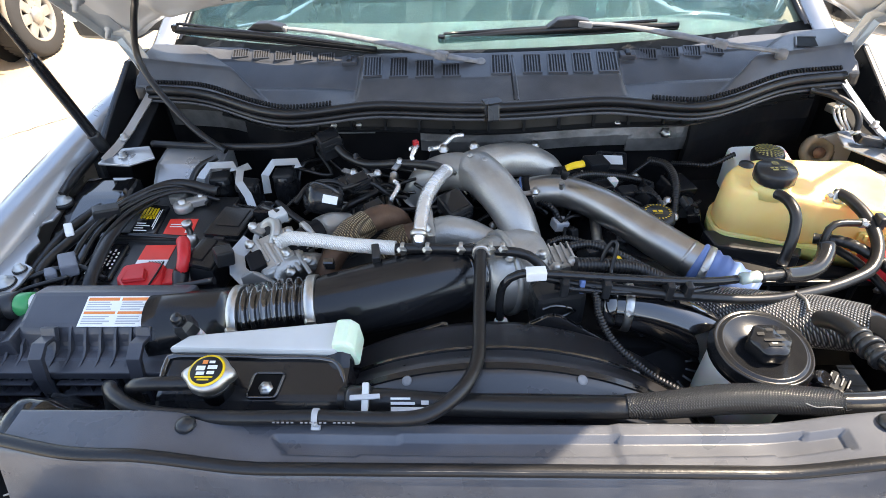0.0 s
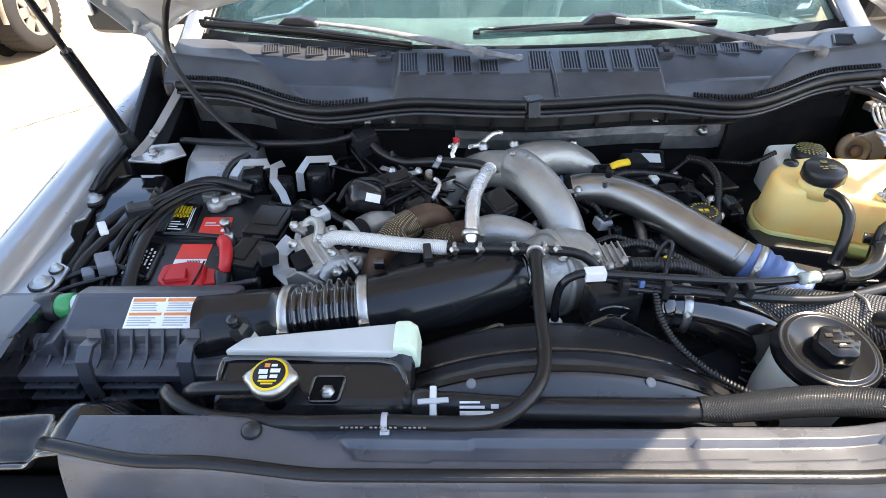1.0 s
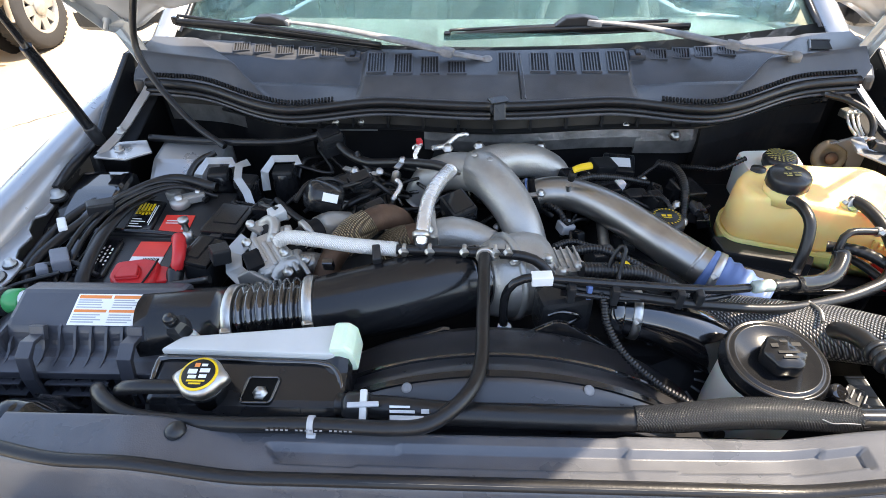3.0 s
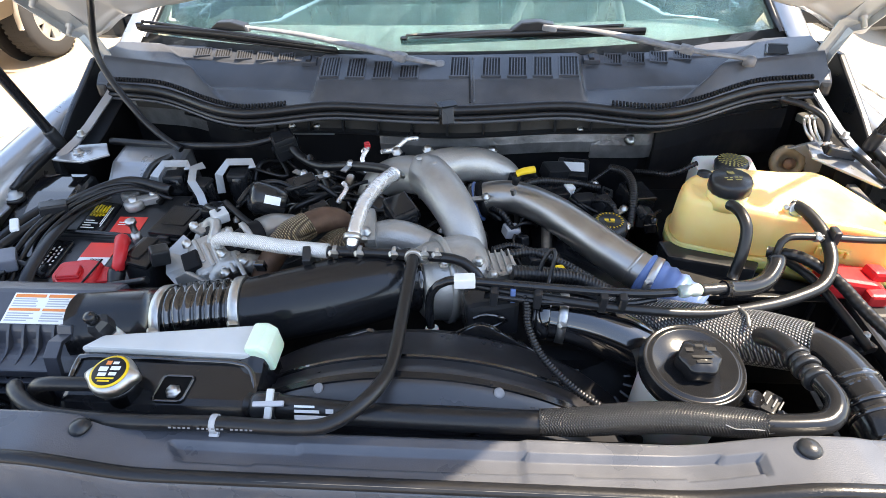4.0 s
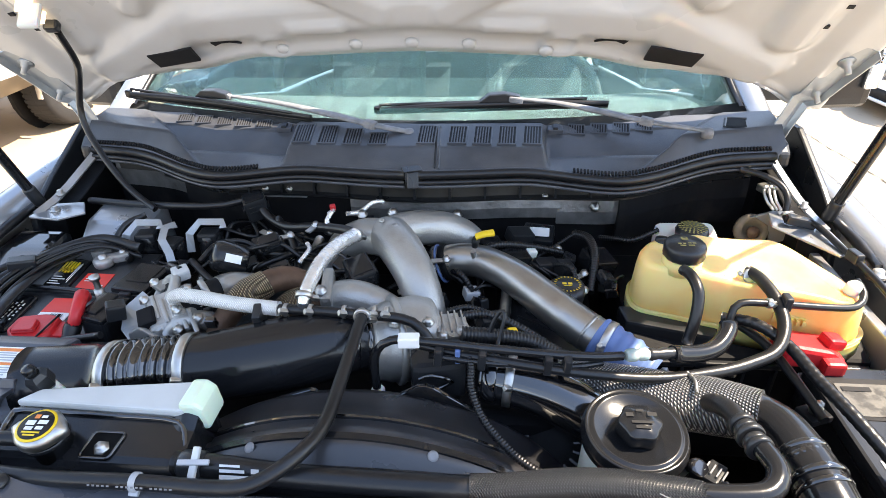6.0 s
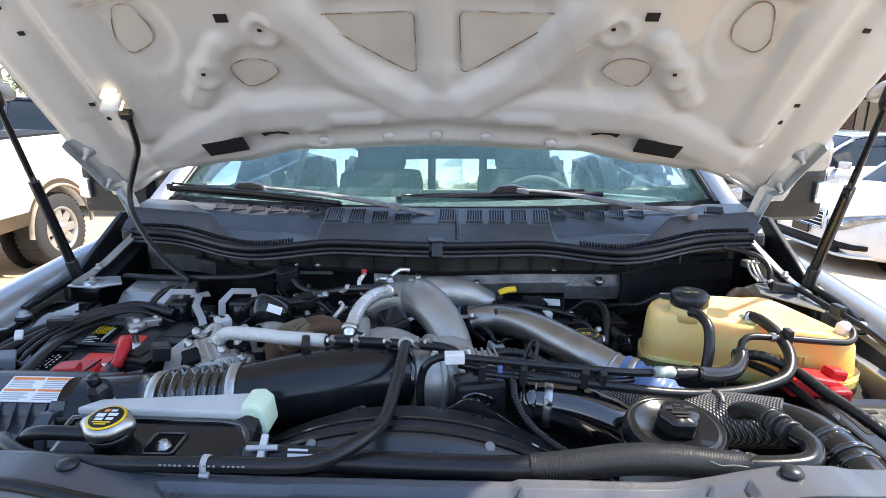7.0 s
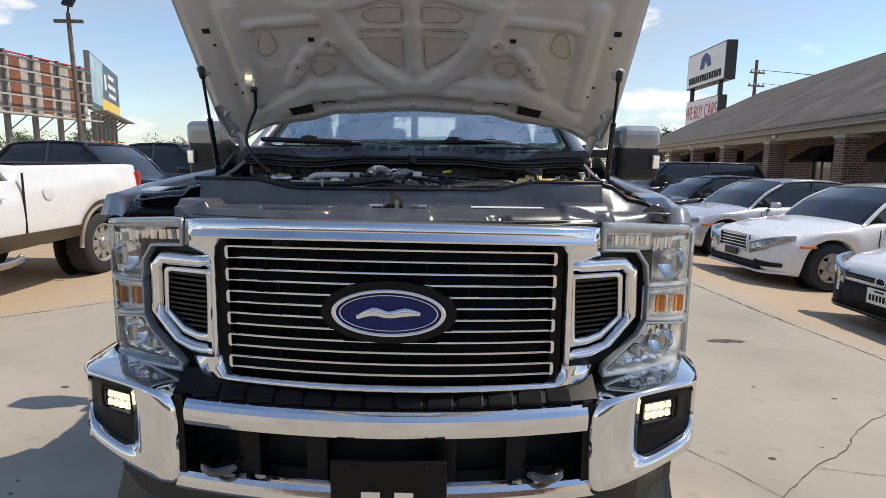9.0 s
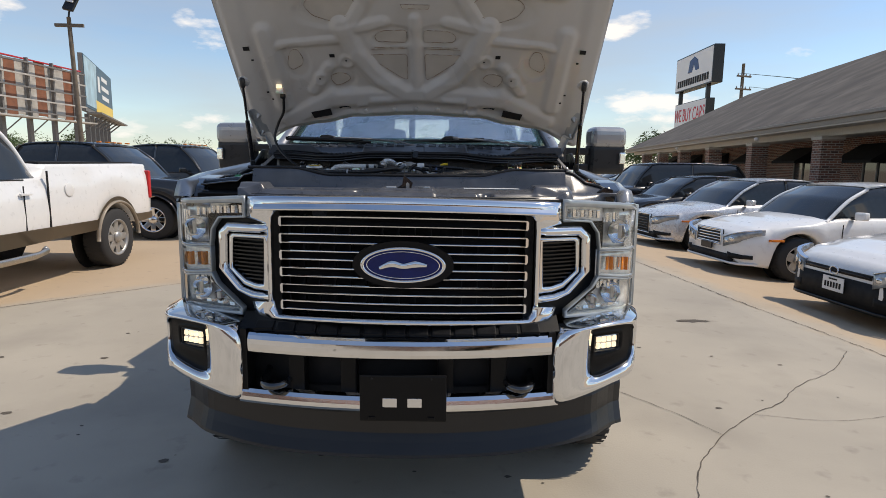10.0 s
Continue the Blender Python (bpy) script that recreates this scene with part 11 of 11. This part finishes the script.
part("walkway", box((0, -0.75, 4.66), (W1, 0.9, 0.10)), "grey_panel", bb)
for k in range(8):
    x = -W1 / 2 + 0.8 + (W1 - 1.6) * k / 7
    part("upright", box((x, -0.25, 6.55), (0.14, 0.22, 3.9)), "steel_dark", bb)
    part("post", box((x, -0.15, 2.2), (0.26, 0.26, 5.0)), "steel_dark", bb)
    part("brace", tube([(x, -0.2, 3.6), (x + 0.9, -0.7, 4.6)], 0.04, 6), "steel_dark", bb)
bb.matrix_world = pose(-27.6, 33.2, -0.5, 0, 0, 86)
b2_ = thing("poster_billboard", "billboard with a slate and yellow advertising poster", "billboard", (0, 0, 0))
WB = 15.0
part("board", box((0, 0.1, 7.9), (WB, 0.3, 4.2)), "steel_dark", b2_)
po = part("poster", box((0, -0.07, 8.05), (WB - 0.2, 0.03, 3.9)), "bill_blue", b2_)
part("poster_photo", prism([(-7.3, 6.3), (-2.6, 6.3), (-1.6, 9.9), (-7.3, 9.9)], -0.11, -0.09, "y"), "bill_sky", po)
part("poster_band", box((2.2, -0.10, 6.55), (9.8, 0.03, 0.95)), "yellow", po)
for k, (x, z, w) in enumerate(((2.6, 9.2, 3.2), (2.9, 8.4, 4.2), (2.9, 7.6, 4.0), (-0.6, 8.5, 1.0))):
    part("print_bar", box((x, -0.10, z), (w, 0.03, 0.36 if k < 3 else 1.3)), "ink_white", po)
part("walkway", box((0, -0.7, 5.6), (WB + 1.5, 1.0, 0.12)), "steel_dark", b2_)
for k in range(6):
    x = -5.5 + 2.2 * k
    part("post", box((x, 0.2, 2.8), (0.34, 0.34, 5.8)), "steel_dark", b2_)
    part("brace", tube([(x, 0.2, 4.6), (x + 1.2, -0.8, 5.6)], 0.06, 6), "steel_dark", b2_)
b2_.matrix_world = pose(-29.9, 49.0, -0.65, 0, 0, 113)

# ---- trees ----
M["leaf"] = mat("leaves", (0.055, 0.095, 0.028), 0.7, var=0.45, scale=1.4, bump=0.0)
M["bark"] = mat("bark", (0.12, 0.09, 0.065), 0.95, var=0.3, scale=8)


def tree(seed, h, w, n):
    rnd = random.Random(seed)
    t = thing("tree", "leafy green tree beyond the lot", "tree", (0, 0, 0), "trees on the horizon")
    trunk = tube([(0, 0, -0.1), (0.1, 0.05, h * 0.25), (0.0, 0.1, h * 0.55)], [0.05 * h * 0.5, 0.035 * h * 0.5, 0.015 * h], 8, 0.5)
    part("trunk", trunk, "bark", t)
    bm = bmesh.new()
    blobs = [(Vector((rnd.uniform(-1, 1) * w * 0.42, rnd.uniform(-1, 1) * w * 0.42, h * rnd.uniform(0.42, 0.86))), rnd.uniform(0.16, 0.30) * w) for _ in range(13)]
    for c, r in blobs:
        part("limb", tube([(0, 0, h * 0.35), tuple(c * 0.6 + Vector((0, 0, h * 0.2))), tuple(c)], [0.02 * h * 0.5, 0.012 * h * 0.5, 0.004 * h], 5, 0.6), "bark", t)
    for k in range(n):
        c, r = rnd.choice(blobs)
        d = Vector((rnd.gauss(0, 1), rnd.gauss(0, 1), rnd.gauss(0, 0.8))).normalized() * r * rnd.uniform(0.55, 1.1)
        p = c + d
        a = Vector((rnd.gauss(0, 1), rnd.gauss(0, 1), rnd.gauss(0, 1))).normalized()
        b = a.orthogonal().normalized()
        s = rnd.uniform(0.10, 0.24) * h / 6
        bm.faces.new([bm.verts.new(p + a * s * 0.5), bm.verts.new(p + b * s), bm.verts.new(p - a * s * 0.5), bm.verts.new(p - b * s)])
    part("crown", bm, "leaf", t)
    return t


protos = [tree(31, 6.5, 7.0, 1500), tree(32, 5.0, 6.0, 1300), tree(33, 7.5, 6.5, 1500)]
# far: unseen trees added behind the camera to darken the chrome's reflections
far = [(-60 + 9 * k, -46 - 5 * (k % 3)) for k in range(15)]
spots = [(-86, 118), (-78, 122), (-95, 126), (-66, 130), (-104, 120), (-72, 112), (-60, 138), (-84, 142), (40, 100), (47, 108), (36, 118), (42, 96), (52, 116), (30, 122), (33, 92), (38, 104), (10, 135), (-8, 140), (2, 138), (-90, 110)] + far
for i, (x, y) in enumerate(spots):
    m = pose(x, y, -0.2, 0, 0, 47 * i)
    if i < 3:
        protos[i].matrix_world = m
    else:
        copy_thing(protos[i % 3], m)
# unseen plain building added behind the camera, for a dark horizon in the chrome
solo("far_building", prism([(-34, 0.0), (-34, 4.2), (-30, 5.6), (-26, 4.2), (-26, 0.0)], -34.0, 30.0, "x", 0.05), "brick", "plain brick building added unseen for the chrome's reflections", "building")
